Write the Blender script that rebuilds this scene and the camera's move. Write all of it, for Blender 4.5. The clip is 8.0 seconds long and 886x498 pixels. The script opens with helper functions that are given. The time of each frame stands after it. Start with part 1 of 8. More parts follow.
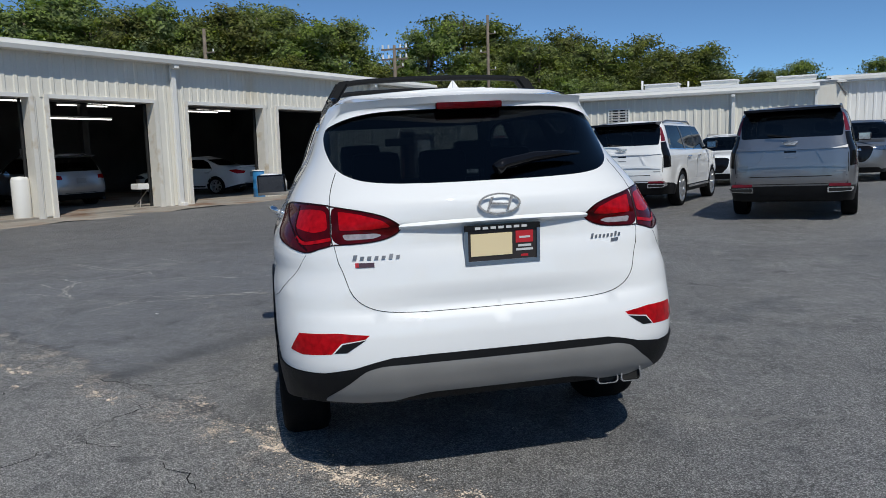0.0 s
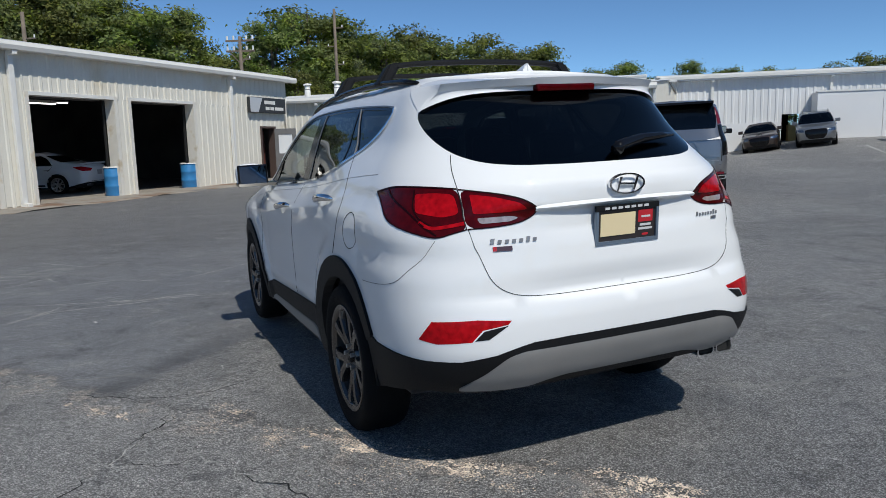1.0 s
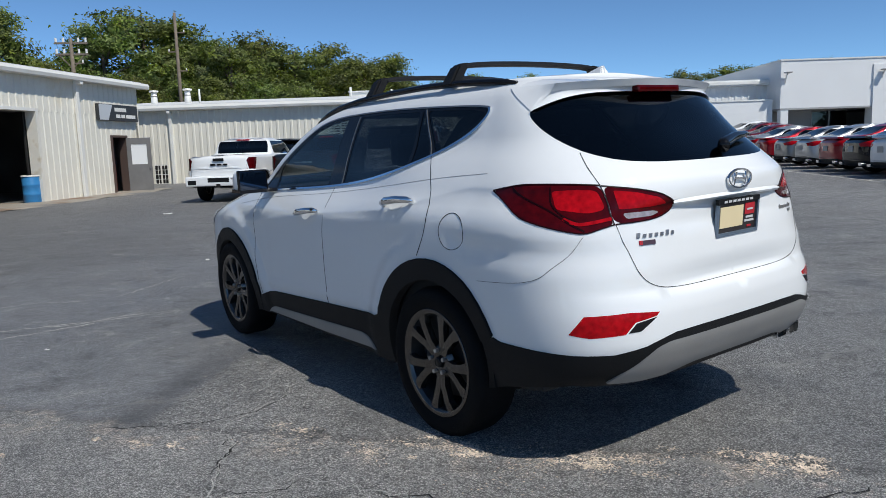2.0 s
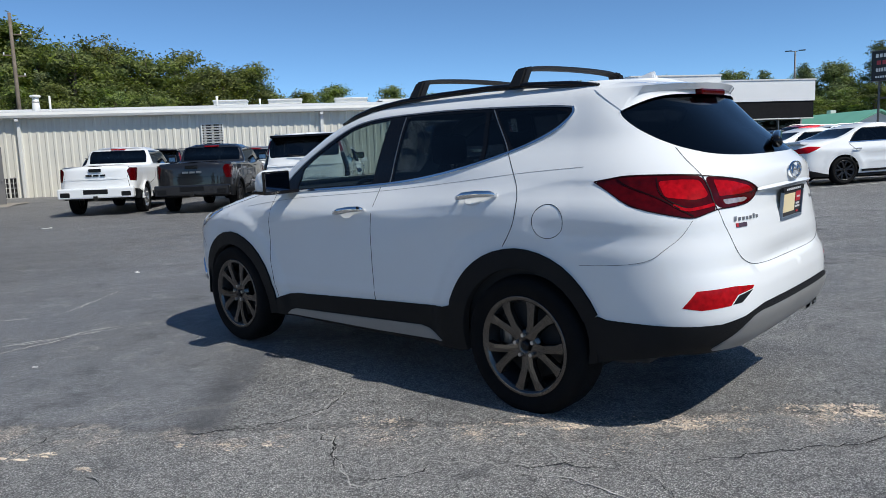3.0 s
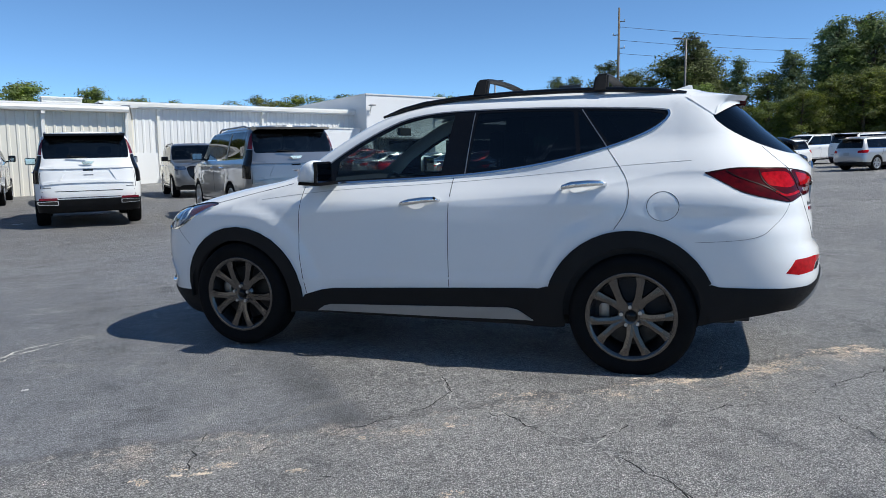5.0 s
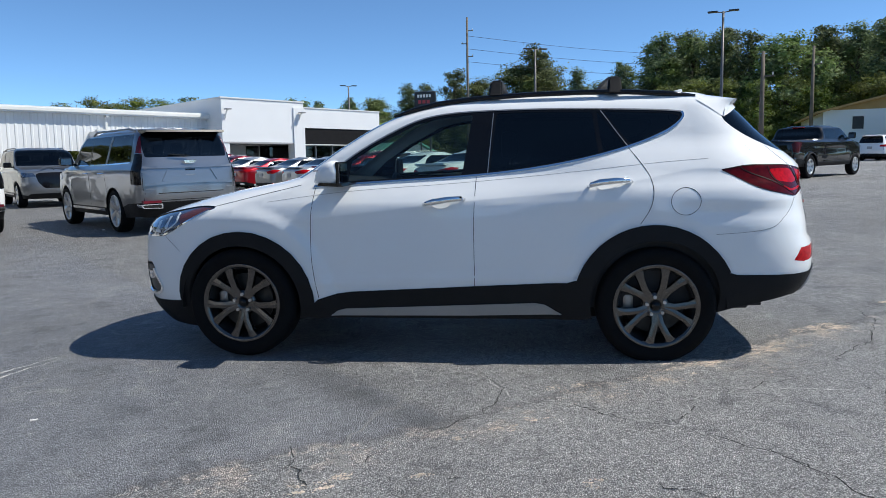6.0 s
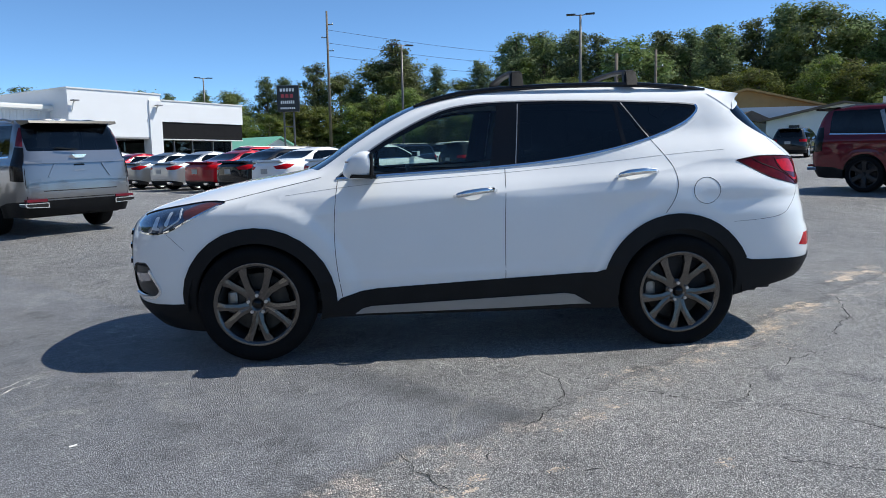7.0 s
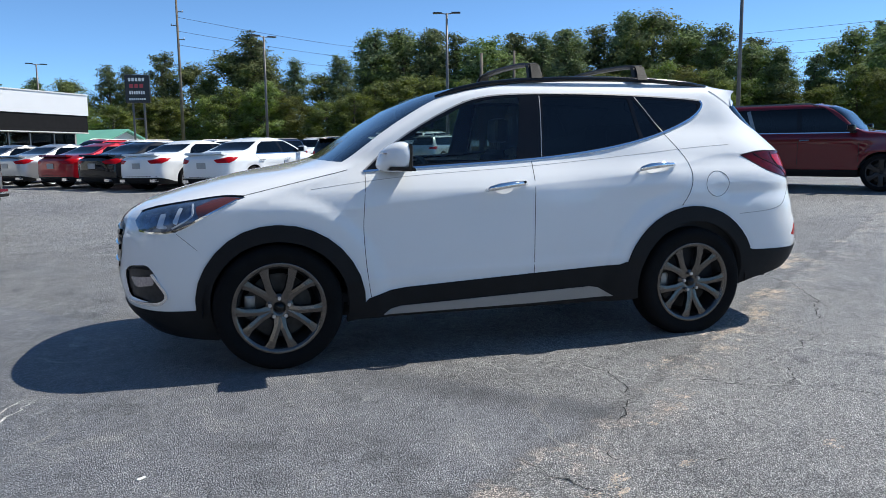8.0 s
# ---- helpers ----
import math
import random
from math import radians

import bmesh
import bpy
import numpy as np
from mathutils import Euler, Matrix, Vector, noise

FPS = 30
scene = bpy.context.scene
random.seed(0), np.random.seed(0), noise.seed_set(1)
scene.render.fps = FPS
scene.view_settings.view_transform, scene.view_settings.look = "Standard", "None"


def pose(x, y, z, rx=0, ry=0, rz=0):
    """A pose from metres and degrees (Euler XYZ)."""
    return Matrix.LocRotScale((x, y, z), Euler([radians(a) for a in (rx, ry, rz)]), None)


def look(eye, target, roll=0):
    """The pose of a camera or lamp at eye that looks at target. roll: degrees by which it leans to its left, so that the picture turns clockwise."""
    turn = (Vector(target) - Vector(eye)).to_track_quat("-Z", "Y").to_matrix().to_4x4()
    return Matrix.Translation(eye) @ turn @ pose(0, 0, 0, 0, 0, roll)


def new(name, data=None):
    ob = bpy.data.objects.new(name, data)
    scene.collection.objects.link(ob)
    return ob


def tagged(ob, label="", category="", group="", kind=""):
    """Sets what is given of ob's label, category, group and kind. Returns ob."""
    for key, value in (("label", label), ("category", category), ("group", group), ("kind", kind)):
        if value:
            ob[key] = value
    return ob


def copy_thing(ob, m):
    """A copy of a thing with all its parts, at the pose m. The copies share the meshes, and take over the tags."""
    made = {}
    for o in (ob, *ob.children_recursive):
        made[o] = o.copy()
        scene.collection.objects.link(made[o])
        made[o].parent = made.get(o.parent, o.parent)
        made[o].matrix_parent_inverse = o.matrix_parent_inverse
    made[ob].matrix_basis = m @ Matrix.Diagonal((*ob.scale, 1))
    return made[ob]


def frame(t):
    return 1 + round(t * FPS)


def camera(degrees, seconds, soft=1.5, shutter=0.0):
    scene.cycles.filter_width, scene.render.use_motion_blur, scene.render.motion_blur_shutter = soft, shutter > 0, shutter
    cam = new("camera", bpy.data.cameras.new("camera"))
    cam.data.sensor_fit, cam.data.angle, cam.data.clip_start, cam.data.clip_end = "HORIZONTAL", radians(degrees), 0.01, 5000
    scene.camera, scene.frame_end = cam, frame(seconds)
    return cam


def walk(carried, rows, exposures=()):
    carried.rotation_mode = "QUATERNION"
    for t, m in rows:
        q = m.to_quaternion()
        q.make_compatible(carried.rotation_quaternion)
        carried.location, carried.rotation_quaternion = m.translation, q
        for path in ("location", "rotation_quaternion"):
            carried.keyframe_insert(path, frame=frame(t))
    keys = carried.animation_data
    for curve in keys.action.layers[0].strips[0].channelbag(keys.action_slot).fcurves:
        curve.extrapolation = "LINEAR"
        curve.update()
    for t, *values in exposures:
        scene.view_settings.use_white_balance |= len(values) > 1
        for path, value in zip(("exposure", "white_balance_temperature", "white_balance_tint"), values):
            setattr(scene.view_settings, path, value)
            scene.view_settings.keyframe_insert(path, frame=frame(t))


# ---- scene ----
cam = camera(62.9, 8.0, soft=0.7)
METRES, EYE, TILT, LEAN, TURN = 9.144, 1.435, 0.8, -0.5, 26.5
ROWS = [
    (0.0, 0.0, 0.0, 0.0, -0.28, -8.4, 1.87),
    (0.5, -0.0621, 0.0084, -0.0008, -6.68, -8.86, 2.0),
    (1.0, -0.1241, 0.0208, -0.0026, -12.95, -9.11, 1.87),
    (1.5, -0.1849, 0.0437, -0.0031, -19.29, -9.0, 1.83),
    (3.0, -0.3646, 0.1106, -0.0073, -36.82, -8.21, 1.94),
    (3.5, -0.4196, 0.1442, -0.0097, -42.2, -8.08, 1.53),
    (4.0, -0.4698, 0.1806, -0.0113, -47.79, -7.97, 0.94),
    (4.5, -0.5126, 0.2257, -0.0144, -53.67, -7.77, 0.38),
    (6.0, -0.599, 0.3899, -0.0213, -71.84, -7.06, 0.3),
    (6.5, -0.6131, 0.4469, -0.0225, -77.56, -7.19, 0.46),
    (7.0, -0.6151, 0.5099, -0.0243, -83.23, -7.42, 0.3),
    (7.5, -0.6133, 0.5693, -0.0257, -89.0, -7.62, -0.03),
    (8.0, -0.5994, 0.6285, -0.0272, -94.7, -7.7, -0.2),
]
walk(cam, [(t, pose(0, 0, EYE, TILT, LEAN, TURN) @ pose(METRES * x, METRES * y, METRES * z, 90 + pitch, roll, yaw)) for t, x, y, z, yaw, pitch, roll in ROWS],
     exposures=[(0.0, 0.10), (1.5, 0.25), (3.0, 0.46), (4.5, 0.64), (6.5, 0.78), (8.0, 0.88)])

import functools
from mathutils import geometry

# ---- world, sun and exposure ----
SUN_FROM = Vector((0.668, -0.744, 0.0)).normalized()
SUN_HIGH = radians(53)
world = bpy.data.worlds.new("sky")
scene.world = world
world.use_nodes = True
wn = world.node_tree.nodes
wl = world.node_tree.links
sky = wn.new("ShaderNodeTexSky")
sky.sky_type, sky.sun_disc = "NISHITA", False
sky.sun_elevation = SUN_HIGH
sky.sun_rotation = math.atan2(SUN_FROM.x, SUN_FROM.y)
sky.altitude = 500
sky.air_density, sky.dust_density, sky.ozone_density = 0.52, 0.0, 6.0
wn["Background"].inputs[1].default_value = 0.116
hue = wn.new("ShaderNodeVectorMath")
hue.operation = "MULTIPLY"
hue.inputs[1].default_value = (0.845, 0.985, 0.955)
wl.new(sky.outputs[0], hue.inputs[0])
wl.new(hue.outputs[0], wn["Background"].inputs[0])
sun = new("sun", bpy.data.lights.new("sun", "SUN"))
sun.data.energy, sun.data.angle, sun.data.color = 3.25, radians(0.53), (0.975, 0.95, 0.875)
sun.matrix_world = look(SUN_FROM * 50 * math.cos(SUN_HIGH) + Vector((0, 0, 50 * math.sin(SUN_HIGH))), (0, 0, 0))


# ---- materials ----


def mat(name, base, rough=0.6, metal=0.0, vary=0.0, scale=4.0, grain=0.0, grain_scale=80.0, bump=0.0, coat=0.0, spec=0.5, tint=None, tint_at=0.55):
    """A node material: base colour varied by a broad noise, a fine grain and a blend towards a second tint, with bump."""
    m = bpy.data.materials.new(name)
    m.use_nodes = True
    n, l = m.node_tree.nodes, m.node_tree.links
    b = n["Principled BSDF"]
    b.inputs["Roughness"].default_value, b.inputs["Metallic"].default_value = rough, metal
    b.inputs["Specular IOR Level"].default_value = spec
    b.inputs["Coat Weight"].default_value, b.inputs["Coat Roughness"].default_value = coat, 0.03
    b.inputs["Base Color"].default_value = (*base, 1)
    if not (vary or grain or bump or tint):
        return m
    at = n.new("ShaderNodeTexCoord").outputs["Object"]

    def tex(s, detail):
        t = n.new("ShaderNodeTexNoise")
        t.inputs["Scale"].default_value, t.inputs["Detail"].default_value = s, detail
        l.new(at, t.inputs["Vector"])
        return t.outputs["Fac"]
    broad, fine = tex(scale, 5), tex(grain_scale, 3)
    colour = n.new("ShaderNodeRGB")
    colour.outputs[0].default_value = (*base, 1)
    out = colour.outputs[0]
    if tint:
        ramp = n.new("ShaderNodeMapRange")
        ramp.inputs["From Min"].default_value, ramp.inputs["From Max"].default_value = tint_at - 0.06, tint_at + 0.1
        l.new(broad, ramp.inputs["Value"])
        mix = n.new("ShaderNodeMix")
        mix.data_type = "RGBA"
        mix.inputs["B"].default_value = (*tint, 1)
        l.new(ramp.outputs[0], mix.inputs["Factor"])
        l.new(out, mix.inputs["A"])
        out = mix.outputs["Result"]
    for source, amount in ((broad, vary), (fine, grain)):
        if amount:
            ramp = n.new("ShaderNodeMapRange")
            ramp.inputs["From Min"].default_value, ramp.inputs["From Max"].default_value = 0.3, 0.7
            ramp.inputs["To Min"].default_value, ramp.inputs["To Max"].default_value = 1 - amount, 1 + amount
            l.new(source, ramp.inputs["Value"])
            mul = n.new("ShaderNodeVectorMath")
            mul.operation = "SCALE"
            l.new(out, mul.inputs[0])
            l.new(ramp.outputs[0], mul.inputs["Scale"])
            out = mul.outputs[0]
    l.new(out, b.inputs["Base Color"])
    if bump:
        bm = n.new("ShaderNodeBump")
        bm.inputs["Strength"].default_value, bm.inputs["Distance"].default_value = bump, 0.01
        l.new(fine, bm.inputs["Height"])
        l.new(bm.outputs[0], b.inputs["Normal"])
    return m


def glass(name, tint, gloss_rough=0.0, least=0.05, bend=5.0):
    """Tinted glass: it lets a tinted part of the light through and reflects more towards grazing views."""
    m = bpy.data.materials.new(name)
    m.use_nodes = True
    n, l = m.node_tree.nodes, m.node_tree.links
    clear, shiny, mix, edge = n.new("ShaderNodeBsdfTransparent"), n.new("ShaderNodeBsdfGlossy"), n.new("ShaderNodeMixShader"), n.new("ShaderNodeLayerWeight")
    power, fres = n.new("ShaderNodeMath"), n.new("ShaderNodeMapRange")
    clear.inputs[0].default_value, shiny.inputs["Roughness"].default_value = (*tint, 1), gloss_rough
    edge.inputs["Blend"].default_value = 0.5
    power.operation = "POWER"
    power.inputs[1].default_value = bend
    fres.inputs["To Min"].default_value, fres.inputs["To Max"].default_value = least, 1.0
    l.new(edge.outputs["Facing"], power.inputs[0])
    l.new(power.outputs[0], fres.inputs["Value"])
    l.new(fres.outputs[0], mix.inputs[0])
    l.new(clear.outputs[0], mix.inputs[1])
    l.new(shiny.outputs[0], mix.inputs[2])
    l.new(mix.outputs[0], n["Material Output"].inputs[0])
    return m


def paint(name, base, metal=0.0, rough=0.3):
    return mat(name, base, rough if metal else 0.55, metal, vary=0.015, scale=1.5, grain=0.01 + 0.04 * metal, grain_scale=900, coat=1.0, spec=0.2 if base[1] > 0.2 else 0.08)


WHITE = paint("white_car_paint", (0.80, 0.81, 0.81))
BLACK = mat("black_gloss_trim", (0.006, 0.006, 0.007), 0.14, vary=0.1, spec=0.3)
SEAM = mat("panel_gap", (0.01, 0.01, 0.011), 0.8)
# Mid grey that stands in for shading along a body crease.
FOLD_SHADE = mat("fold_shade_line", (0.36, 0.36, 0.37), 0.6)
CLAD = mat("black_plastic_cladding", (0.009, 0.0094, 0.0105), 0.55, vary=0.15, scale=6, grain=0.2, grain_scale=500, bump=0.15, spec=0.2)
SILVER = mat("silver_grey_plastic", (0.30, 0.295, 0.285), 0.42, 0.25, vary=0.05, scale=5, grain=0.06, grain_scale=600)
CHROME = mat("chrome", (0.82, 0.83, 0.84), 0.08, 1.0)
TYRE = mat("tyre_rubber", (0.0055, 0.0055, 0.006), 0.8, vary=0.25, scale=9, grain=0.3, grain_scale=200, bump=0.3, spec=0.15)
RIM = mat("dark_alloy", (0.125, 0.116, 0.109), 0.22, 0.9, vary=0.08, scale=12)
# Darkened alloy: the shade inside the wheel is put into the colour.
BARREL = mat("shaded_barrel", (0.03, 0.03, 0.031), 0.6, 0.5, vary=0.3, scale=14)
RIM_SILVER = mat("bright_alloy", (0.55, 0.55, 0.56), 0.28, 0.9, vary=0.06, scale=12)
RIM_BLACK = mat("black_alloy", (0.02, 0.02, 0.022), 0.3, 0.4, vary=0.06)
IRON = mat("dark_iron", (0.05, 0.048, 0.046), 0.5, 0.8, vary=0.25, scale=20)
STEEL = mat("worn_steel", (0.32, 0.31, 0.30), 0.4, 0.9, vary=0.2, scale=20)
UNDER = mat("underbody", (0.006, 0.006, 0.006), 0.9, vary=0.3)
CABIN = mat("dark_cabin_trim", (0.02, 0.02, 0.022), 0.75, vary=0.2, scale=10, grain=0.15, grain_scale=300)
SEAT = mat("black_leather", (0.022, 0.022, 0.024), 0.5, vary=0.15, scale=15, bump=0.2)
LAMP_RED = mat("red_lamp_lens", (0.38, 0.003, 0.007), 0.16, vary=0.3, scale=40, spec=0.12, coat=0.12)
LAMP_DARK = mat("dark_red_lamp_lens", (0.062, 0.001, 0.002), 0.16, vary=0.35, scale=30, spec=0.12, coat=0.2)
LAMP_OFF = mat("unlit_brake_lens", (0.014, 0.001, 0.0015), 0.4, vary=0.2, scale=30, spec=0.12)
LAMP_CLEAR = mat("clear_lamp_lens", (0.42, 0.36, 0.34), 0.15, 0.3, vary=0.2, scale=60, coat=1.0)
LAMP_AMBER = mat("amber_lamp_lens", (0.10, 0.026, 0.02), 0.15, vary=0.1, coat=1.0)
FOG = mat("fog_recess", (0.025, 0.025, 0.027), 0.4, 0.3, vary=0.4, scale=30)
LAMP_WHITE = mat("projector_lens", (0.46, 0.52, 0.60), 0.15, 0.2, coat=1.0)
LAMP_HEAD = mat("headlamp_housing", (0.07, 0.105, 0.165), 0.12, 0.5, vary=0.5, scale=18, coat=1.0)
GLASS_FRONT = glass("lightly_tinted_glass", (0.60, 0.70, 0.67))
GLASS_DARK = glass("dark_tinted_glass", (0.06, 0.07, 0.08))
GLASS_SHIELD = glass("windscreen_glass", (0.5, 0.56, 0.56), 0.0, 0.10, 3.4)

# ---- mesh helpers ----


def mesh_ob(name, verts, faces, material, parent=None, label="", smooth=True, normals=None):
    me = bpy.data.meshes.new(name)
    me.from_pydata([tuple(v) for v in verts], [], [tuple(f) for f in faces])
    me.materials.append(material)
    if smooth:
        me.shade_smooth()
    if normals is not None:
        me.normals_split_custom_set_from_vertices([tuple(v) for v in normals])
    me.update()
    ob = new(name, me)
    if parent:
        ob.parent = parent
    return tagged(ob, label)


def part(name, bm, material, parent, label="", smooth=False):
    me = bpy.data.meshes.new(name)
    bm.to_mesh(me)
    bm.free()
    me.materials.append(material)
    if smooth:
        me.shade_smooth()
    ob = new(name, me)
    ob.parent = parent
    return tagged(ob, label)


def thing(name, m, label, category, group="", kind=""):
    ob = new(name)
    ob.matrix_world = m
    ob.empty_display_size = 0.2
    return tagged(ob, label, category, group, kind)


def box_into(bm, lo, hi, bevel=0.0, m=None):
    """A box from corner to corner, with bevelled edges, added to bm."""
    lo, hi = Vector(lo), Vector(hi)
    r = bmesh.ops.create_cube(bm, size=1.0, matrix=Matrix.Translation((lo + hi) / 2) @ Matrix.Diagonal((*(hi - lo), 1)))
    vs = r["verts"]
    if bevel:
        es = list({e for v in vs for e in v.link_edges})
        r = bmesh.ops.bevel(bm, geom=es, offset=bevel, segments=2, affect="EDGES", profile=0.6)
        vs = list({v for f in r["faces"] for v in f.verts} | {v for v in vs if v.is_valid})
    if m:
        bmesh.ops.transform(bm, matrix=m, verts=[v for v in vs if v.is_valid])
    return bm


def box(lo, hi, bevel=0.0, m=None):
    return box_into(bmesh.new(), lo, hi, bevel, m)


def prism_into(bm, points, axis, a, b):
    """A prism of a polygon given in the plane across the axis ('x': y,z; 'y': x,z; 'z': x,y), from a to b."""
    def put(p, d):
        return {"x": (d, p[0], p[1]), "y": (p[0], d, p[1]), "z": (p[0], p[1], d)}[axis]
    lo, hi = [bm.verts.new(put(p, a)) for p in points], [bm.verts.new(put(p, b)) for p in points]
    n = len(points)
    fs = [bm.faces.new(lo), bm.faces.new(hi)] + [bm.faces.new((lo[i], lo[(i + 1) % n], hi[(i + 1) % n], hi[i])) for i in range(n)]
    bmesh.ops.recalc_face_normals(bm, faces=fs)
    return bm


def prism(points, axis, a, b):
    return prism_into(bmesh.new(), points, axis, a, b)


def tube_into(bm, path, radius, sides=8, caps=True):
    """A tube along a path of points; radius is a number or one for each point."""
    path = [Vector(p) for p in path]
    rings = []
    for i, p in enumerate(path):
        d = (path[min(i + 1, len(path) - 1)] - path[max(i - 1, 0)]).normalized()
        side = d.cross(Vector((0, 0, 1)) if abs(d.z) < 0.95 else Vector((1, 0, 0))).normalized()
        up = side.cross(d)
        r = radius[i] if isinstance(radius, (list, tuple)) else radius
        rings.append([bm.verts.new(p + r * (math.cos(k * math.tau / sides) * side + math.sin(k * math.tau / sides) * up)) for k in range(sides)])
    for a, b in zip(rings, rings[1:]):
        for k in range(sides):
            bm.faces.new((a[k], a[(k + 1) % sides], b[(k + 1) % sides], b[k]))
    if caps:
        bm.faces.new(rings[0][::-1])
        bm.faces.new(rings[-1])
    return bm


def tube(path, radius, sides=8):
    return tube_into(bmesh.new(), path, radius, sides)


def lathe(profile, steps=48, closed=False):
    """Turns a profile of (radius, along) round the y axis."""
    bm = bmesh.new()
    rings = [[bm.verts.new((r * math.cos(k * math.tau / steps), y, r * math.sin(k * math.tau / steps))) for k in range(steps)] for r, y in profile]
    pairs = list(zip(rings, rings[1:])) + ([(rings[-1], rings[0])] if closed else [])
    for a, b in pairs:
        for k in range(steps):
            bm.faces.new((a[k], a[(k + 1) % steps], b[(k + 1) % steps], b[k]))
    bmesh.ops.recalc_face_normals(bm, faces=bm.faces)
    return bm


def spline(points):
    """A smooth monotone curve through (at, value) pairs."""
    x, y = np.array(points, float).T
    h, d = np.diff(x), np.diff(y) / np.diff(x)
    m = np.zeros(len(x))
    for i in range(1, len(x) - 1):
        if d[i - 1] * d[i] > 0:
            w1, w2 = 2 * h[i] + h[i - 1], h[i] + 2 * h[i - 1]
            m[i] = (w1 + w2) / (w1 / d[i - 1] + w2 / d[i])
    m[0], m[-1] = d[0], d[-1]

    def value(q):
        q = np.clip(np.asarray(q, float), x[0], x[-1])
        i = np.clip(np.searchsorted(x, q) - 1, 0, len(x) - 2)
        t = (q - x[i]) / h[i]
        return (y[i] * (1 + 2 * t) * (1 - t) ** 2 + m[i] * h[i] * t * (1 - t) ** 2 + y[i + 1] * t * t * (3 - 2 * t) + m[i + 1] * h[i] * t * t * (t - 1))
    return value


def inside(poly, p):
    """Which of the points p lie in the polygon."""
    poly = np.asarray(poly, float)
    hit = np.zeros(len(p), bool)
    for (x0, y0), (x1, y1) in zip(poly, np.roll(poly, -1, 0)):
        if y0 == y1:
            continue
        cross = ((y0 > p[:, 1]) != (y1 > p[:, 1])) & (p[:, 0] < (x1 - x0) * (p[:, 1] - y0) / (y1 - y0) + x0)
        hit ^= cross
    return hit


def soften(poly, r=0.03, n=4):
    """Rounds the corners of a polygon."""
    out = []
    k = len(poly)
    for i in range(k):
        p, a, b = (Vector(poly[i]), Vector(poly[i - 1]), Vector(poly[(i + 1) % k]))
        ra, rb = min(r, 0.45 * (a - p).length), min(r, 0.45 * (b - p).length)
        s, e = p + (a - p).normalized() * ra, p + (b - p).normalized() * rb
        for j in range(n + 1):
            t = j / n
            out.append(tuple(s * (1 - t) ** 2 + p * 2 * t * (1 - t) + e * t * t))
    return out


# ---- vehicle bodies ----
class Shell:
    """A car body as a stack of plan outlines: u runs from the middle of the tail round the flank (where it is the length along the car) to the nose; z is height."""

    def __init__(self, rear, front, back_of_side, front_of_side, width, n_rear, n_front, narrow=(0.03, 0.05), crease=None, k=0.8, arches=(), rad=0.36, haunch=None, ledge=None):
        self.rear, self.front, self.xa, self.xb = spline(rear), spline(front), spline(back_of_side), spline(front_of_side)
        self.width, self.nr, self.nf = spline(width), spline(n_rear), spline(n_front)
        self.narrow, self.crease, self.k, self.arches, self.rad, self.haunch, self.ledge = narrow, crease, k, arches, rad, haunch, spline(ledge) if ledge else None

    def half(self, x, z):
        w = self.width(z) * (1 - self.narrow[0] * np.clip((-0.6 - x) / 1.0, 0, 1.5) ** 2 - self.narrow[1] * np.clip((x - 0.5) / 1.0, 0, 1.5) ** 2)
        if self.crease:
            level, slope, depth = self.crease
            t = (level(x) if callable(level) else level + slope * x) - z
            t = 0.5 * (t + np.sqrt(t * t + 0.006 ** 2))
            fade = np.clip((1.15 - x) / 0.5, 0, 1) * np.clip((x + 2.2) / 0.6, 0, 1)
            w = w - depth * (1 - np.exp(-t / 0.04)) * np.exp(-(t / 0.55) ** 2) * fade
            w = w + 0.5 * depth * np.exp(-((z - 0.53 - 0.03 * -x) / 0.035) ** 2) * np.clip((1.2 - x) / 0.4, 0, 1) * np.clip((x + 1.2) / 0.4, 0, 1)
        def ease(v):
            v = np.clip(v, 0, 1)
            return v * v * (3 - 2 * v)
        if self.haunch:
            w = w + self.haunch * ease((-0.35 - x) / 0.9) * ease((z - 0.90) / 0.22) * ease((1.44 - z) / 0.24)
            w = w + 0.012 * ease((x - 0.85) / 0.5) * ease((1.08 - z) / 0.16)
        for ax in self.arches:
            d = np.hypot(x - ax, z - self.rad)
            w = w + (0.020 * ease((0.665 - d) / 0.10) if self.haunch else 0.018 * np.exp(-((d - 0.47) / 0.09) ** 2))
        return w

    def at(self, u, z):
        u, z = np.asarray(u, float), np.asarray(z, float)
        xa, xb = self.xa(z), self.xb(z)
        x, y = u.copy(), self.half(np.clip(u, xa, xb), z)
        for mask, end, edge, n, s in ((u < xa, self.rear(z), xa, self.nr(z), -1), (u > xb, self.front(z), xb, self.nf(z), 1)):
            f = np.clip(np.abs(u - edge) / self.k, 0, math.pi / 2)
            r = (np.abs(np.cos(f)) ** n + np.abs(np.sin(f)) ** n) ** (-1 / n)
            x = np.where(mask, edge + (end - edge) * np.sin(f) * r, x)
            y = np.where(mask, self.half(edge, z) * np.cos(f) * r, y)
            if s < 0 and self.ledge:
                x = np.where(mask, x + self.ledge(z) * np.sin(f) ** 6, x)
        return np.stack([x, y, z], -1)

    def normal(self, u, z):
        e = 0.003
        du, dz = self.at(u + e, z) - self.at(u - e, z), self.at(u, z + e) - self.at(u, z - e)
        n = np.cross(dz, du)
        n /= np.linalg.norm(n, axis=-1, keepdims=True) + 1e-12
        return n

    def tail(self, y, z):
        """The (u, z) of a place on the tail, y from the middle."""
        xa, n = float(self.xa(z)), float(self.nr(z))
        q = min(abs(y) / float(self.half(np.array(xa), np.array(z))), 1.0)
        return (xa - self.k * math.atan2((1 - q ** n) ** (1 / n), q), z)

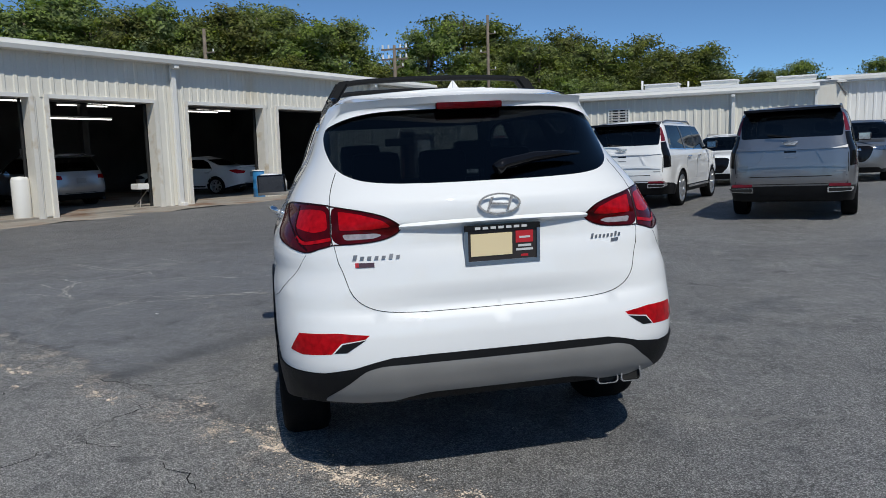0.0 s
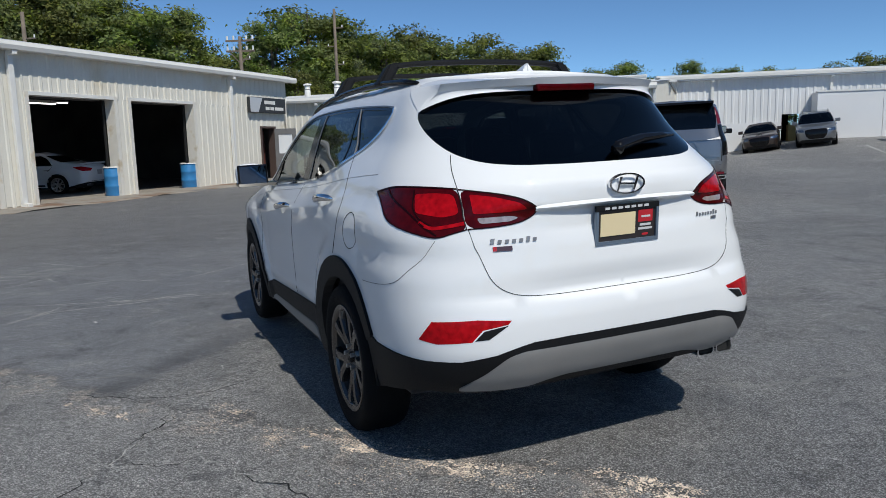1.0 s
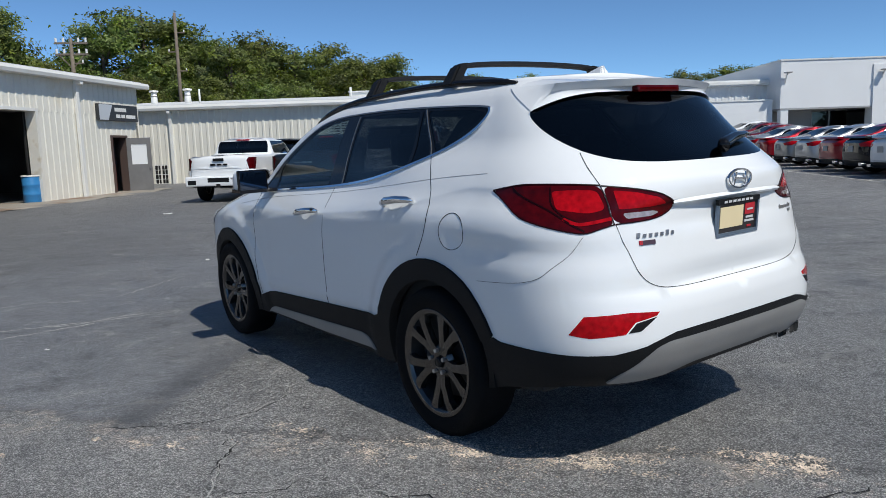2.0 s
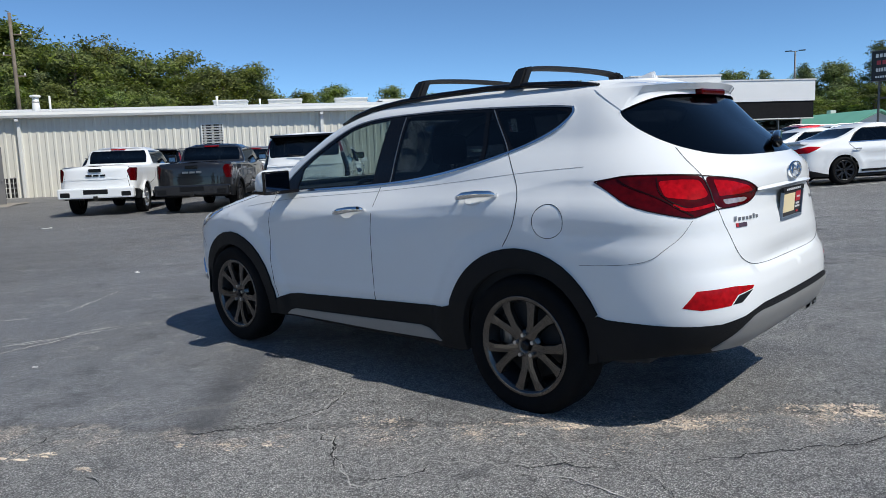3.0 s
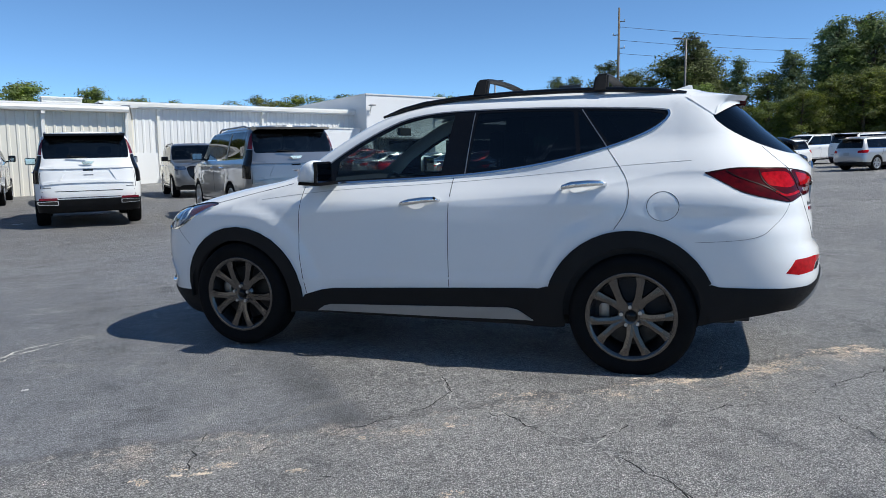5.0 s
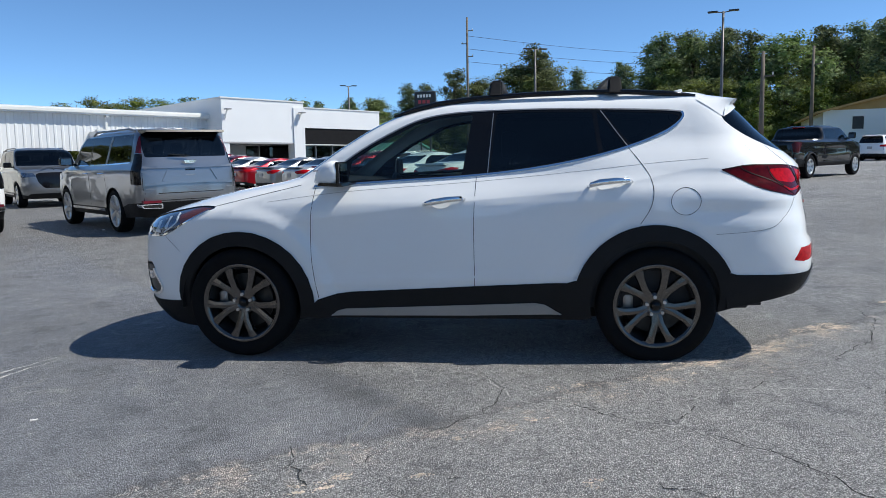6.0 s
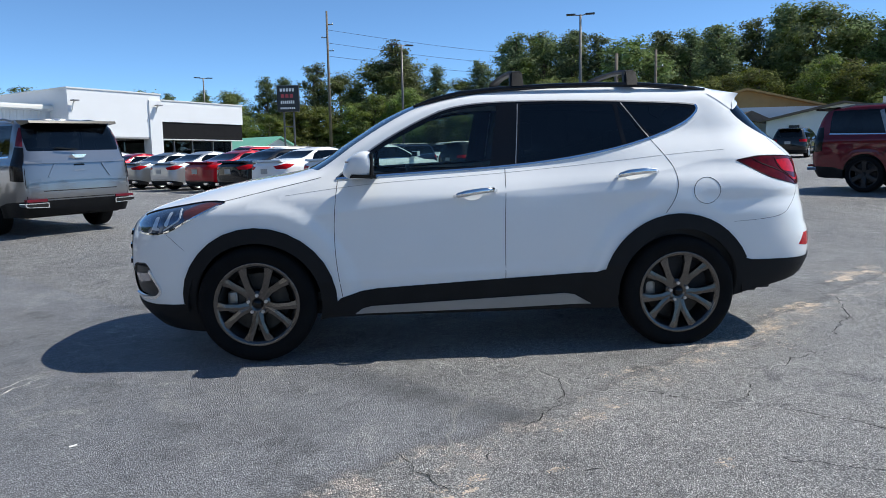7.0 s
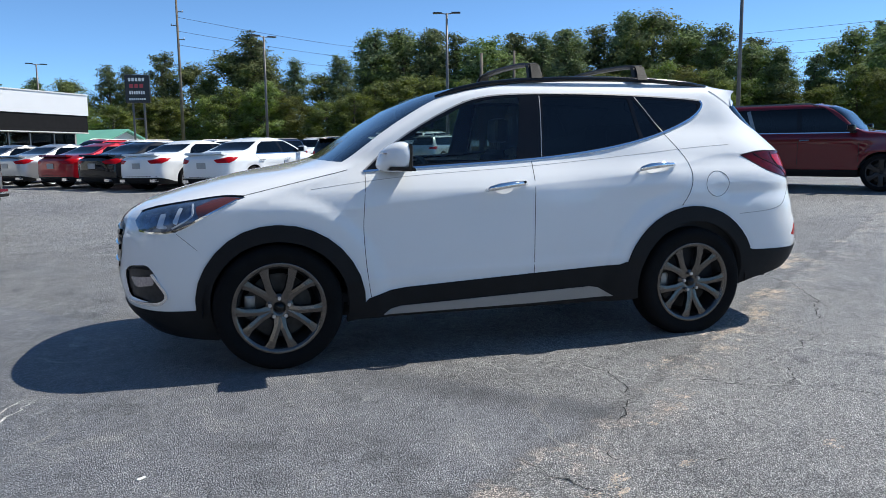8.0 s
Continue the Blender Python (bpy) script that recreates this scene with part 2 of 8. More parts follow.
    def nose(self, y, z):
        xb, n = float(self.xb(z)), float(self.nf(z))
        q = min(abs(y) / float(self.half(np.array(xb), np.array(z))), 1.0)
        return (xb + self.k * math.atan2((1 - q ** n) ** (1 / n), q), z)

    def surface(self, u, z, proud=0.0, mirror=False):
        u, z = np.atleast_1d(np.asarray(u, float)), np.atleast_1d(np.asarray(z, float))
        n = self.normal(u, z)
        p = self.at(u, z) + proud * n
        if mirror:
            p, n = p * (1, -1, 1), n * (1, -1, 1)
        return p, n


def cut(shell, regions, low, high, step, lines=()):
    """Splits the half shell into the named regions [(name, polygon in u, z)]: the first that holds a triangle takes it, 'skin' takes the rest.
    Returns {name: (uz points, triangles)}."""
    k = shell.k * math.pi / 2
    zs = np.linspace(low, high, 40)
    u0, u1 = float((shell.xa(zs) - k).min()), float((shell.xb(zs) + k).max())
    tail_line = [(float(shell.xa(z)) - k, float(z)) for z in zs]
    nose_line = [(float(shell.xb(z)) + k, float(z)) for z in zs]
    outline = tail_line[::-1] + nose_line
    points, edges = [], []

    def loop(poly):
        start = len(points)
        for (xa, za), (xb, zb) in zip(poly, poly[1:] + poly[:1]):
            n = max(1, int(math.hypot(xb - xa, zb - za) / step))
            for i in range(n):
                points.append((xa + (xb - xa) * i / n, za + (zb - za) * i / n))
        edges.extend((i, i + 1) for i in range(start, len(points) - 1))
        edges.append((len(points) - 1, start))
    loop(outline)
    for _, poly in regions:
        loop([tuple(p) for p in poly])
    for line in lines:
        start = len(points)
        points.extend((float(a), float(b)) for a, b in line)
        edges.extend((i, i + 1) for i in range(start, len(points) - 1))
    fixed = np.array(points)
    gu, gz = np.meshgrid(np.arange(u0, u1, step), np.arange(low, high, step * 0.9))
    gu = gu + (np.arange(gu.shape[0]) % 2)[:, None] * step / 2
    free = np.stack([gu.ravel(), gz.ravel()], -1)
    free = free[inside(outline, free)]
    keep = np.ones(len(free), bool)
    for i in range(0, len(free), 2000):
        d = ((free[i:i + 2000, None] - fixed[None]) ** 2).sum(-1).min(1)
        keep[i:i + 2000] = d > (0.45 * step) ** 2
    every = np.concatenate([fixed, free[keep]])
    out = geometry.delaunay_2d_cdt([Vector(p) for p in every], edges, [], 0, 1e-6)
    uz, tris = np.array([tuple(v) for v in out[0]]), np.array([f for f in out[2] if len(f) == 3])
    mid = uz[tris].mean(1)
    left = inside(outline, mid)
    result = {}
    for name, poly in list(regions) + [("skin", None)]:
        mine = left if poly is None else left & inside(poly, mid)
        left = left & ~mine
        t = tris[mine]
        if len(t):
            used, back = np.unique(t, return_inverse=True)
            result.setdefault(name, []).append((uz[used], back.reshape(t.shape)))
    return result


def panel(shell, pieces, name, material, parent, label="", proud=0.0, sides="both", depth=0.0):
    """Objects from pieces of the shell. sides: 'both' joins left and right across the middle into one mesh; 'pair' makes one object a side; 'left', 'right'."""
    made = []
    for group in ([(False, True)] if sides == "both" else [(False,), (True,)] if sides == "pair" else [(sides == "right",)]):
        vs, ns, fs = [], [], []
        for mirror in group:
            for uz, tri in pieces:
                p, n = shell.surface(uz[:, 0], uz[:, 1], proud, mirror)
                o = sum(len(v) for v in vs)
                vs.append(p)
                ns.append(n)
                t = tri + o
                a, b, c = p[tri[0]]
                if np.dot(np.cross(b - a, c - a), n[tri[0][0]]) < 0:
                    t = t[:, ::-1]
                fs.append(t)
        v, n, f = np.concatenate(vs), np.concatenate(ns), np.concatenate(fs)
        n[np.abs(v[:, 1]) < 1e-3, 1] = 0
        if depth:
            k = len(v)
            count = {}
            for t in f:
                for i in range(3):
                    e = (int(t[i]), int(t[(i + 1) % 3]))
                    count[e] = 1
            rim = [e for e in count if (e[1], e[0]) not in count]
            v = np.concatenate([v, v - depth * n])
            n = np.concatenate([n, n])
            f = [tuple(t) for t in f] + [(b, a, a + k, b + k) for a, b in rim]
        made.append(mesh_ob(name, v, f, material, parent, label, True, n))
    return made


def strip(shell, line, wide, proud, thick, name, material, parent, sides="pair", label="", step=0.04):
    """A flat band on the shell along a line in (u, z): a trim, a gap."""
    for _ in range(2):
        cut_in = [(0.75 * a + 0.25 * c, 0.75 * b + 0.25 * d) for (a, b), (c, d) in zip(line, line[1:])]
        cut_out = [(0.25 * a + 0.75 * c, 0.25 * b + 0.75 * d) for (a, b), (c, d) in zip(line, line[1:])]
        line = [line[0]] + [p for pair in zip(cut_in, cut_out) for p in pair][1:-1] + [line[-1]] if len(line) > 2 and line[0] != line[-1] else line
    pts = []
    for (a, b), (c, d) in zip(line, line[1:]):
        n = max(1, int(math.hypot(c - a, d - b) / step))
        pts += [(a + (c - a) * i / n, b + (d - b) * i / n) for i in range(n)]
    pts = np.array(pts + [line[-1]])
    for group in ([(False, True)] if sides == "both" else [(False,), (True,)] if sides == "pair" else [(sides == "right",)]):
        vs, fs = [], []
        for mirror in group:
            p, n = shell.surface(pts[:, 0], pts[:, 1], 0, mirror)
            d = np.gradient(p, axis=0)
            w = np.cross(d, n)
            w /= np.linalg.norm(w, axis=1, keepdims=True) + 1e-9
            o = sum(len(v) for v in vs)
            ring = np.stack([p - w * wide / 2 + n * (proud - thick), p - w * wide / 2 + n * proud, p + w * wide / 2 + n * proud, p + w * wide / 2 + n * (proud - thick)], 1)
            vs.append(ring.reshape(-1, 3))
            for i in range(len(p) - 1):
                for j in range(3):
                    q = (o + 4 * i + j, o + 4 * i + j + 1, o + 4 * i + j + 5, o + 4 * i + j + 4)
                    fs.append(q[::-1] if mirror else q)
        mesh_ob(name, np.concatenate(vs), fs, material, parent, label, False)


def wheel(parent, at, outward, radius, rim_radius, width, rim_material, spokes=5, double=True, name="wheel", steps=48, detail=True, spin=90):
    """A tyre on an alloy wheel: the parts of one part of a car. outward: 1 for the left flank, -1 for the right."""
    hub = new(name)
    hub.parent = parent
    hub.matrix_local = pose(*at) @ Matrix.Diagonal((1, outward, 1, 1))
    r, q, w = radius, rim_radius, width / 2
    profile = [(q - 0.01, -w * 0.8), (q + 0.01, -w * 0.92), (r - 0.05, -w), (r - 0.012, -w * 0.86), (r, -w * 0.55), (r, w * 0.55), (r - 0.012, w * 0.86), (r - 0.03, w * 0.98), (r - 0.055, w * 1.0),
               (q + 0.03, w * 0.96), (q + 0.008, w * 0.88), (q - 0.012, w * 0.8)]
    part("tyre", lathe(profile, steps), TYRE, hub, smooth=True)
    part("rim_barrel", lathe([(q - 0.006, w * 0.84), (q + 0.006, w * 0.9), (q - 0.004, w * 0.92), (q - 0.02, w * 0.84), (q - 0.024, w * 0.74)], steps), rim_material, hub, smooth=True)
    part("rim_well", lathe([(q - 0.024, w * 0.74), (q - 0.035, w * 0.4), (q - 0.05, -w * 0.8)], steps), BARREL if detail else rim_material, hub, "rim inside, darkened for shade", smooth=True)
    part("brake_disc", lathe([(0.02, w * 0.05), (q * 0.72, w * 0.05), (q * 0.72, -w * 0.05), (0.02, -w * 0.05)], 32), IRON, hub)
    # Black disc added for the dark seen between the spokes.
    part("wheel_well", lathe([(0.0, -w * 0.5), (q - 0.03, -w * 0.5)], 24), UNDER, hub)
    bm = bmesh.new()
    for i in range(spokes):
        a = math.tau * i / spokes + radians(spin)
        for s in ((-1, 1) if double else (0,)):
            base, tip = a + s * 0.09, a + s * 0.30 * (5 / spokes)
            rows = []
            for f, wide, out in ((0.20, 0.030, 0.70), (0.45, 0.0225, 0.79), (0.75, 0.0235, 0.86), (0.99, 0.036, 0.86)):
                ang = base + (tip - base) * min(1, max(0, (f - 0.2) / 0.75)) ** 1.05
                c = Vector((math.cos(ang) * q * f, 0, math.sin(ang) * q * f))
                t = Vector((-math.sin(ang), 0, math.cos(ang)))
                wide *= q / 0.24 * (1 if double else 1.9)
                rows.append([bm.verts.new(c + t * k * wide + Vector((0, w * o, 0))) for k, o in ((-1, out - 0.28), (-0.8, out - 0.03), (0, out), (0.8, out - 0.03), (1, out - 0.28))])
            for x, y in zip(rows, rows[1:]):
                for k in range(4):
                    bm.faces.new((x[k], y[k], y[k + 1], x[k + 1]))
    bmesh.ops.recalc_face_normals(bm, faces=bm.faces)
    part("spokes", bm, rim_material, hub)
    part("hub", lathe([(0, w * 0.66), (0.036, w * 0.66), (0.040, w * 0.70), (q * 0.30, w * 0.66), (q * 0.34, w * 0.4)], 24), rim_material, hub, smooth=True)
    part("hub_cap", lathe([(0, w * 0.80), (0.023, w * 0.79), (0.026, w * 0.76), (0.027, w * 0.6)], 20), BLACK if detail else rim_material, hub, "black cap", smooth=True)
    if detail:
        part("rim_lip", lathe([(q - 0.002, w * 0.915), (q + 0.004, w * 0.925), (q + 0.009, w * 0.905), (q + 0.008, w * 0.88)], steps), rim_material, hub, smooth=True)
        part("brake_caliper", box((q * 0.50, -w * 0.25, -0.07), (q * 0.76, w * 0.2, 0.07), 0.02), STEEL, hub, "grey caliper")
    for i in range(5):
        a = math.tau * i / 5 + radians(spin) + math.pi / 5
        nut = bmesh.new()
        bmesh.ops.create_cone(nut, cap_ends=True, segments=6, radius1=0.011, radius2=0.009, depth=0.03,
                              matrix=Matrix.Translation((math.cos(a) * 0.057, w * 0.72, math.sin(a) * 0.057)) @ Matrix.Rotation(math.pi / 2, 4, "X"))
        if detail:
            part("wheel_nut", nut, RIM_SILVER, hub)
    return hub

# ---- the white car ----
CAR = pose(-2.494, 4.570, 0.022, -1.4, 0, 127.28)


def hero():
    CREASE = [(-2.3, 1.235), (-1.75, 1.228), (-1.55, 1.210), (-1.30, 1.163), (-0.94, 1.095), (-0.20, 1.036), (0.46, 0.968), (0.83, 0.930), (1.6, 0.860)]
    car = thing("suv_car", CAR, "white compact SUV with black cladding and dark alloy wheels", "car")
    sh = Shell(
        rear=[(0.2, -2.05), (0.3, -2.16), (0.42, -2.305), (0.5, -2.372), (0.6, -2.400), (0.70, -2.396), (0.80, -2.375), (0.905, -2.364), (1.06, -2.355), (1.15, -2.350), (1.22, -2.343), (1.285, -2.295), (1.45, -2.10), (1.6, -1.93), (1.66, -1.83), (1.70, -1.70)],
        front=[(0.15, 2.0), (0.22, 2.14), (0.35, 2.26), (0.55, 2.30), (0.75, 2.29), (0.85, 2.255), (0.92, 2.18), (0.96, 2.09), (1.0, 1.96), (1.05, 1.78), (1.10, 1.56), (1.15, 1.26), (1.175, 1.12), (1.2, 1.05), (1.38, 0.77), (1.55, 0.48), (1.63, 0.28), (1.68, 0.04), (1.70, -0.15)],
        back_of_side=[(0.2, -1.62), (1.2, -1.60), (1.5, -1.57), (1.6, -1.54), (1.70, -1.45)],
        front_of_side=[(0.15, 1.6), (0.85, 1.55), (0.95, 1.45), (1.02, 1.25), (1.08, 1.05), (1.12, 0.94), (1.16, 0.86), (1.28, 0.72), (1.42, 0.50), (1.56, 0.22), (1.62, 0.02), (1.70, -0.35)],
        width=[(0.15, 0.83), (0.3, 0.870), (0.5, 0.902), (0.7, 0.917), (0.9, 0.920), (1.0, 0.908), (1.08, 0.870), (1.15, 0.824), (1.21, 0.788), (1.35, 0.745), (1.58, 0.655), (1.64, 0.618), (1.68, 0.570), (1.70, 0.52)],
        n_rear=[(0.2, 3.6), (0.6, 4.0), (0.8, 3.8), (1.0, 3.3), (1.2, 2.9), (1.35, 2.6), (1.55, 2.8), (1.7, 4.0)],
        n_front=[(0.15, 2.6), (0.8, 2.5), (1.0, 2.6), (1.2, 2.7), (1.7, 2.6)],
        narrow=(0.02, 0.045), haunch=0.060,
        ledge=[(0.4, 0.0), (0.5, 0.0), (0.6, -0.010), (0.70, -0.017), (0.765, -0.021), (0.79, 0.018), (0.80, 0.026), (0.905, 0.002), (1.0, 0.008), (1.06, 0.020), (1.125, 0.017), (1.15, -0.015), (1.22, -0.021), (1.285, -0.006), (1.36, 0.0), (1.5, 0.0)], crease=(spline(CREASE), 0.0, 0.014), arches=(-1.35, 1.35), rad=0.37)
    T, N = sh.tail, sh.nose

    def ring(cx, cz, rx, rz, a0, a1, n=26):
        return [(cx + rx * math.cos(radians(a0 + (a1 - a0) * i / n)), cz + rz * math.sin(radians(a0 + (a1 - a0) * i / n))) for i in range(n + 1)]
    hole_r, hole_f = ring(-1.35, 0.375, 0.405, 0.405, -35, 215) + [(-1.68, 0.05), (-1.02, 0.05)], ring(1.35, 0.365, 0.405, 0.39, -35, 215) + [(1.02, 0.05), (1.68, 0.05)][::-1]
    tail_u = T(0, 0.4)[0] - 0.05
    nose_u = N(0, 0.4)[0] + 0.05
    under = [(tail_u, 0.1), (tail_u, 0.43), T(0.4, 0.425), T(0.66, 0.425), T(0.8, 0.43), (-1.9, 0.37), (-1.78, 0.335), (-1.6, 0.30), (-1.0, 0.29), (-0.9, 0.275), (0.9, 0.27), (1.0, 0.25), (1.6, 0.20), (1.78, 0.19), N(0.7, 0.21), N(0.3, 0.23), (nose_u, 0.24), (nose_u, 0.1)]
    # side glass
    outer = [(0.84, 1.135), (0.40, 1.158), (-0.22, 1.188), (-0.62, 1.232), (-0.95, 1.292), (-1.22, 1.365), (-1.40, 1.437), (-1.49, 1.492), (-1.535, 1.545), (-1.52, 1.572), (-1.42, 1.584), (-1.0, 1.602), (-0.6, 1.610), (-0.2, 1.604), (0.0, 1.590), (0.18, 1.553), (0.46, 1.415), (0.68, 1.275)]
    pane_f = [(0.62, 1.165), (-0.135, 1.200), (-0.20, 1.588), (0.0, 1.572), (0.165, 1.535), (0.44, 1.40), (0.60, 1.298)]
    pane_r = [(-0.315, 1.212), (-0.62, 1.250), (-0.92, 1.300), (-1.000, 1.319), (-0.965, 1.584), (-0.6, 1.592), (-0.355, 1.588)]
    pane_t = [(-1.026, 1.325), (-1.165, 1.358), (-1.000, 1.583), (-0.992, 1.583)]
    pane_q = [(-1.200, 1.372), (-1.27, 1.398), (-1.39, 1.455), (-1.472, 1.506), (-1.510, 1.547), (-1.42, 1.567), (-1.034, 1.585)]
    # tail glass
    back = [(tail_u, 1.298), T(0.2, 1.298), T(0.40, 1.302), T(0.52, 1.316), T(0.595, 1.352), T(0.628, 1.40), T(0.644, 1.46), T(0.640, 1.53), T(0.58, 1.60), T(0.44, 1.635), T(0.2, 1.650), (tail_u, 1.654)]
    # lamps
    lamp_o = [(-1.745, 1.207), (-1.82, 1.220), (-1.91, 1.234), T(0.72, 1.232), T(0.653, 1.224), T(0.648, 1.072), T(0.70, 1.058), T(0.75, 1.040), T(0.79, 1.048), (-1.95, 1.095), (-1.83, 1.163)]
    lamp_i = [T(0.6485, 1.222), T(0.54, 1.205), T(0.45, 1.183), T(0.40, 1.155), T(0.378, 1.132), T(0.40, 1.108), T(0.46, 1.085), T(0.55, 1.076), T(0.646, 1.072)]
    lamp_bar = [T(0.62, 1.203), T(0.54, 1.190), T(0.455, 1.165), T(0.42, 1.138), T(0.50, 1.130), T(0.62, 1.128)]
    lamp_white = [T(0.61, 1.112), T(0.48, 1.114), T(0.455, 1.106), T(0.49, 1.094), T(0.60, 1.090)]
    lamp_o_bar = [T(0.77, 1.205), T(0.72, 1.210), T(0.668, 1.205), T(0.665, 1.13), T(0.72, 1.118), T(0.79, 1.135)]
    reflector = [(T(0.815, 0.65)[0] + 0.045, 0.65), (T(0.79, 0.725)[0] + 0.02, 0.724), T(0.66, 0.732), T(0.535, 0.722), T(0.55, 0.708), T(0.645, 0.692), T(0.685, 0.648), (T(0.78, 0.64)[0] + 0.02, 0.638)]
    reflector_dark = [T(0.55, 0.704), T(0.64, 0.688), T(0.675, 0.652), T(0.625, 0.655)]
    head = [(1.56, 1.005), (1.64, 0.972), (1.75, 0.912), (1.93, 0.818), N(0.76, 0.808), N(0.69, 0.818), N(0.61, 0.87), N(0.58, 0.915), N(0.64, 0.945), N(0.72, 0.968), (1.70, 1.012)]
    head_amber = [(1.585, 1.0), (1.65, 0.973), (1.75, 0.920), (1.80, 0.898), (1.84, 0.955), (1.76, 0.992), (1.69, 1.006)]
    projector = [[(2.01, 0.915), (2.05, 0.915), (2.055, 0.838), (1.985, 0.834), (1.985, 0.85), (2.012, 0.853)], [(1.915, 0.945), (1.945, 0.95), (1.955, 0.868), (1.925, 0.858)]]
    fog_lens = [(2.29, 0.545), (2.09, 0.562), (2.088, 0.512), (2.24, 0.487)]
    fog = [(2.075, 0.585), (2.12, 0.628), (2.27, 0.613), (2.34, 0.575), (2.33, 0.425), (2.12, 0.408), (2.045, 0.418), (1.998, 0.457)]
    grille = [(nose_u, 0.86), N(0.30, 0.86), N(0.52, 0.83), N(0.50, 0.66), N(0.40, 0.52), (nose_u, 0.50)]
    # cladding
    arch_r = ring(-1.335, 0.375, 0.50, 0.505, -60, 155)
    arch_f = ring(1.345, 0.365, 0.495, 0.485, -60, 240)
    clad_side = [(0.86, 0.36), (0.83, 0.392), (0.80, 0.402), (0.70, 0.432), (0.60, 0.446), (-0.2, 0.487), (-0.80, 0.515), (-0.85, 0.53), (-1.0, 0.5), (-1.0, 0.2), (1.0, 0.2), (1.0, 0.36)]
    clad_rear = [(-1.79, 0.58), (-1.83, 0.568), T(0.83, 0.565), T(0.72, 0.568), T(0.60, 0.59), T(0.52, 0.613), T(0.45, 0.628), T(0.3, 0.633), (tail_u, 0.634), (tail_u, 0.3), (-1.6, 0.1), (-1.6, 0.5)]
    skid = [T(0.72, 0.447), T(0.635, 0.515), T(0.555, 0.582), T(0.49, 0.598), T(0.3, 0.601), (tail_u, 0.602), (tail_u, 0.475), T(0.3, 0.475), T(0.38, 0.46), T(0.44, 0.44), T(0.55, 0.437)]
    clad_front = [(1.83, 0.40), (1.84, 0.372), N(0.75, 0.36), N(0.4, 0.36), (nose_u, 0.37), (nose_u, 0.1), (1.5, 0.1)]
    sill = [(0.745, 0.288), (0.70, 0.318), (0.64, 0.333), (-0.2, 0.366), (-0.60, 0.382), (-0.66, 0.372), (-0.77, 0.312), (-0.2, 0.297)]
    shield = [(1.0 + 2, 1.195), N(0.5, 1.195), N(0.74, 1.19), N(0.72, 1.26), N(0.665, 1.42), N(0.60, 1.56), N(0.55, 1.635), N(0.3, 1.665), (2.6, 1.672)]
    gate = [(tail_u, 0.793), T(0.30, 0.794), T(0.44, 0.80), T(0.52, 0.818), T(0.58, 0.86), T(0.615, 0.95), T(0.645, 1.075), T(0.648, 1.225), T(0.645, 1.30), T(0.64, 1.60), (tail_u, 1.66)]
    bumper_r = [(tail_u, 0.3), (tail_u, 0.788), T(0.30, 0.789), T(0.44, 0.795), T(0.53, 0.815), T(0.60, 0.87), T(0.70, 0.92), T(0.80, 0.92), (-2.02, 0.865), (-1.90, 0.835), (-1.70, 0.818), (-1.6, 0.8), (-1.6, 0.3)]
    door_f = [(0.815, 0.39), (0.846, 0.60), (0.856, 0.80), (0.847, 0.95), (0.828, 1.12), (0.84, 1.2), (0.6, 1.4), (0.1, 1.62), (-0.285, 1.62), (-0.226, 1.19), (-0.214, 0.9), (-0.214, 0.3), (0.8, 0.3)]
    door_r = [(-0.219, 0.3), (-0.219, 0.9), (-0.231, 1.19), (-0.29, 1.62), (-1.00, 1.62), (-1.183, 1.36), (-1.26, 1.25), (-1.31, 1.17), (-1.322, 1.08), (-1.302, 0.98), (-1.225, 0.88), (-1.18, 0.80), (-0.84, 0.5), (-0.82, 0.3)]
    hood = [(1.62, 1.012), (1.45, 1.04), (1.15, 1.11), (0.98, 1.145), (1.0, 1.19), (2.8, 1.19), (2.8, 0.90), N(0.52, 0.905), N(0.60, 0.93), N(0.72, 0.975)]
    fender = [(0.82, 0.38), (0.85, 0.60), (0.86, 0.80), (0.851, 0.95), (0.832, 1.12), (0.90, 1.16), (0.98, 1.148), (1.15, 1.112), (1.45, 1.043), (1.62, 1.014), (1.80, 0.82), (1.86, 0.74), (1.80, 0.5), (1.7, 0.3)]
    regions = [("cut", hole_r), ("cut", hole_f), ("cut", under), ("pane_f", soften(pane_f, 0.02)), ("pane_r", soften(pane_r, 0.02)), ("pane_t", soften(pane_t, 0.008)), ("pane_q", soften(pane_q, 0.03)), ("frame", outer), ("back", soften(back, 0.07, 6)),
               ("lamp_o_bar", soften(lamp_o_bar, 0.02)), ("lamp_o", soften(lamp_o, 0.03)), ("lamp_bar", soften(lamp_bar, 0.012)), ("lamp_white", soften(lamp_white, 0.01)), ("lamp_i", soften(lamp_i, 0.04)), ("refl_dark", reflector_dark), ("refl", reflector),
               ("amber", head_amber), ("beam", soften(projector[0], 0.01)), ("beam", soften(projector[1], 0.01)), ("head", head), ("fog_lens", soften(fog_lens, 0.02)), ("fog", soften(fog, 0.03)), ("grille", soften(grille, 0.03)), ("skid", soften(skid, 0.02)), ("sill", sill),
               ("clad_rear", clad_rear), ("clad_front", clad_front), ("arch_r", arch_r), ("arch_f", arch_f), ("clad", clad_side),
               ("shield", shield), ("gate", gate), ("bumper_r", bumper_r), ("door_f", door_f), ("door_r", door_r), ("hood", hood), ("fender", fender)]
    creases = [[(x, float(spline(CREASE)(x)) + d) for x in np.linspace(-2.15, 1.5, 60)] for d in (-0.05, -0.03, -0.014, -0.004, 0.006, 0.016)]
    got = cut(sh, regions, 0.12, 1.70, 0.034, creases)
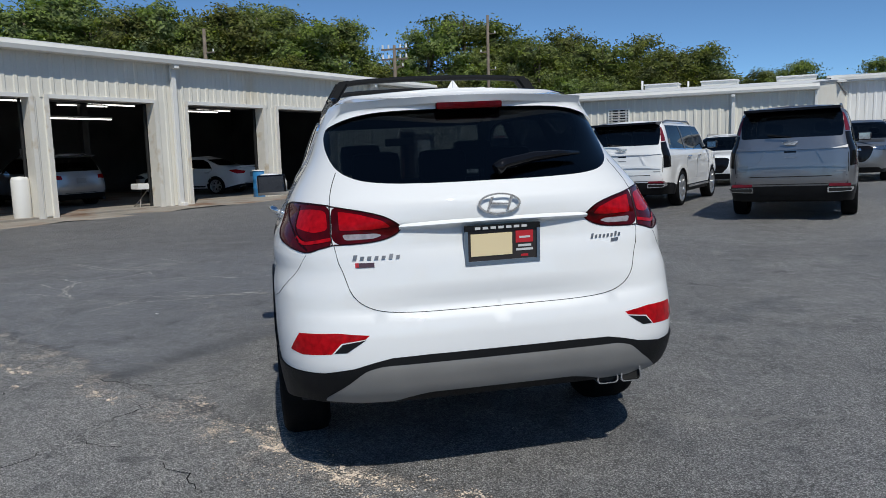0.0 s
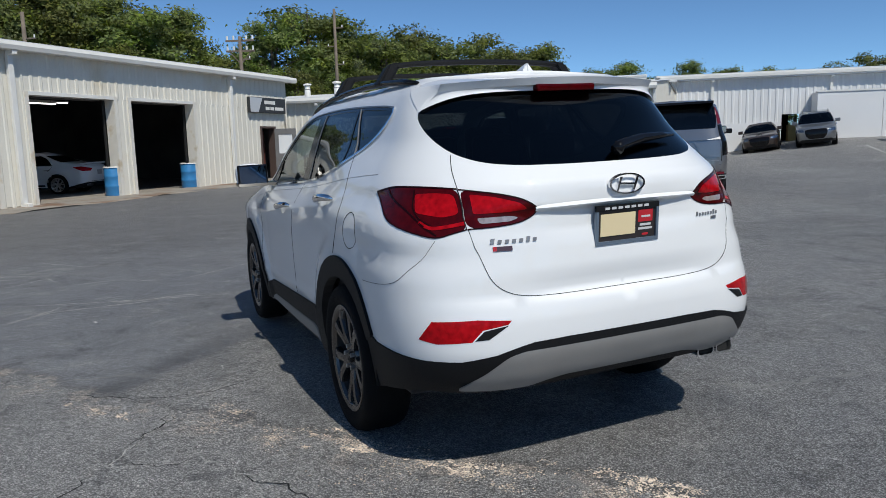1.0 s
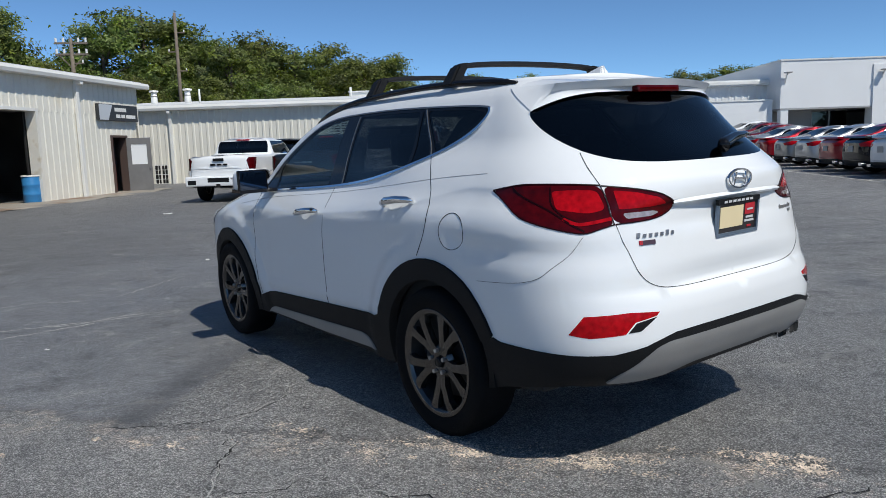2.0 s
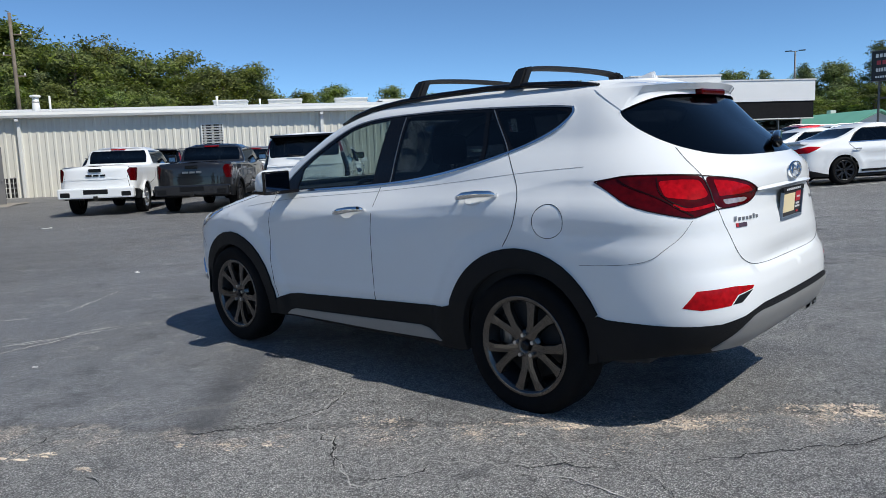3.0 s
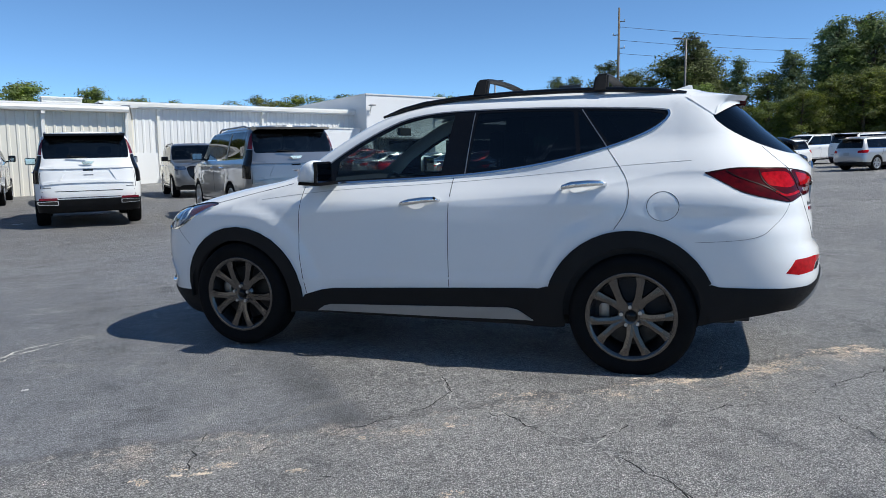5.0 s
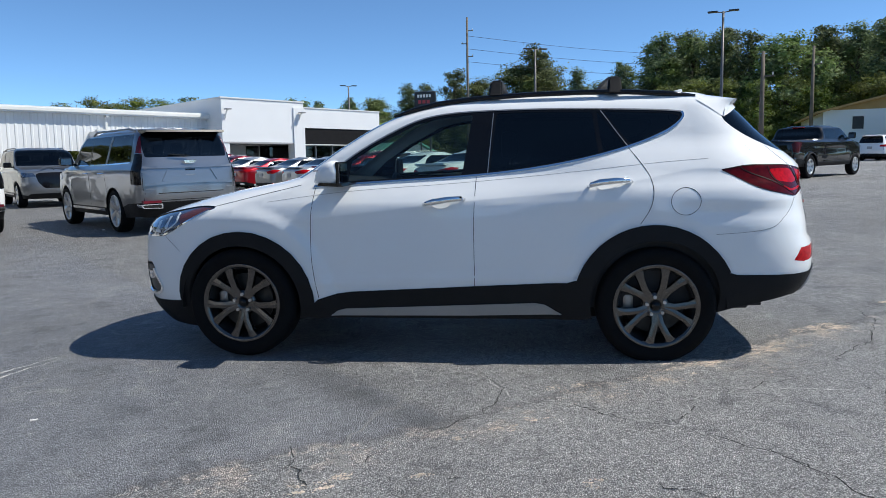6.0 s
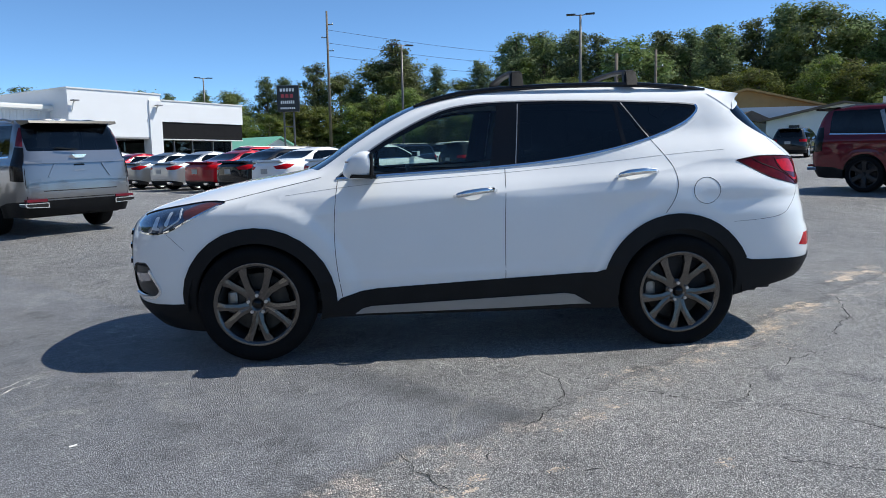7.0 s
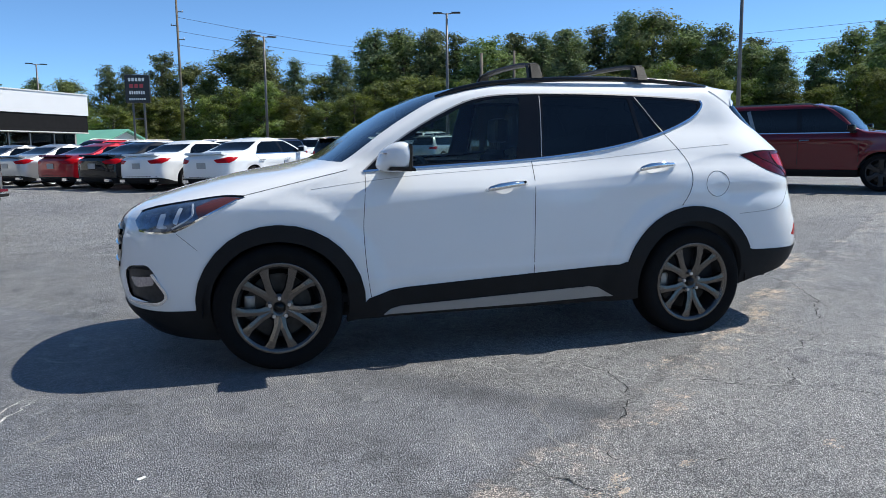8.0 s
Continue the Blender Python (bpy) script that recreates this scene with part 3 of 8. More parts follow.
    P = lambda key, *a, **k: panel(sh, got[key], *a, **k)
    # the skin in front of the fender is the bumper, behind the rear door the quarter panel, above the roof edge
    split = {"front": [], "rear": []}
    for uz, tri in got["skin"]:
        ahead = uz[tri].mean(1)[:, 0] > 1.0
        for key, mask in (("front", ahead & (uz[tri].mean(1)[:, 1] < 1.1)), ("rear", ~(ahead & (uz[tri].mean(1)[:, 1] < 1.1)))):
            used, back_i = np.unique(tri[mask], return_inverse=True)
            split[key].append((uz[used], back_i.reshape(-1, 3)))
    panel(sh, split["front"], "front_bumper", WHITE, car)
    panel(sh, split["rear"], "quarter_panel", WHITE, car, sides="pair")
    for key, name, sides in (("door_f", "front_door", "pair"), ("door_r", "rear_door", "pair"), ("fender", "fender", "pair"), ("hood", "hood", "both"), ("bumper_r", "rear_bumper", "both")):
        P(key, name, WHITE, car, sides=sides)
    gate_ob = P("gate", "tailgate", WHITE, car)[0]
    P("back", "rear_window", GLASS_DARK, gate_ob, "dark tinted glass")
    P("shield", "windscreen", GLASS_SHIELD, car, "lightly tinted glass")
    P("pane_f", "front_side_window", GLASS_FRONT, car, "tinted glass", sides="pair")
    P("pane_r", "rear_side_window", GLASS_DARK, car, "dark tinted glass", sides="pair")
    P("pane_t", "fixed_window", GLASS_DARK, car, "dark tinted glass", sides="pair")
    P("pane_q", "quarter_window", GLASS_DARK, car, "dark tinted glass", sides="pair")
    P("frame", "window_surround", BLACK, car, "glossy black", proud=0.003, sides="pair", depth=0.015)
    for key in ("arch_r", "arch_f"):
        P(key, "wheel_arch_cladding", CLAD, car, "black textured plastic", proud=0.014, sides="pair", depth=0.05)
    P("clad", "side_cladding", CLAD, car, "black textured plastic", proud=0.012, sides="pair", depth=0.05)
    P("clad_rear", "bumper_cladding", CLAD, car, "black textured plastic", proud=0.008, depth=0.05)
    P("clad_front", "bumper_cladding", CLAD, car, "black textured plastic", proud=0.008, depth=0.05)
    P("skid", "skid_plate", SILVER, car, "silver-grey plastic", proud=0.016, depth=0.04)
    P("sill", "sill_trim", SILVER, car, "silver-grey plastic", proud=0.022, sides="pair", depth=0.03)
    for side in ("left", "right"):
        lamp = P("lamp_o", "tail_lamp", LAMP_DARK, car, "dark red lens", proud=0.001, sides=side, depth=0.02)[0]
        P("lamp_o_bar", "lamp_segment", LAMP_RED, lamp, "bright red lens", proud=0.002, sides=side, depth=0.01)
        for line, wide, ink, nm in (([T(0.655, 1.095), T(0.72, 1.082), T(0.765, 1.075), T(0.79, 1.10)], 0.014, LAMP_RED, "lamp_segment"), ([T(0.765, 1.222), T(0.79, 1.16), T(0.79, 1.115), T(0.76, 1.085)], 0.005, LAMP_OFF, "lamp_rib")):
            strip(sh, line, wide, 0.003, 0.006, nm, ink, lamp, side)
        strip(sh, lamp_o[:5], 0.006, 0.003, 0.006, "lamp_rim", LAMP_OFF, lamp, side, "dark lens edge")
        strip(sh, lamp_o[5:] + lamp_o[:1], 0.005, 0.003, 0.006, "lamp_rim", LAMP_OFF, lamp, side, "dark lens edge")
        strip(sh, [(-1.86, 1.222), (-1.90, 1.19), T(0.80, 1.13), T(0.775, 1.075), T(0.75, 1.05)], 0.006, 0.003, 0.006, "lamp_rib", LAMP_OFF, lamp, side, "dark divider")
        lamp = P("lamp_i", "tail_lamp", LAMP_DARK, gate_ob, "dark red lens", proud=0.001, sides=side, depth=0.02)[0]
        strip(sh, lamp_i, 0.005, 0.003, 0.006, "lamp_rim", LAMP_OFF, lamp, side, "dark lens edge")
        refl = P("refl", "bumper_reflector", LAMP_RED, car, "red lens", proud=0.001, sides=side, depth=0.02)[0]
        P("refl_dark", "vent", CLAD, refl, "black grid", proud=0.002, sides=side)
        lamp = P("head", "headlamp", LAMP_HEAD, car, "clear lens over a dark housing", proud=0.001, sides=side, depth=0.02)[0]
        P("amber", "side_marker", LAMP_AMBER, lamp, "amber lens", proud=0.002, sides=side)
        P("beam", "projector", LAMP_WHITE, lamp, "bright projector lens", proud=0.002, sides=side)
        bezel = P("fog", "fog_lamp_bezel", FOG, car, "dark grey recess", proud=-0.012, sides=side)[0]
        P("fog_lens", "fog_lamp", LAMP_CLEAR, bezel, "clear lens", proud=-0.006, sides=side)
    P("lamp_bar", "lamp_segment", LAMP_RED, gate_ob, "bright red lens", proud=0.002, sides="pair", depth=0.01)
    P("lamp_white", "reversing_lamp", LAMP_CLEAR, gate_ob, "clear lens", proud=0.002, sides="pair", depth=0.01)
    P("grille", "grille", BLACK, car, "glossy black", proud=0.002)
    # roof: rows across between the flanks at the top of the stack
    zt = 1.70
    us = np.linspace(float(sh.xa(zt)) - sh.k * 1.56, float(sh.xb(zt)) + sh.k * 1.56, 60)
    edge = sh.at(us, np.full(60, zt))
    vs, fs = [], []
    for i in range(60):
        for j in range(13):
            y = edge[i, 1] * (1 - j / 6)
            crown = 0.018 * (1 - (1 - j / 6) ** 2) * min(1, edge[i, 1] / 0.3)
            vs.append((edge[i, 0], y, zt + crown))
    for i in range(59):
        for j in range(12):
            q = 13 * i + j
            fs.append((q, q + 13, q + 14, q + 1)[::-1])
    mesh_ob("roof_panel", vs, fs, WHITE, car)
    # gaps between the panels
    gaps = [[(0.818, 0.40), (0.848, 0.60), (0.858, 0.80), (0.849, 0.95), (0.830, 1.125)], [(-0.217, 0.48), (-0.214, 0.9), (-0.228, 1.18)], [(-1.185, 1.350), (-1.26, 1.25), (-1.311, 1.17), (-1.328, 1.08), (-1.308, 0.98), (-1.245, 0.885)],
            [(-1.70, 0.818), (-1.86, 0.828), (-1.98, 0.842), (-2.05, 0.866), (T(0.75, 1.0)[0] + 0.125, 0.905), (T(0.75, 1.0)[0] + 0.06, 0.96), (T(0.75, 1.02)[0] + 0.012, 1.03)], [(0.98, 1.147), (1.15, 1.111), (1.45, 1.041), (1.58, 1.013)], [(1.925, 0.812), (1.86, 0.765), (1.80, 0.715)]]
    for g in gaps:
        strip(sh, g, 0.0016 if g[0] in ((-1.70, 0.818), (1.925, 0.812)) else 0.0034, 0.0012, 0.003, "panel_gap", SEAM, car)
    strip(sh, [T(0.645, 1.07), T(0.615, 0.95), T(0.58, 0.86), T(0.52, 0.818), T(0.44, 0.80), T(0.30, 0.793), (T(0, 0.79)[0], 0.792)], 0.0024, 0.0012, 0.003, "panel_gap", SEAM, gate_ob)
    strip(sh, [T(0.6505, 1.074), T(0.6507, 1.15), T(0.651, 1.225)], 0.004, 0.0035, 0.006, "panel_gap", SEAM, gate_ob)
    strip(sh, [T(0.650, 1.225), T(0.634, 1.30), T(0.610, 1.352)], 0.003, 0.0012, 0.003, "panel_gap", SEAM, gate_ob)
    strip(sh, ring(-1.515, 1.021, 0.088, 0.083, 0, 360, 40), 0.0028, 0.0012, 0.003, "fuel_flap", SEAM, car, "left", "round fuel flap outline")
    # Grey strip painted where the flank's upper crease only catches shade.
    strip(sh, [(1.15, 1.040), (0.83, 1.082), (0.50, 1.113), (-0.2, 1.150), (-0.83, 1.205), (-1.33, 1.257), (-1.67, 1.278)], 0.0026, 0.001, 0.003, "crease_line", FOLD_SHADE, car, "pair", "thin grey strip painted for the shading of the flank's fold")
    strip(sh, outer[:10], 0.014, 0.007, 0.012, "chrome_trim", CHROME, car, "pair", "chrome")
    strip(sh, outer[9:] + outer[:1], 0.009, 0.006, 0.01, "chrome_trim", STEEL, car, "pair", "satin metal")
    for line in ([(-0.300, 1.208), (-0.334, 1.59)], [(-1.180, 1.360), (-1.017, 1.59)]):
        strip(sh, line, 0.006, 0.006, 0.01, "window_channel", STEEL, car, "pair")
    strip(sh, [(2.086, 0.578), (2.04, 0.52), (1.996, 0.457), (2.045, 0.412), (2.15, 0.400), (2.34, 0.405)], 0.016, 0.012, 0.03, "fog_lamp_trim", CHROME, car, "pair", "satin chrome")
    for z in (0.60, 0.70, 0.79):
        strip(sh, [N(0.46, z), N(0.25, z), (nose_u - 0.05, z)], 0.030, 0.010, 0.02, "grille_bar", CHROME, car, "both")
    strip(sh, [(1.60, 0.990), (1.75, 0.913), (1.925, 0.819), N(0.76, 0.809), N(0.69, 0.819)], 0.010, 0.008, 0.012, "headlamp_trim", CHROME, car, "pair", "chrome edge")
    strip(sh, [(1.57, 1.008), (1.70, 1.014), N(0.72, 0.970), N(0.64, 0.948), N(0.58, 0.918)], 0.008, 0.006, 0.010, "headlamp_seal", BLACK, car, "pair", "black seal")
    strip(sh, [(1.875, 0.968), (1.835, 0.925), (1.85, 0.895), (1.95, 0.838)], 0.009, 0.006, 0.008, "lamp_segment", LAMP_WHITE, car, "pair", "bright reflector band")
    strip(sh, [(2.105, 0.603), (2.20, 0.606), (2.31, 0.590)], 0.008, 0.0, 0.012, "fog_lamp_fin", CLAD, car, "pair", "black fin")
    # wheels and what is behind them
    for x, cz in ((1.35, 0.36), (-1.35, 0.375)):
        for s in (1, -1):
            wheel(car, (x, 0.812 * s, 0.368), s, 0.370, 0.259, 0.235, RIM, spin=-90 if x > 0 else -97)
        bm = bmesh.new()
        for s in (1, -1):
            rows = []
            for i in range(19):
                a = radians(-4 + 188 * i / 18)
                rows.append([bm.verts.new((x + 0.425 * math.cos(a), s * y, cz + 0.425 * math.sin(a))) for y in (0.90, 0.5)])
            for a, b in zip(rows, rows[1:]):
                bm.faces.new((a[0], a[1], b[1], b[0]))
            bm.faces.new([r[1] for r in rows])
        part("wheel_arch_liner", bm, UNDER, car)
    part("underbody", box((-1.68, -0.72, 0.25), (2.0, 0.72, 0.36), 0.03), UNDER, car)
    part("rear_silencer", box((-2.05, -0.45, 0.45), (-1.75, 0.40, 0.53), 0.03), UNDER, car)
    # exhaust tips
    for y in (-0.478, -0.585):
        bm = bmesh.new()
        outer_r = soften([(-0.05, -0.036), (0.05, -0.036), (0.043, 0.038), (-0.043, 0.038)], 0.022)
        rows = []
        for k, x in ((1.0, -2.12), (1.0, -2.318), (0.86, -2.318), (0.86, -2.20)):
            rows.append([bm.verts.new((x, y + p[0] * k, 0.434 + p[1] * k)) for p in outer_r])
        for a, b in zip(rows, rows[1:]):
            for i in range(len(a)):
                bm.faces.new((a[i], a[(i + 1) % len(a)], b[(i + 1) % len(a)], b[i]))
        bm.faces.new(rows[-1])
        bmesh.ops.recalc_face_normals(bm, faces=bm.faces)
        tip = part("exhaust_tip", bm, CHROME, car, "chrome")
        # Black plate stands in for the shaded depth of the pipe.
        part("exhaust_mouth", prism([(y + p[0] * 0.85, 0.434 + p[1] * 0.85) for p in outer_r], "x", -2.23, -2.298), UNDER, tip, "black plate for the shaded pipe inside")
    # spoiler
    top, lip, below = [], [], []

    def roof_at(x, y):
        """The height at which the shell passes under a place on the rear of the roof."""
        low, high = 1.40, 1.70
        for _ in range(24):
            z = (low + high) / 2
            xa, n = float(sh.xa(z)), float(sh.nr(z))
            q = min(max((x - xa) / (float(sh.rear(z)) - xa), 0), 1)
            wide = float(sh.half(np.array(max(x, xa)), np.array(z))) * (1 - q ** n) ** (1 / n)
            low, high = (z, high) if wide > abs(y) else (low, z)
        return low
    span = np.linspace(-1, 1, 49)
    for q in span:
        f = abs(q)
        lead = Vector((-1.615, 0.590 * q, roof_at(-1.615, 0.590 * q) - 0.004))
        tip = Vector((-1.985 + 0.125 * f * f, 0.560 * q, 1.664 - 0.014 * f ** 2))
        toe = tip + Vector((0.014 + 0.01 * f, 0, -0.030))
        (foot,), _ = sh.surface(*[np.array([k]) for k in sh.tail(0.634 * f, 1.600 - 0.070 * f ** 6)], 0.012, q < 0)
        foot = Vector(foot)
        mid = lead.lerp(tip, 0.45)
        mid.z = max(mid.z, roof_at(mid.x, mid.y) + 0.003)
        top += [lead, mid, tip]
        lip += [tip, toe]
        below += [toe, toe.lerp(foot, 0.5) + Vector((0.012, 0, 0.012)), foot]
    vs, fs = [], []
    for rows, wide in ((top, 3), (lip, 2), (below, 3)):
        o = len(vs)
        vs += rows
        fs += [(o + wide * i + j, o + wide * i + j + wide, o + wide * i + j + wide + 1, o + wide * i + j + 1) for i in range(len(span) - 1) for j in range(wide - 1)]
    def flank_y(x, z):
        xa, n = float(sh.xa(z)), float(sh.nr(z))
        q = min(max((x - xa) / (float(sh.rear(z)) - xa), 0), 1)
        return float(sh.half(np.array(max(x, xa)), np.array(z))) * (1 - q ** n) ** (1 / n)
    for i, turn in ((0, -1), (len(span) - 1, 1)):
        o = len(vs)
        lead, tip, toe, foot = top[3 * i], top[3 * i + 2], lip[2 * i + 1], below[3 * i + 2]
        for j in range(9):
            f = j / 8
            inner = lead.lerp(foot, f)
            inner.y = turn * (flank_y(inner.x, inner.z) + 0.004)
            outer_edge = tip.lerp(toe, f)
            for k in range(7):
                p = inner.lerp(outer_edge, k / 6)
                if k < 6:
                    p.y = turn * max(abs(p.y), flank_y(p.x, p.z) + 0.004)
                vs.append(p)
        fs += [(o + 7 * j + k, o + 7 * j + k + 1, o + 7 * j + k + 8, o + 7 * j + k + 7)[::turn] for j in range(8) for k in range(6)]
    spoiler = mesh_ob("roof_spoiler", vs, fs, WHITE, gate_ob)
    for q in (1, -1):
        part("panel_gap", tube([(-1.640, 0.588 * q, 1.652), (-1.656, 0.606 * q, 1.612), (-1.662, 0.626 * q, 1.572), (-1.70, 0.634 * q, 1.550), (-1.742, 0.640 * q, 1.531)], 0.0022, 5), SEAM, gate_ob)
    bm = box((-1.972, -0.150, 1.604), (-1.88, 0.150, 1.636), 0.010)
    part("brake_light", bm, LAMP_DARK, spoiler, "dark red lens")
    # rails and cross bars on the roof
    for s in (1, -1):
        path = [(0.34, 0.590, 1.585), (0.20, 0.590, 1.628), (0.04, 0.588, 1.664), (-0.22, 0.583, 1.692), (-0.55, 0.578, 1.708), (-0.9, 0.575, 1.714), (-1.2, 0.572, 1.709), (-1.46, 0.568, 1.692), (-1.62, 0.565, 1.676)]
        part("roof_rail", tube([(x, s * y, z) for x, y, z in path], [0.008] + [0.017] * 7 + [0.008], 8), BLACK, car, "satin black", True)
    for x in (-0.345, -1.115):
        bar = new("cross_bar")
        bar.parent = car
        bm = bmesh.new()
        prof = [(-0.040, 0.0), (-0.022, 0.014), (0.022, 0.014), (0.040, 0.0), (0.022, -0.012), (-0.022, -0.012)]
        rows = []
        for i in range(25):
            y = -0.52 + 1.04 * i / 24
            f = abs(y) / 0.52
            z = 1.806 + 0.014 * (1 - f ** 2) - 0.012 * f ** 8
            rows.append([bm.verts.new((x + p[0], y, z + p[1])) for p in prof])
        for a, b in zip(rows, rows[1:]):
            for k in range(6):
                bm.faces.new((a[k], a[(k + 1) % 6], b[(k + 1) % 6], b[k]))
        part("bar", bm, CLAD, bar, "black aluminium bar")
        for s in (1, -1):
            bm = bmesh.new()
            low = [bm.verts.new((x + dx, s * yy, 1.700)) for dx, yy in ((-0.046, 0.535), (0.050, 0.535), (0.050, 0.602), (-0.046, 0.602))]
            high = [bm.verts.new((x + dx, s * yy, zz)) for dx, yy, zz in ((-0.042, 0.455, 1.822), (0.036, 0.455, 1.815), (0.036, 0.532, 1.806), (-0.042, 0.532, 1.813))]
            for k in range(4):
                bm.faces.new((low[k], low[(k + 1) % 4], high[(k + 1) % 4], high[k]))
            bm.faces.new(low[::-1])
            bm.faces.new(high)
            bmesh.ops.recalc_face_normals(bm, faces=bm.faces)
            bmesh.ops.bevel(bm, geom=bm.edges[:], offset=0.012, segments=2, affect="EDGES")
            part("bar_foot", bm, CLAD, bar, "black foot clamped on the rail")
    fin = bmesh.new()
    prof = [(-1.44, 1.705), (-1.625, 1.764), (-1.648, 1.762), (-1.655, 1.69)]
    a = [fin.verts.new((x, 0.0, z)) for x, z in prof]
    b = [fin.verts.new((x, s * w, 1.70)) for s, x, w in ((1, -1.44, 0.02), (1, -1.655, 0.045), (-1, -1.655, 0.045), (-1, -1.44, 0.02))]
    for f in ((a[0], a[1], b[1], b[0]), (a[1], a[2], a[3], b[1]), (a[0], b[3], b[2], a[1]), (a[1], b[2], a[3], a[2])):
        fin.faces.new(f)
    bmesh.ops.recalc_face_normals(fin, faces=fin.faces)
    bmesh.ops.bevel(fin, geom=[e for e in fin.edges if len(e.link_faces) == 2], offset=0.006, segments=2, affect="EDGES")
    part("antenna_fin", fin, WHITE, car, smooth=False)
    # handles and mirrors
    for x, z in ((-0.026, 1.028), (-1.060, 1.127)):
        for s in (1, -1):
            at = np.array([-0.135, -0.105, -0.03, 0.06, 0.11, 0.132])
            p0, n0 = sh.surface(x + at, z - 0.118 * at, 0, s < 0)
            out = (0.004, 0.028, 0.040, 0.042, 0.030, 0.004)
            bm = tube([p + n * o for p, n, o in zip(p0, n0, out)], [0.010, 0.017, 0.020, 0.021, 0.017, 0.010], 12)
            handle = part("door_handle", bm, CHROME, car, "chrome", True)
            q0, m0 = sh.surface(np.array([x + 0.02]), np.array([z - 0.004]), 0.0015, s < 0)
            a1 = Vector(m0[0]).cross(Vector((0, 0, 1))).normalized()
            a2 = a1.cross(Vector(m0[0]))
            bm = bmesh.new()
            rim_v = [bm.verts.new(Vector(q0[0]) + a1 * 0.062 * math.cos(k * math.tau / 24) + a2 * 0.036 * math.sin(k * math.tau / 24)) for k in range(24)]
            mid_v = [bm.verts.new(Vector(q0[0]) - Vector(m0[0]) * 0.0006 + a1 * 0.045 * math.cos(k * math.tau / 24) + a2 * 0.024 * math.sin(k * math.tau / 24)) for k in range(24)]
            for k in range(24):
                bm.faces.new((rim_v[k], rim_v[(k + 1) % 24], mid_v[(k + 1) % 24], mid_v[k]))
            bm.faces.new(mid_v)
            bmesh.ops.recalc_face_normals(bm, faces=bm.faces)
            part("handle_cup", bm, WHITE, handle)
            if x > -0.5 and s > 0:
                p1, n1 = sh.surface(np.array([x - 0.112]), np.array([z + 0.013]), 0.047, False)
                part("key_cover", tube([p1[0] - n1[0] * 0.02, p1[0]], 0.008, 8), BLACK, handle, "black lock cap")
    for s in (1, -1):
        mirror = new("door_mirror")
        mirror.parent = car
        bm = bmesh.new()
        bmesh.ops.create_uvsphere(bm, u_segments=24, v_segments=14, radius=1.0)
        for v in bm.verts:
            x, y, z = v.co
            x = math.copysign(abs(x) ** 0.8, x)
            v.co = (0.682 + 0.092 * max(x, -0.80) - 0.018 * y * s - 0.026 * z * max(x + 0.8, 0), s * 0.985 + (0.115 - 0.012 * max(x, 0)) * math.copysign(abs(y) ** 0.72, y), 1.222 + (0.086 - 0.012 * max(x, 0)) * math.copysign(abs(z) ** 0.66, z) + 0.010 * y * s)
        part("mirror_shell", bm, WHITE, mirror, smooth=True)
        bm = box((0.597, s * 0.985 - 0.095, 1.152), (0.606, s * 0.985 + 0.095, 1.288), 0.003)
        part("mirror_glass", bm, mat("mirror_glass", (0.10, 0.11, 0.13), 0.02, 1.0) if s > 0 else bpy.data.materials["mirror_glass"], mirror, "mirror glass")
        part("mirror_bezel", box((0.603, s * 0.985 - 0.106, 1.142), (0.622, s * 0.985 + 0.106, 1.298), 0.009), BLACK, mirror, "glossy black")
        bm = prism([(0.58, 1.145), (0.74, 1.150), (0.73, 1.172), (0.59, 1.165)], "y", s * 0.78, s * 1.09)
        part("mirror_foot", bm, BLACK, mirror, "glossy black")
        part("turn_lamp", box((0.745, s * 1.03 - 0.05, 1.240), (0.766, s * 1.03 + 0.05, 1.249), 0.003), LAMP_CLEAR, mirror)
    # tail: handle lip, plate, emblem, badges, wiper
    lip = [T(0.39, 1.138), T(0.25, 1.143), T(0.12, 1.145), (T(0, 1.146)[0], 1.146)]
    strip(sh, lip, 0.014, 0.010, 0.02, "tailgate_lip", WHITE, gate_ob, "both")
    plate = new("number_plate")
    plate.parent = car
    xr = -2.352
    tilt = Matrix.Translation((xr, -0.02, 1.045)) @ Matrix.Rotation(radians(-4), 4, "Y")
    def slab(name, y0, y1, z0, z1, t0, t1, m, label="", holder=plate):
        part(name, box((-t1, y0, z0), (-t0, y1, z1), 0.0, tilt), m, holder, label)
    frame_m = mat("blue_grey_plate_frame", (0.15, 0.20, 0.26), 0.35, 0.3)
    slab("plate_frame", -0.155, 0.155, -0.08, -0.066, 0, 0.014, frame_m, "blue-grey metal frame")
    slab("plate_frame", -0.155, 0.155, 0.058, 0.08, 0, 0.014, CLAD, "black top of the frame")
    slab("plate_frame", -0.155, -0.143, -0.066, 0.058, 0, 0.014, frame_m)
    slab("plate_frame", 0.143, 0.155, -0.066, 0.058, 0, 0.014, frame_m)
    slab("plate_back", -0.143, 0.143, -0.066, 0.058, 0, 0.006, mat("dark_plate", (0.03, 0.025, 0.025), 0.4, vary=0.1))
    slab("plate_blank", -0.04, 0.131, -0.045, 0.045, 0.006, 0.009, mat("cream_plate", (0.80, 0.66, 0.40), 0.5, vary=0.02))
    red_m, pale_m = mat("red_print", (0.5, 0.02, 0.03), 0.5), mat("pale_print", (0.6, 0.6, 0.6), 0.5)
    slab("print_patch", -0.128, -0.055, 0.0, 0.05, 0.006, 0.008, red_m)
    slab("print_bar", -0.115, -0.07, 0.018, 0.026, 0.008, 0.009, pale_m)
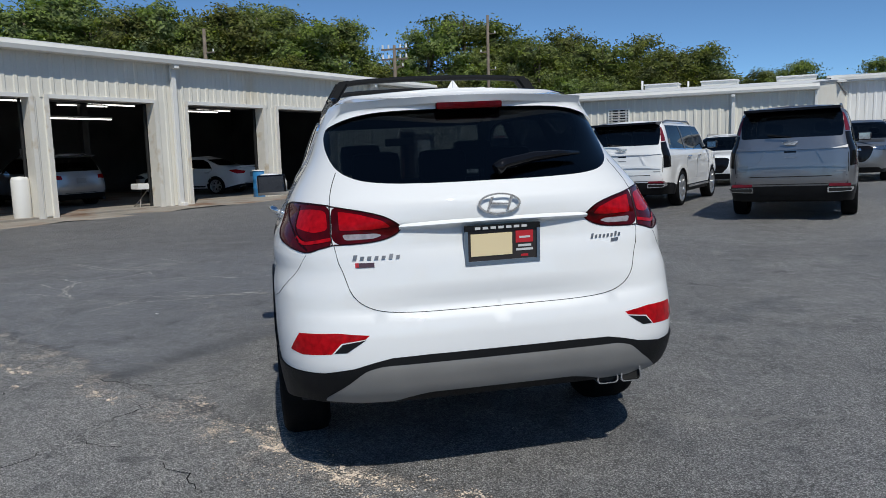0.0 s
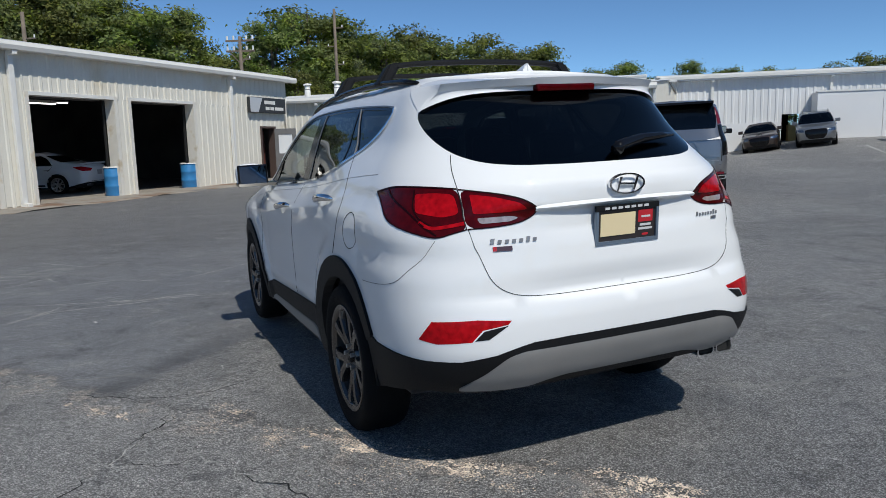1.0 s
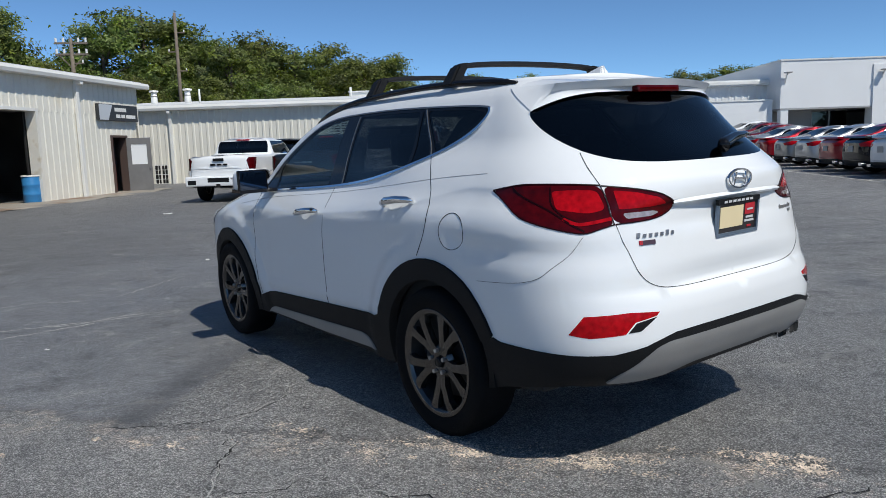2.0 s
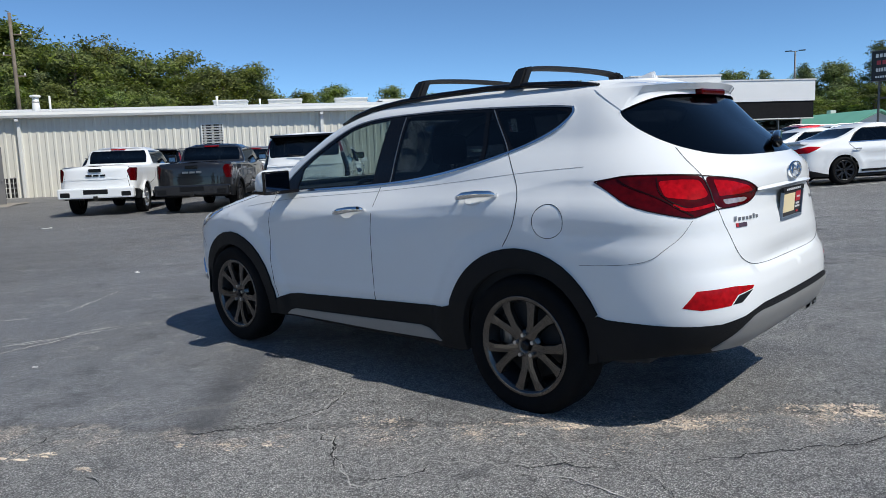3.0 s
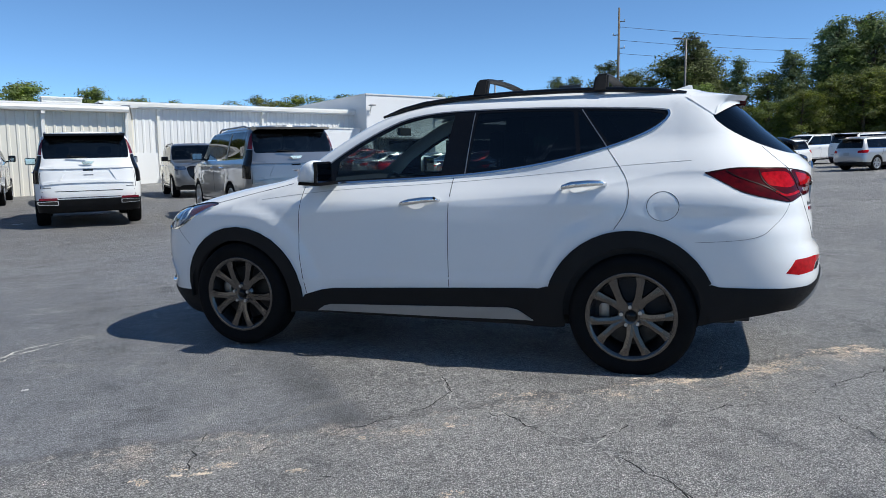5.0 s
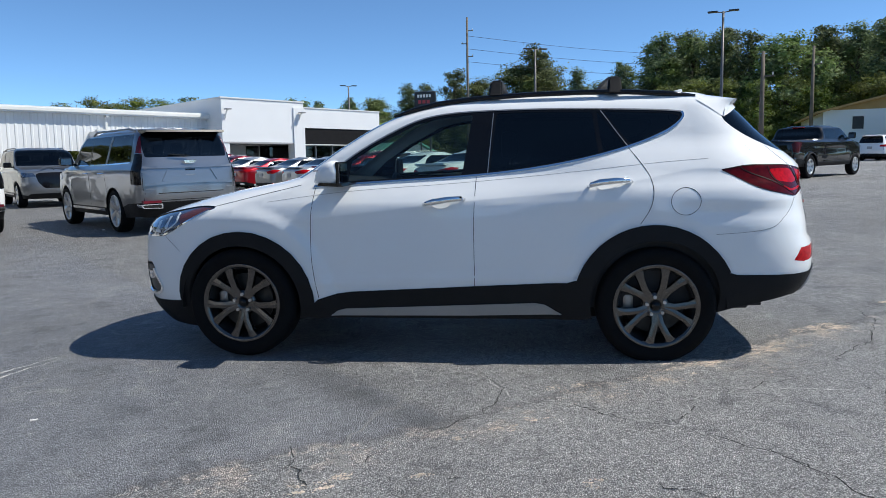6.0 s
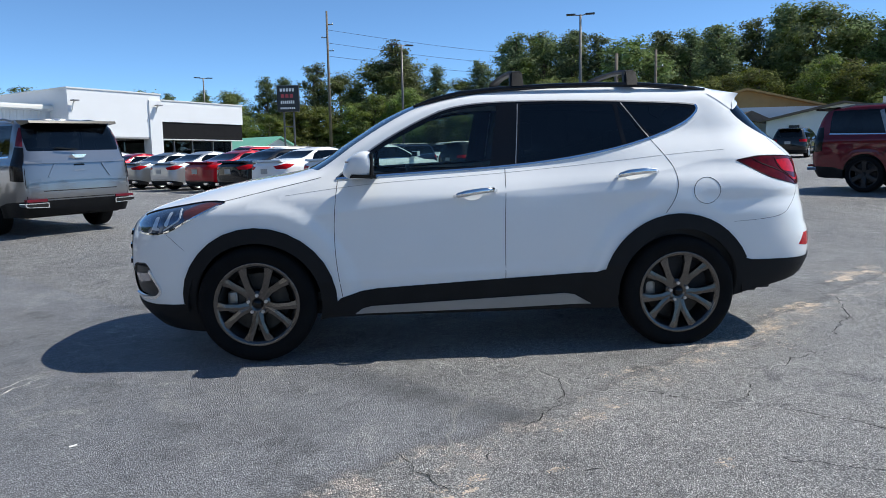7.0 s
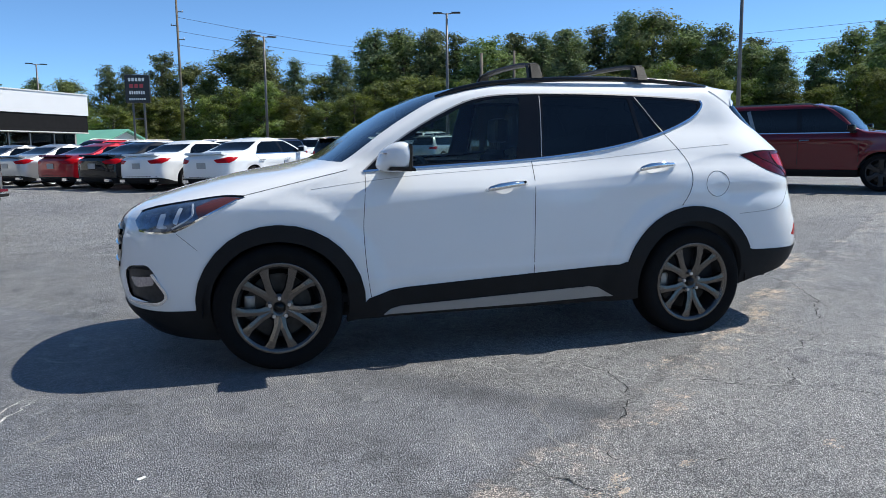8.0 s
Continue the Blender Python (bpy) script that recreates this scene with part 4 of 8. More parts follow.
    for z, w, m in ((-0.012, 0.055, pale_m), (-0.028, 0.07, pale_m), (-0.052, 0.03, red_m)):
        slab("print_bar", -0.092 - w / 2, -0.092 + w / 2, z - 0.005, z + 0.004, 0.006, 0.008, m)
    for y in range(7):
        slab("print_bar", -0.10 + y * 0.032, -0.10 + y * 0.032 + 0.022, 0.064, 0.074, 0.014, 0.0148, pale_m)
    # emblem: an oval ring with a slanted band across it
    c = Vector((-2.372, -0.008, 1.208))
    bm = bmesh.new()
    k = 40
    rings = []
    for ry, rz, out in ((0.088, 0.043, 0), (0.087, 0.042, 0.009), (0.078, 0.036, 0.009), (0.076, 0.034, 0)):
        rings.append([bm.verts.new(c + Vector((-out, ry * math.cos(i * math.tau / k), rz * math.sin(i * math.tau / k)))) for i in range(k)])
    for a, b in zip(rings, rings[1:]):
        for i in range(k):
            bm.faces.new((a[i], a[(i + 1) % k], b[(i + 1) % k], b[i]))
    for y0, y1 in ((0.034, 0.046), (-0.046, -0.034)):
        prism_into(bm, [(c.y + y0 + 0.010, c.z - 0.028), (c.y + y1 + 0.006, c.z - 0.026), (c.y + y1 - 0.012, c.z + 0.028), (c.y + y0 - 0.012, c.z + 0.028)], "x", c.x, c.x - 0.008)
    prism_into(bm, [(c.y - 0.036, c.z - 0.006), (c.y + 0.036, c.z - 0.001), (c.y + 0.036, c.z + 0.006), (c.y - 0.036, c.z + 0.001)], "x", c.x, c.x - 0.008)
    bmesh.ops.recalc_face_normals(bm, faces=bm.faces)
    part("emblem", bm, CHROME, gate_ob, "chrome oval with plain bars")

    def badge(name, y0, y1, z0, z1, n, m, label, lean=0.3):
        """Plain bars in a row, as wide as the word they stand for, each one a part."""
        for i in range(n):
            a, b = y0 + (y1 - y0) * (i + 0.08) / n, y0 + (y1 - y0) * (i + 0.60) / n
            z_a, z_b = z0, z1 - (0.002 if i in (0, n - 2) else 0.008)
            bm, pts = bmesh.new(), []
            for yy, zz in ((a, z_a), (b, z_a), (b - lean * (z_b - z_a), z_b), (a - lean * (z_b - z_a), z_b)):
                p, nn = sh.surface(*[np.array([q]) for q in sh.tail(abs(yy), zz)], 0.0, yy < 0)
                pts.append((p[0], nn[0]))
            lo, hi = [bm.verts.new(p) for p, _ in pts], [bm.verts.new(p + 0.004 * nn) for p, nn in pts]
            bm.faces.new(hi)
            for j in range(4):
                bm.faces.new((lo[j], lo[(j + 1) % 4], hi[(j + 1) % 4], hi[j]))
            bmesh.ops.recalc_face_normals(bm, faces=bm.faces)
            part(name, bm, m, gate_ob, label)
    badge("badge", 0.58, 0.385, 1.012, 1.034, 7, STEEL, "grey metal bar in place of a letter")
    badge("badge", -0.405, -0.555, 1.035, 1.056, 8, STEEL, "grey metal bar in place of a letter")
    badge("badge", -0.495, -0.56, 1.016, 1.030, 1, STEEL, "grey metal plate")
    badge("sticker", 0.57, 0.445, 0.983, 1.003, 1, mat("dark_sticker", (0.07, 0.04, 0.06), 0.5), "dark dealer sticker", 0)
    badge("sticker", 0.57, 0.545, 0.984, 1.0035, 1, red_m, "red dealer sticker", 0)
    # wiper
    p, n = sh.surface(*np.array([sh.tail(y, z) for y, z in ((0.03, 1.318), (0.06, 1.333), (0.2, 1.358), (0.33, 1.366), (0.42, 1.366))]).T, 0.03, True)
    part("rear_wiper", tube([tuple(q) for q in p], [0.026, 0.026, 0.022, 0.015, 0.007], 10), BLACK, gate_ob, "black wiper arm", True)
    # cabin
    inner = new("cabin")
    inner.parent = car
    us, zs = np.linspace(-2.0, 0.95, 40), np.linspace(0.34, 1.15, 8)
    vs, fs = [], []
    for s in (1, -1):
        o = len(vs)
        for u in us:
            for z in zs:
                q = sh.at(np.array(u), np.array(z))
                vs.append((q[0], s * (min(q[1], 0.93) - 0.07), z))
        for i in range(39):
            for j in range(7):
                a = o + 8 * i + j
                fs.append((a, a + 8, a + 9, a + 1))
    mesh_ob("door_lining", vs, fs, CABIN, inner)
    part("cabin_floor", box((-2.0, -0.82, 0.36), (1.1, 0.82, 0.42), 0.01), CABIN, inner)
    part("load_floor", box((-2.12, -0.55, 0.72), (-1.25, 0.55, 0.80), 0.02), CABIN, inner)
    part("headlining", prism([(-1.75, 1.63), (-1.2, 1.675), (-0.2, 1.672), (0.25, 1.61), (0.25, 1.60), (-0.2, 1.65), (-1.2, 1.655), (-1.75, 1.61)], "y", -0.56, 0.56), mat("grey_headlining", (0.32, 0.31, 0.29), 0.9, vary=0.05), inner)
    dash = prism([(0.42, 0.75), (0.40, 1.02), (0.48, 1.10), (0.70, 1.145), (1.02, 1.16), (1.05, 0.7)], "y", -0.72, 0.72)
    bmesh.ops.bevel(dash, geom=[e for e in dash.edges], offset=0.02, segments=2, affect="EDGES")
    part("dashboard", dash, CABIN, inner)
    bm = bmesh.new()
    ringp = [(0.33 + 0.06 * math.cos(a) * 0.9, 0.37 + 0.185 * math.sin(a), 1.02 + 0.175 * math.cos(a)) for a in (math.tau * i / 28 for i in range(29))]
    tube_into(bm, ringp, 0.016, 8, False)
    tube_into(bm, [(0.33, 0.37 - 0.17, 1.02), (0.35, 0.37, 1.0), (0.33, 0.37 + 0.17, 1.02)], 0.02, 6)
    tube_into(bm, [(0.35, 0.37, 1.0), (0.55, 0.37, 0.95)], 0.035, 8)
    part("steering_wheel", bm, SEAT, inner, "black steering wheel", True)

    def seat(x, y, wide, z0=0.62, high=0.62, rest=True):
        bm = bmesh.new()
        cushion = [(x + 0.26, z0 - 0.13), (x + 0.27, z0), (x - 0.2, z0 - 0.04), (x - 0.25, z0 - 0.13)]
        prism_into(bm, cushion, "y", y - wide / 2, y + wide / 2)
        back_p = [(x - 0.17, z0 - 0.05), (x - 0.31, z0 + high), (x - 0.40, z0 + high), (x - 0.30, z0 - 0.1)]
        prism_into(bm, back_p, "y", y - wide / 2 + 0.02, y + wide / 2 - 0.02)
        bmesh.ops.bevel(bm, geom=bm.edges[:], offset=0.04, segments=3, affect="EDGES")
        ob = part("seat", bm, SEAT, inner, "black leather", True)
        for hy in ((y,) if wide < 0.8 else (y - 0.36, y, y + 0.36)):
            bm = box((x - 0.42, hy - 0.13, z0 + high + 0.05), (x - 0.32, hy + 0.13, z0 + high + 0.24), 0.045)
            tube_into(bm, [(x - 0.36, hy - 0.05, z0 + high - 0.03), (x - 0.37, hy - 0.05, z0 + high + 0.1)], 0.008, 6)
            tube_into(bm, [(x - 0.36, hy + 0.05, z0 + high - 0.03), (x - 0.37, hy + 0.05, z0 + high + 0.1)], 0.008, 6)
            part("headrest", bm, SEAT, ob)
    seat(-0.05, 0.37, 0.52)
    seat(-0.05, -0.37, 0.52)
    seat(-0.90, 0.0, 1.30, 0.64, 0.55)
    part("inner_mirror", box((0.42, -0.11, 1.47), (0.45, 0.11, 1.53), 0.012), CABIN, inner)
    return car


hero()

# ---- ground ----
EAST = spline([(-40, -0.01), (-6, -0.015), (-3.4, -0.004), (-2.5, 0.02), (-1.5, 0.047), (0, 0.09), (4, 0.15), (10, 0.24), (20, 0.37), (28, 0.52), (36, 0.80), (50, 1.28), (90, 2.2), (200, 3.0)])
NORTH = spline([(-40, 0), (6, 0), (9, 0.02), (13, 0.05), (16, 0.08), (20, 0.09), (26, 0.10), (34, 0.15), (60, 0.19), (400, 0.2)])

SOUTH = spline([(-40, 0), (6, 0), (11.6, 0.14), (23, 0.28), (40, 0.2), (52, 0.0), (200, 0.0)])


def rise(x, y):
    """The lot lies level by the car and rises gently to the east and to the north, less so along the garage."""
    def step(a, b, v):
        t = min(max((v - a) / (b - a), 0), 1)
        return t * t * (3 - 2 * t)
    garage_side = step(-9, -14, x)
    z = float(EAST(x)) + float(NORTH(y)) * (1 - garage_side) + float(SOUTH(x)) * step(20, 11, y)
    z += garage_side * min(max(0.013 * (y - 17), -0.1), 0.2)
    return z + 0.058 * min(max(0, y - 32), 14) * step(3, 11, x) * step(27, 19, x)


def asphalt():
    """Weathered asphalt: broad blotches, aggregate grain, an older lighter bed with a ragged sandy seam along its edge, fine cracks and tyre-worn darker stains."""
    m = bpy.data.materials.new("asphalt")
    m.use_nodes = True
    n, l = m.node_tree.nodes, m.node_tree.links
    b = n["Principled BSDF"]
    at = n.new("ShaderNodeTexCoord").outputs["Object"]

    def link(v, socket):
        if isinstance(v, (int, float)):
            socket.default_value = v
        else:
            l.new(v, socket)

    def maths(op, a, c=0.0, clamp=False):
        k = n.new("ShaderNodeMath")
        k.operation, k.use_clamp = op, clamp
        link(a, k.inputs[0])
        link(c, k.inputs[1])
        return k.outputs[0]

    def noise_at(scale, detail=4, rough=0.55, where=at):
        t = n.new("ShaderNodeTexNoise")
        t.inputs["Scale"].default_value, t.inputs["Detail"].default_value, t.inputs["Roughness"].default_value = scale, detail, rough
        l.new(where, t.inputs["Vector"])
        return t.outputs["Fac"]

    def ramp(v, a, c, lo=0.0, hi=1.0):
        k = n.new("ShaderNodeMapRange")
        k.interpolation_type = "SMOOTHSTEP"
        for i, q in enumerate((a, c, lo, hi)):
            k.inputs[1 + i].default_value = q
        l.new(v, k.inputs[0])
        return k.outputs[0]

    def blend(f, a, c):
        k = n.new("ShaderNodeMix")
        k.data_type = "RGBA"
        link(f, k.inputs["Factor"])
        for v, s in ((a, k.inputs["A"]), (c, k.inputs["B"])):
            if isinstance(v, tuple):
                s.default_value = (*v, 1)
            else:
                l.new(v, s)
        return k.outputs["Result"]
    def warped(scale, amount):
        t, k, a = n.new("ShaderNodeTexNoise"), n.new("ShaderNodeVectorMath"), n.new("ShaderNodeVectorMath")
        t.inputs["Scale"].default_value, t.inputs["Detail"].default_value = scale, 5
        k.operation, a.operation = "SCALE", "ADD"
        k.inputs["Scale"].default_value = amount
        l.new(at, t.inputs["Vector"])
        l.new(t.outputs["Color"], k.inputs[0])
        l.new(k.outputs[0], a.inputs[0])
        l.new(at, a.inputs[1])
        return a.outputs[0]
    xyz = n.new("ShaderNodeSeparateXYZ")
    l.new(at, xyz.inputs[0])
    x, y = xyz.outputs[0], xyz.outputs[1]
    broad, mid, fine, grain = noise_at(0.22, 5), noise_at(1.3, 6, 0.65), noise_at(11, 5, 0.75), noise_at(130, 3, 0.8)
    # how far south-west of the seam: the older bed lies beyond it
    wander = maths("MULTIPLY", maths("SUBTRACT", noise_at(0.9, 5, 0.7), 0.5), 0.4)
    seam = maths("ADD", maths("ADD", maths("MULTIPLY", x, SEAM_LINE[0]), maths("MULTIPLY", y, SEAM_LINE[1])), SEAM_LINE[2])
    seam = maths("ADD", seam, wander)
    old = ramp(seam, -0.03, 0.06)
    # a smoother, sealed bed in the north-west, with a dark edge where it meets the rough one
    edge = maths("SUBTRACT", maths("ADD", maths("MULTIPLY", y, 0.137), -4.4225), x)
    edge = maths("ADD", edge, maths("MULTIPLY", wander, 0.25))
    smooth = maths("MULTIPLY", ramp(edge, -0.03, 0.05), maths("SUBTRACT", 1.0, old))
    base = blend(ramp(broad, 0.35, 0.65), (0.315, 0.312, 0.305), (0.395, 0.390, 0.380))
    base = blend(smooth, base, blend(ramp(broad, 0.35, 0.65), (0.262, 0.268, 0.284), (0.335, 0.341, 0.355)))
    base = blend(old, base, blend(ramp(broad, 0.3, 0.7), (0.365, 0.359, 0.349), (0.44, 0.432, 0.418)))
    base = blend(ramp(mid, 0.52, 0.75, 0, 0.45), base, (0.34, 0.338, 0.328))
    base = blend(ramp(mid, 0.47, 0.25, 0, 0.6), base, (0.10, 0.102, 0.106))
    patch = n.new("ShaderNodeTexVoronoi")
    patch.inputs["Scale"].default_value = 0.28
    l.new(warped(0.9, 0.9), patch.inputs["Vector"])
    shade = n.new("ShaderNodeSeparateColor")
    l.new(patch.outputs["Color"], shade.inputs[0])
    base = blend(ramp(shade.outputs[0], 0.25, 0.8, 0, 0.16), base, (0.14, 0.142, 0.147))
    wear = noise_at(2.6, 7, 0.7, warped(1.4, 0.5))
    base = blend(ramp(wear, 0.54, 0.68, 0, 0.55), base, (0.46, 0.452, 0.435))
    base = blend(ramp(wear, 0.47, 0.32, 0, 0.60), base, (0.13, 0.132, 0.137))
    scuff = noise_at(7.0, 6, 0.75, warped(3.0, 0.25))
    base = blend(ramp(scuff, 0.57, 0.70, 0, 0.45), base, (0.50, 0.49, 0.47))
    base = blend(ramp(scuff, 0.43, 0.30, 0, 0.50), base, (0.12, 0.12, 0.123))
    # brown yard dirt, thicker towards the garage
    yard = maths("MULTIPLY", ramp(maths("ADD", maths("SUBTRACT", y, x), maths("MULTIPLY", mid, 5.0)), 13.0, 22.0, 0, 0.5), ramp(x, 5.0, -3.0))
    base = blend(yard, base, (0.185, 0.172, 0.155))
    streak = n.new("ShaderNodeMapping")
    streak.inputs["Rotation"].default_value, streak.inputs["Scale"].default_value = (0, 0, 0.5), (0.35, 3.0, 1)
    l.new(at, streak.inputs["Vector"])
    base = blend(ramp(noise_at(0.8, 5, 0.6, streak.outputs[0]), 0.54, 0.72, 0, 0.35), base, (0.15, 0.152, 0.157))
    # sandy wear along the seam, in ragged patches
    near = maths("MULTIPLY", ramp(seam, -0.06, 0.03), ramp(seam, 0.42, 0.10))
    rim = maths("MULTIPLY", ramp(seam, -0.10, -0.015), ramp(seam, 0.045, 0.0))
    base = blend(maths("MULTIPLY", rim, 0.35), base, (0.11, 0.108, 0.105))
    sand = maths("MULTIPLY", near, ramp(noise_at(3.6, 7, 0.8), 0.51, 0.58))
    base = blend(maths("MULTIPLY", sand, 0.7), base, (0.66, 0.575, 0.50))
    spots = ramp(noise_at(1.7, 6, 0.8), 0.68, 0.75, 0, 0.7)
    base = blend(spots, base, (0.55, 0.48, 0.41))
    # aggregate
    def stones(scale, lo, hi):
        v = n.new("ShaderNodeTexVoronoi")
        v.inputs["Scale"].default_value = scale
        l.new(at, v.inputs["Vector"])
        g = n.new("ShaderNodeSeparateColor")
        l.new(v.outputs["Color"], g.inputs[0])
        k = n.new("ShaderNodeMapRange")
        k.inputs["To Min"].default_value, k.inputs["To Max"].default_value = lo, hi
        l.new(g.outputs[0], k.inputs[0])
        return k.outputs[0], v.outputs["Distance"]
    tone, round_top = stones(140, 0.52, 1.44)
    tone2, _ = stones(60, 0.84, 1.16)
    speck = maths("MULTIPLY", maths("MULTIPLY", ramp(grain, 0.30, 0.72, 0.75, 1.25), tone), maths("MULTIPLY", tone2, ramp(round_top, 0.22, 0.72, 1.25, 0.42)))
    speck2 = ramp(fine, 0.28, 0.72, 0.88, 1.12)
    k = n.new("ShaderNodeVectorMath")
    k.operation = "SCALE"
    l.new(base, k.inputs[0])
    rough_by = maths("SUBTRACT", 1.0, maths("MULTIPLY", smooth, 0.3))
    l.new(maths("ADD", 1.0, maths("MULTIPLY", maths("SUBTRACT", maths("MULTIPLY", speck, speck2), 1.0), rough_by)), k.inputs["Scale"])
    base = k.outputs[0]
    # cracks: borders of warped cells, only in places
    warp = n.new("ShaderNodeVectorMath")
    warp.operation = "ADD"
    tex = n.new("ShaderNodeTexNoise")
    tex.inputs["Scale"].default_value, tex.inputs["Detail"].default_value = 1.6, 5
    l.new(at, tex.inputs["Vector"])
    l.new(at, warp.inputs[0])
    l.new(tex.outputs["Color"], warp.inputs[1])
    cell = n.new("ShaderNodeTexVoronoi")
    cell.feature = "DISTANCE_TO_EDGE"
    cell.inputs["Scale"].default_value = 0.42
    l.new(warp.outputs[0], cell.inputs["Vector"])
    where = ramp(noise_at(0.5, 3), 0.48, 0.56)
    pale = maths("MULTIPLY", maths("MULTIPLY", ramp(cell.outputs["Distance"], 0.010, 0.002), where), 0.75)
    base = blend(pale, base, (0.33, 0.32, 0.30))
    # dark sealer along the edge of the smooth bed
    along = maths("MULTIPLY", ramp(y, 3.0, 3.3), ramp(y, 5.2, 4.0))
    smudge = maths("MULTIPLY", maths("MULTIPLY", ramp(edge, -0.10, 0.10), ramp(edge, 0.42, 0.08)), maths("MULTIPLY", along, ramp(noise_at(4, 5, 0.7), 0.3, 0.7, 0.35, 0.75)))
    base = blend(smudge, base, (0.07, 0.07, 0.073))
    dark = smudge
    l.new(base, b.inputs["Base Color"])
    l.new(ramp(mid, 0.3, 0.7, 0.52, 0.72), b.inputs["Roughness"])
    b.inputs["Specular IOR Level"].default_value = 0.5
    bump = n.new("ShaderNodeBump")
    bump.inputs["Strength"].default_value, bump.inputs["Distance"].default_value = 1.0, 0.012
    l.new(maths("SUBTRACT", maths("ADD", maths("SUBTRACT", grain, round_top), maths("MULTIPLY", fine, 0.6)), maths("MULTIPLY", dark, 0.1)), bump.inputs["Height"])
    l.new(bump.outputs[0], b.inputs["Normal"])
    return m


SEAM_LINE = (-0.265, -1.0, 2.145)
ASPHALT = asphalt()


def ground():
    def axis(a, b, c):
        near, far, low = list(np.arange(a, b, c)), [], []
        d, x = 4.0, b
        while x < 1500:
            x += d
            d *= 1.4
            far.append(x)
        d, x = 4.0, a
        while x > -1500:
            x -= d
            d *= 1.4
            low.append(x)
        return low[::-1] + near + far
    xs, ys = axis(-24, 60, 1.0), axis(-24, 60, 1.5)
    vs = [(x, y, rise(x, y)) for x in xs for y in ys]
    n = len(ys)
    fs = [(i * n + j, (i + 1) * n + j, (i + 1) * n + j + 1, i * n + j + 1) for i in range(len(xs) - 1) for j in range(n - 1)]
    ob = mesh_ob("ground", vs, fs, ASPHALT)
    return tagged(ob, "grey weathered asphalt of a car lot, cracked and patched", "asphalt", kind="structure")


ground()

def crack(line, wide, seed, material=None):
    """A ragged crack in the asphalt along a line of places."""
    rnd = random.Random(seed)
    pts = []
    for (xa, ya), (xb, yb) in zip(line, line[1:]):
        n = max(2, int(math.hypot(xb - xa, yb - ya) / 0.04))
        for i in range(n):
            t = i / n
            pts.append((xa + (xb - xa) * t + rnd.uniform(-0.02, 0.02), ya + (yb - ya) * t + rnd.uniform(-0.02, 0.02)))
    vs, fs = [], []
    for i, (x, y) in enumerate(pts):
        (ax, ay), (bx, by) = pts[max(i - 1, 0)], pts[min(i + 1, len(pts) - 1)]
        d = math.hypot(bx - ax, by - ay) or 1
        w = wide * rnd.uniform(0.3, 1.0) * min(1, 4 * min(i, len(pts) - 1 - i) / len(pts) + 0.15) / 2
        for s in (1, -1):
            px, py = x - s * w * (by - ay) / d, y + s * w * (bx - ax) / d
            vs.append((px, py, rise(px, py) + 0.004))
    for i in range(len(pts) - 1):
        fs.append((2 * i, 2 * i + 1, 2 * i + 3, 2 * i + 2))
    return mesh_ob("asphalt_crack", vs, fs, material or CRACK, GROUND)


GROUND = bpy.data.objects["ground"]
CRACK = mat("crack_shadow", (0.02, 0.02, 0.02), 0.95, vary=0.3)
PALE = mat("pale_crack_filler", (0.44, 0.432, 0.41), 0.9, vary=0.3, scale=9, grain=0.3, grain_scale=90)
DARK_EAST = ([(0.16, 2.31), (-0.24, 2.39), (-0.54, 2.18), (-1.15, 2.06), (-1.61, 2.10), (-1.97, 2.11), (-2.18, 2.10)], [(-2.16, 2.12), (-2.13, 1.94), (-2.19, 1.77), (-2.22, 1.71), (-2.31, 1.45), (-2.2, 0.9), (-2.35, 0.2)], [(-2.18, 2.10), (-2.44, 2.25), (-2.70, 2.32)], [(-2.97, 2.47), (-3.07, 2.36), (-3.28, 2.37), (-3.33, 2.28)])
DARK_WEST = ([(-3.35, 2.27), (-3.35, 2.04), (-3.37, 1.81), (-3.45, 1.65), (-3.58, 1.56)], [(-3.5, 3.0), (-3.41, 2.81), (-3.4, 2.65), (-3.34, 2.37)], [(-3.46, 3.01), (-3.39, 2.89), (-3.41, 2.68), (-3.44, 2.48)], [(-3.28, 2.0), (-3.34, 1.84), (-3.52, 1.5), (-3.7, 1.0)], [(-3.31, 3.75), (-3.33, 3.49), (-3.44, 3.30), (-3.63, 3.21), (-3.83, 3.14), (-4.11, 3.15), (-4.39, 3.12)], [(-4.51, 3.15), (-4.66, 3.08)], [(-4.73, 3.51), (-4.82, 3.35), (-4.89, 3.22), (-4.94, 3.02)], [(-4.51, 2.74), (-4.38, 2.63)], [(-3.96, 2.14), (-3.97, 2.05), (-3.85, 1.6)])
PALE_NEAR = ([(-3.34, 4.02), (-3.33, 3.56), (-3.50, 3.20), (-3.52, 3.03), (-3.40, 2.88), (-3.39, 2.53), (-3.32, 2.32), (-3.10, 2.37), (-2.96, 2.53)], [(-3.46, 4.25), (-3.52, 4.0), (-3.63, 3.80), (-3.56, 3.61)], [(-3.40, 2.05), (-3.34, 2.29)], [(-3.05, 2.5), (-2.6, 2.3), (-2.2, 1.75)])
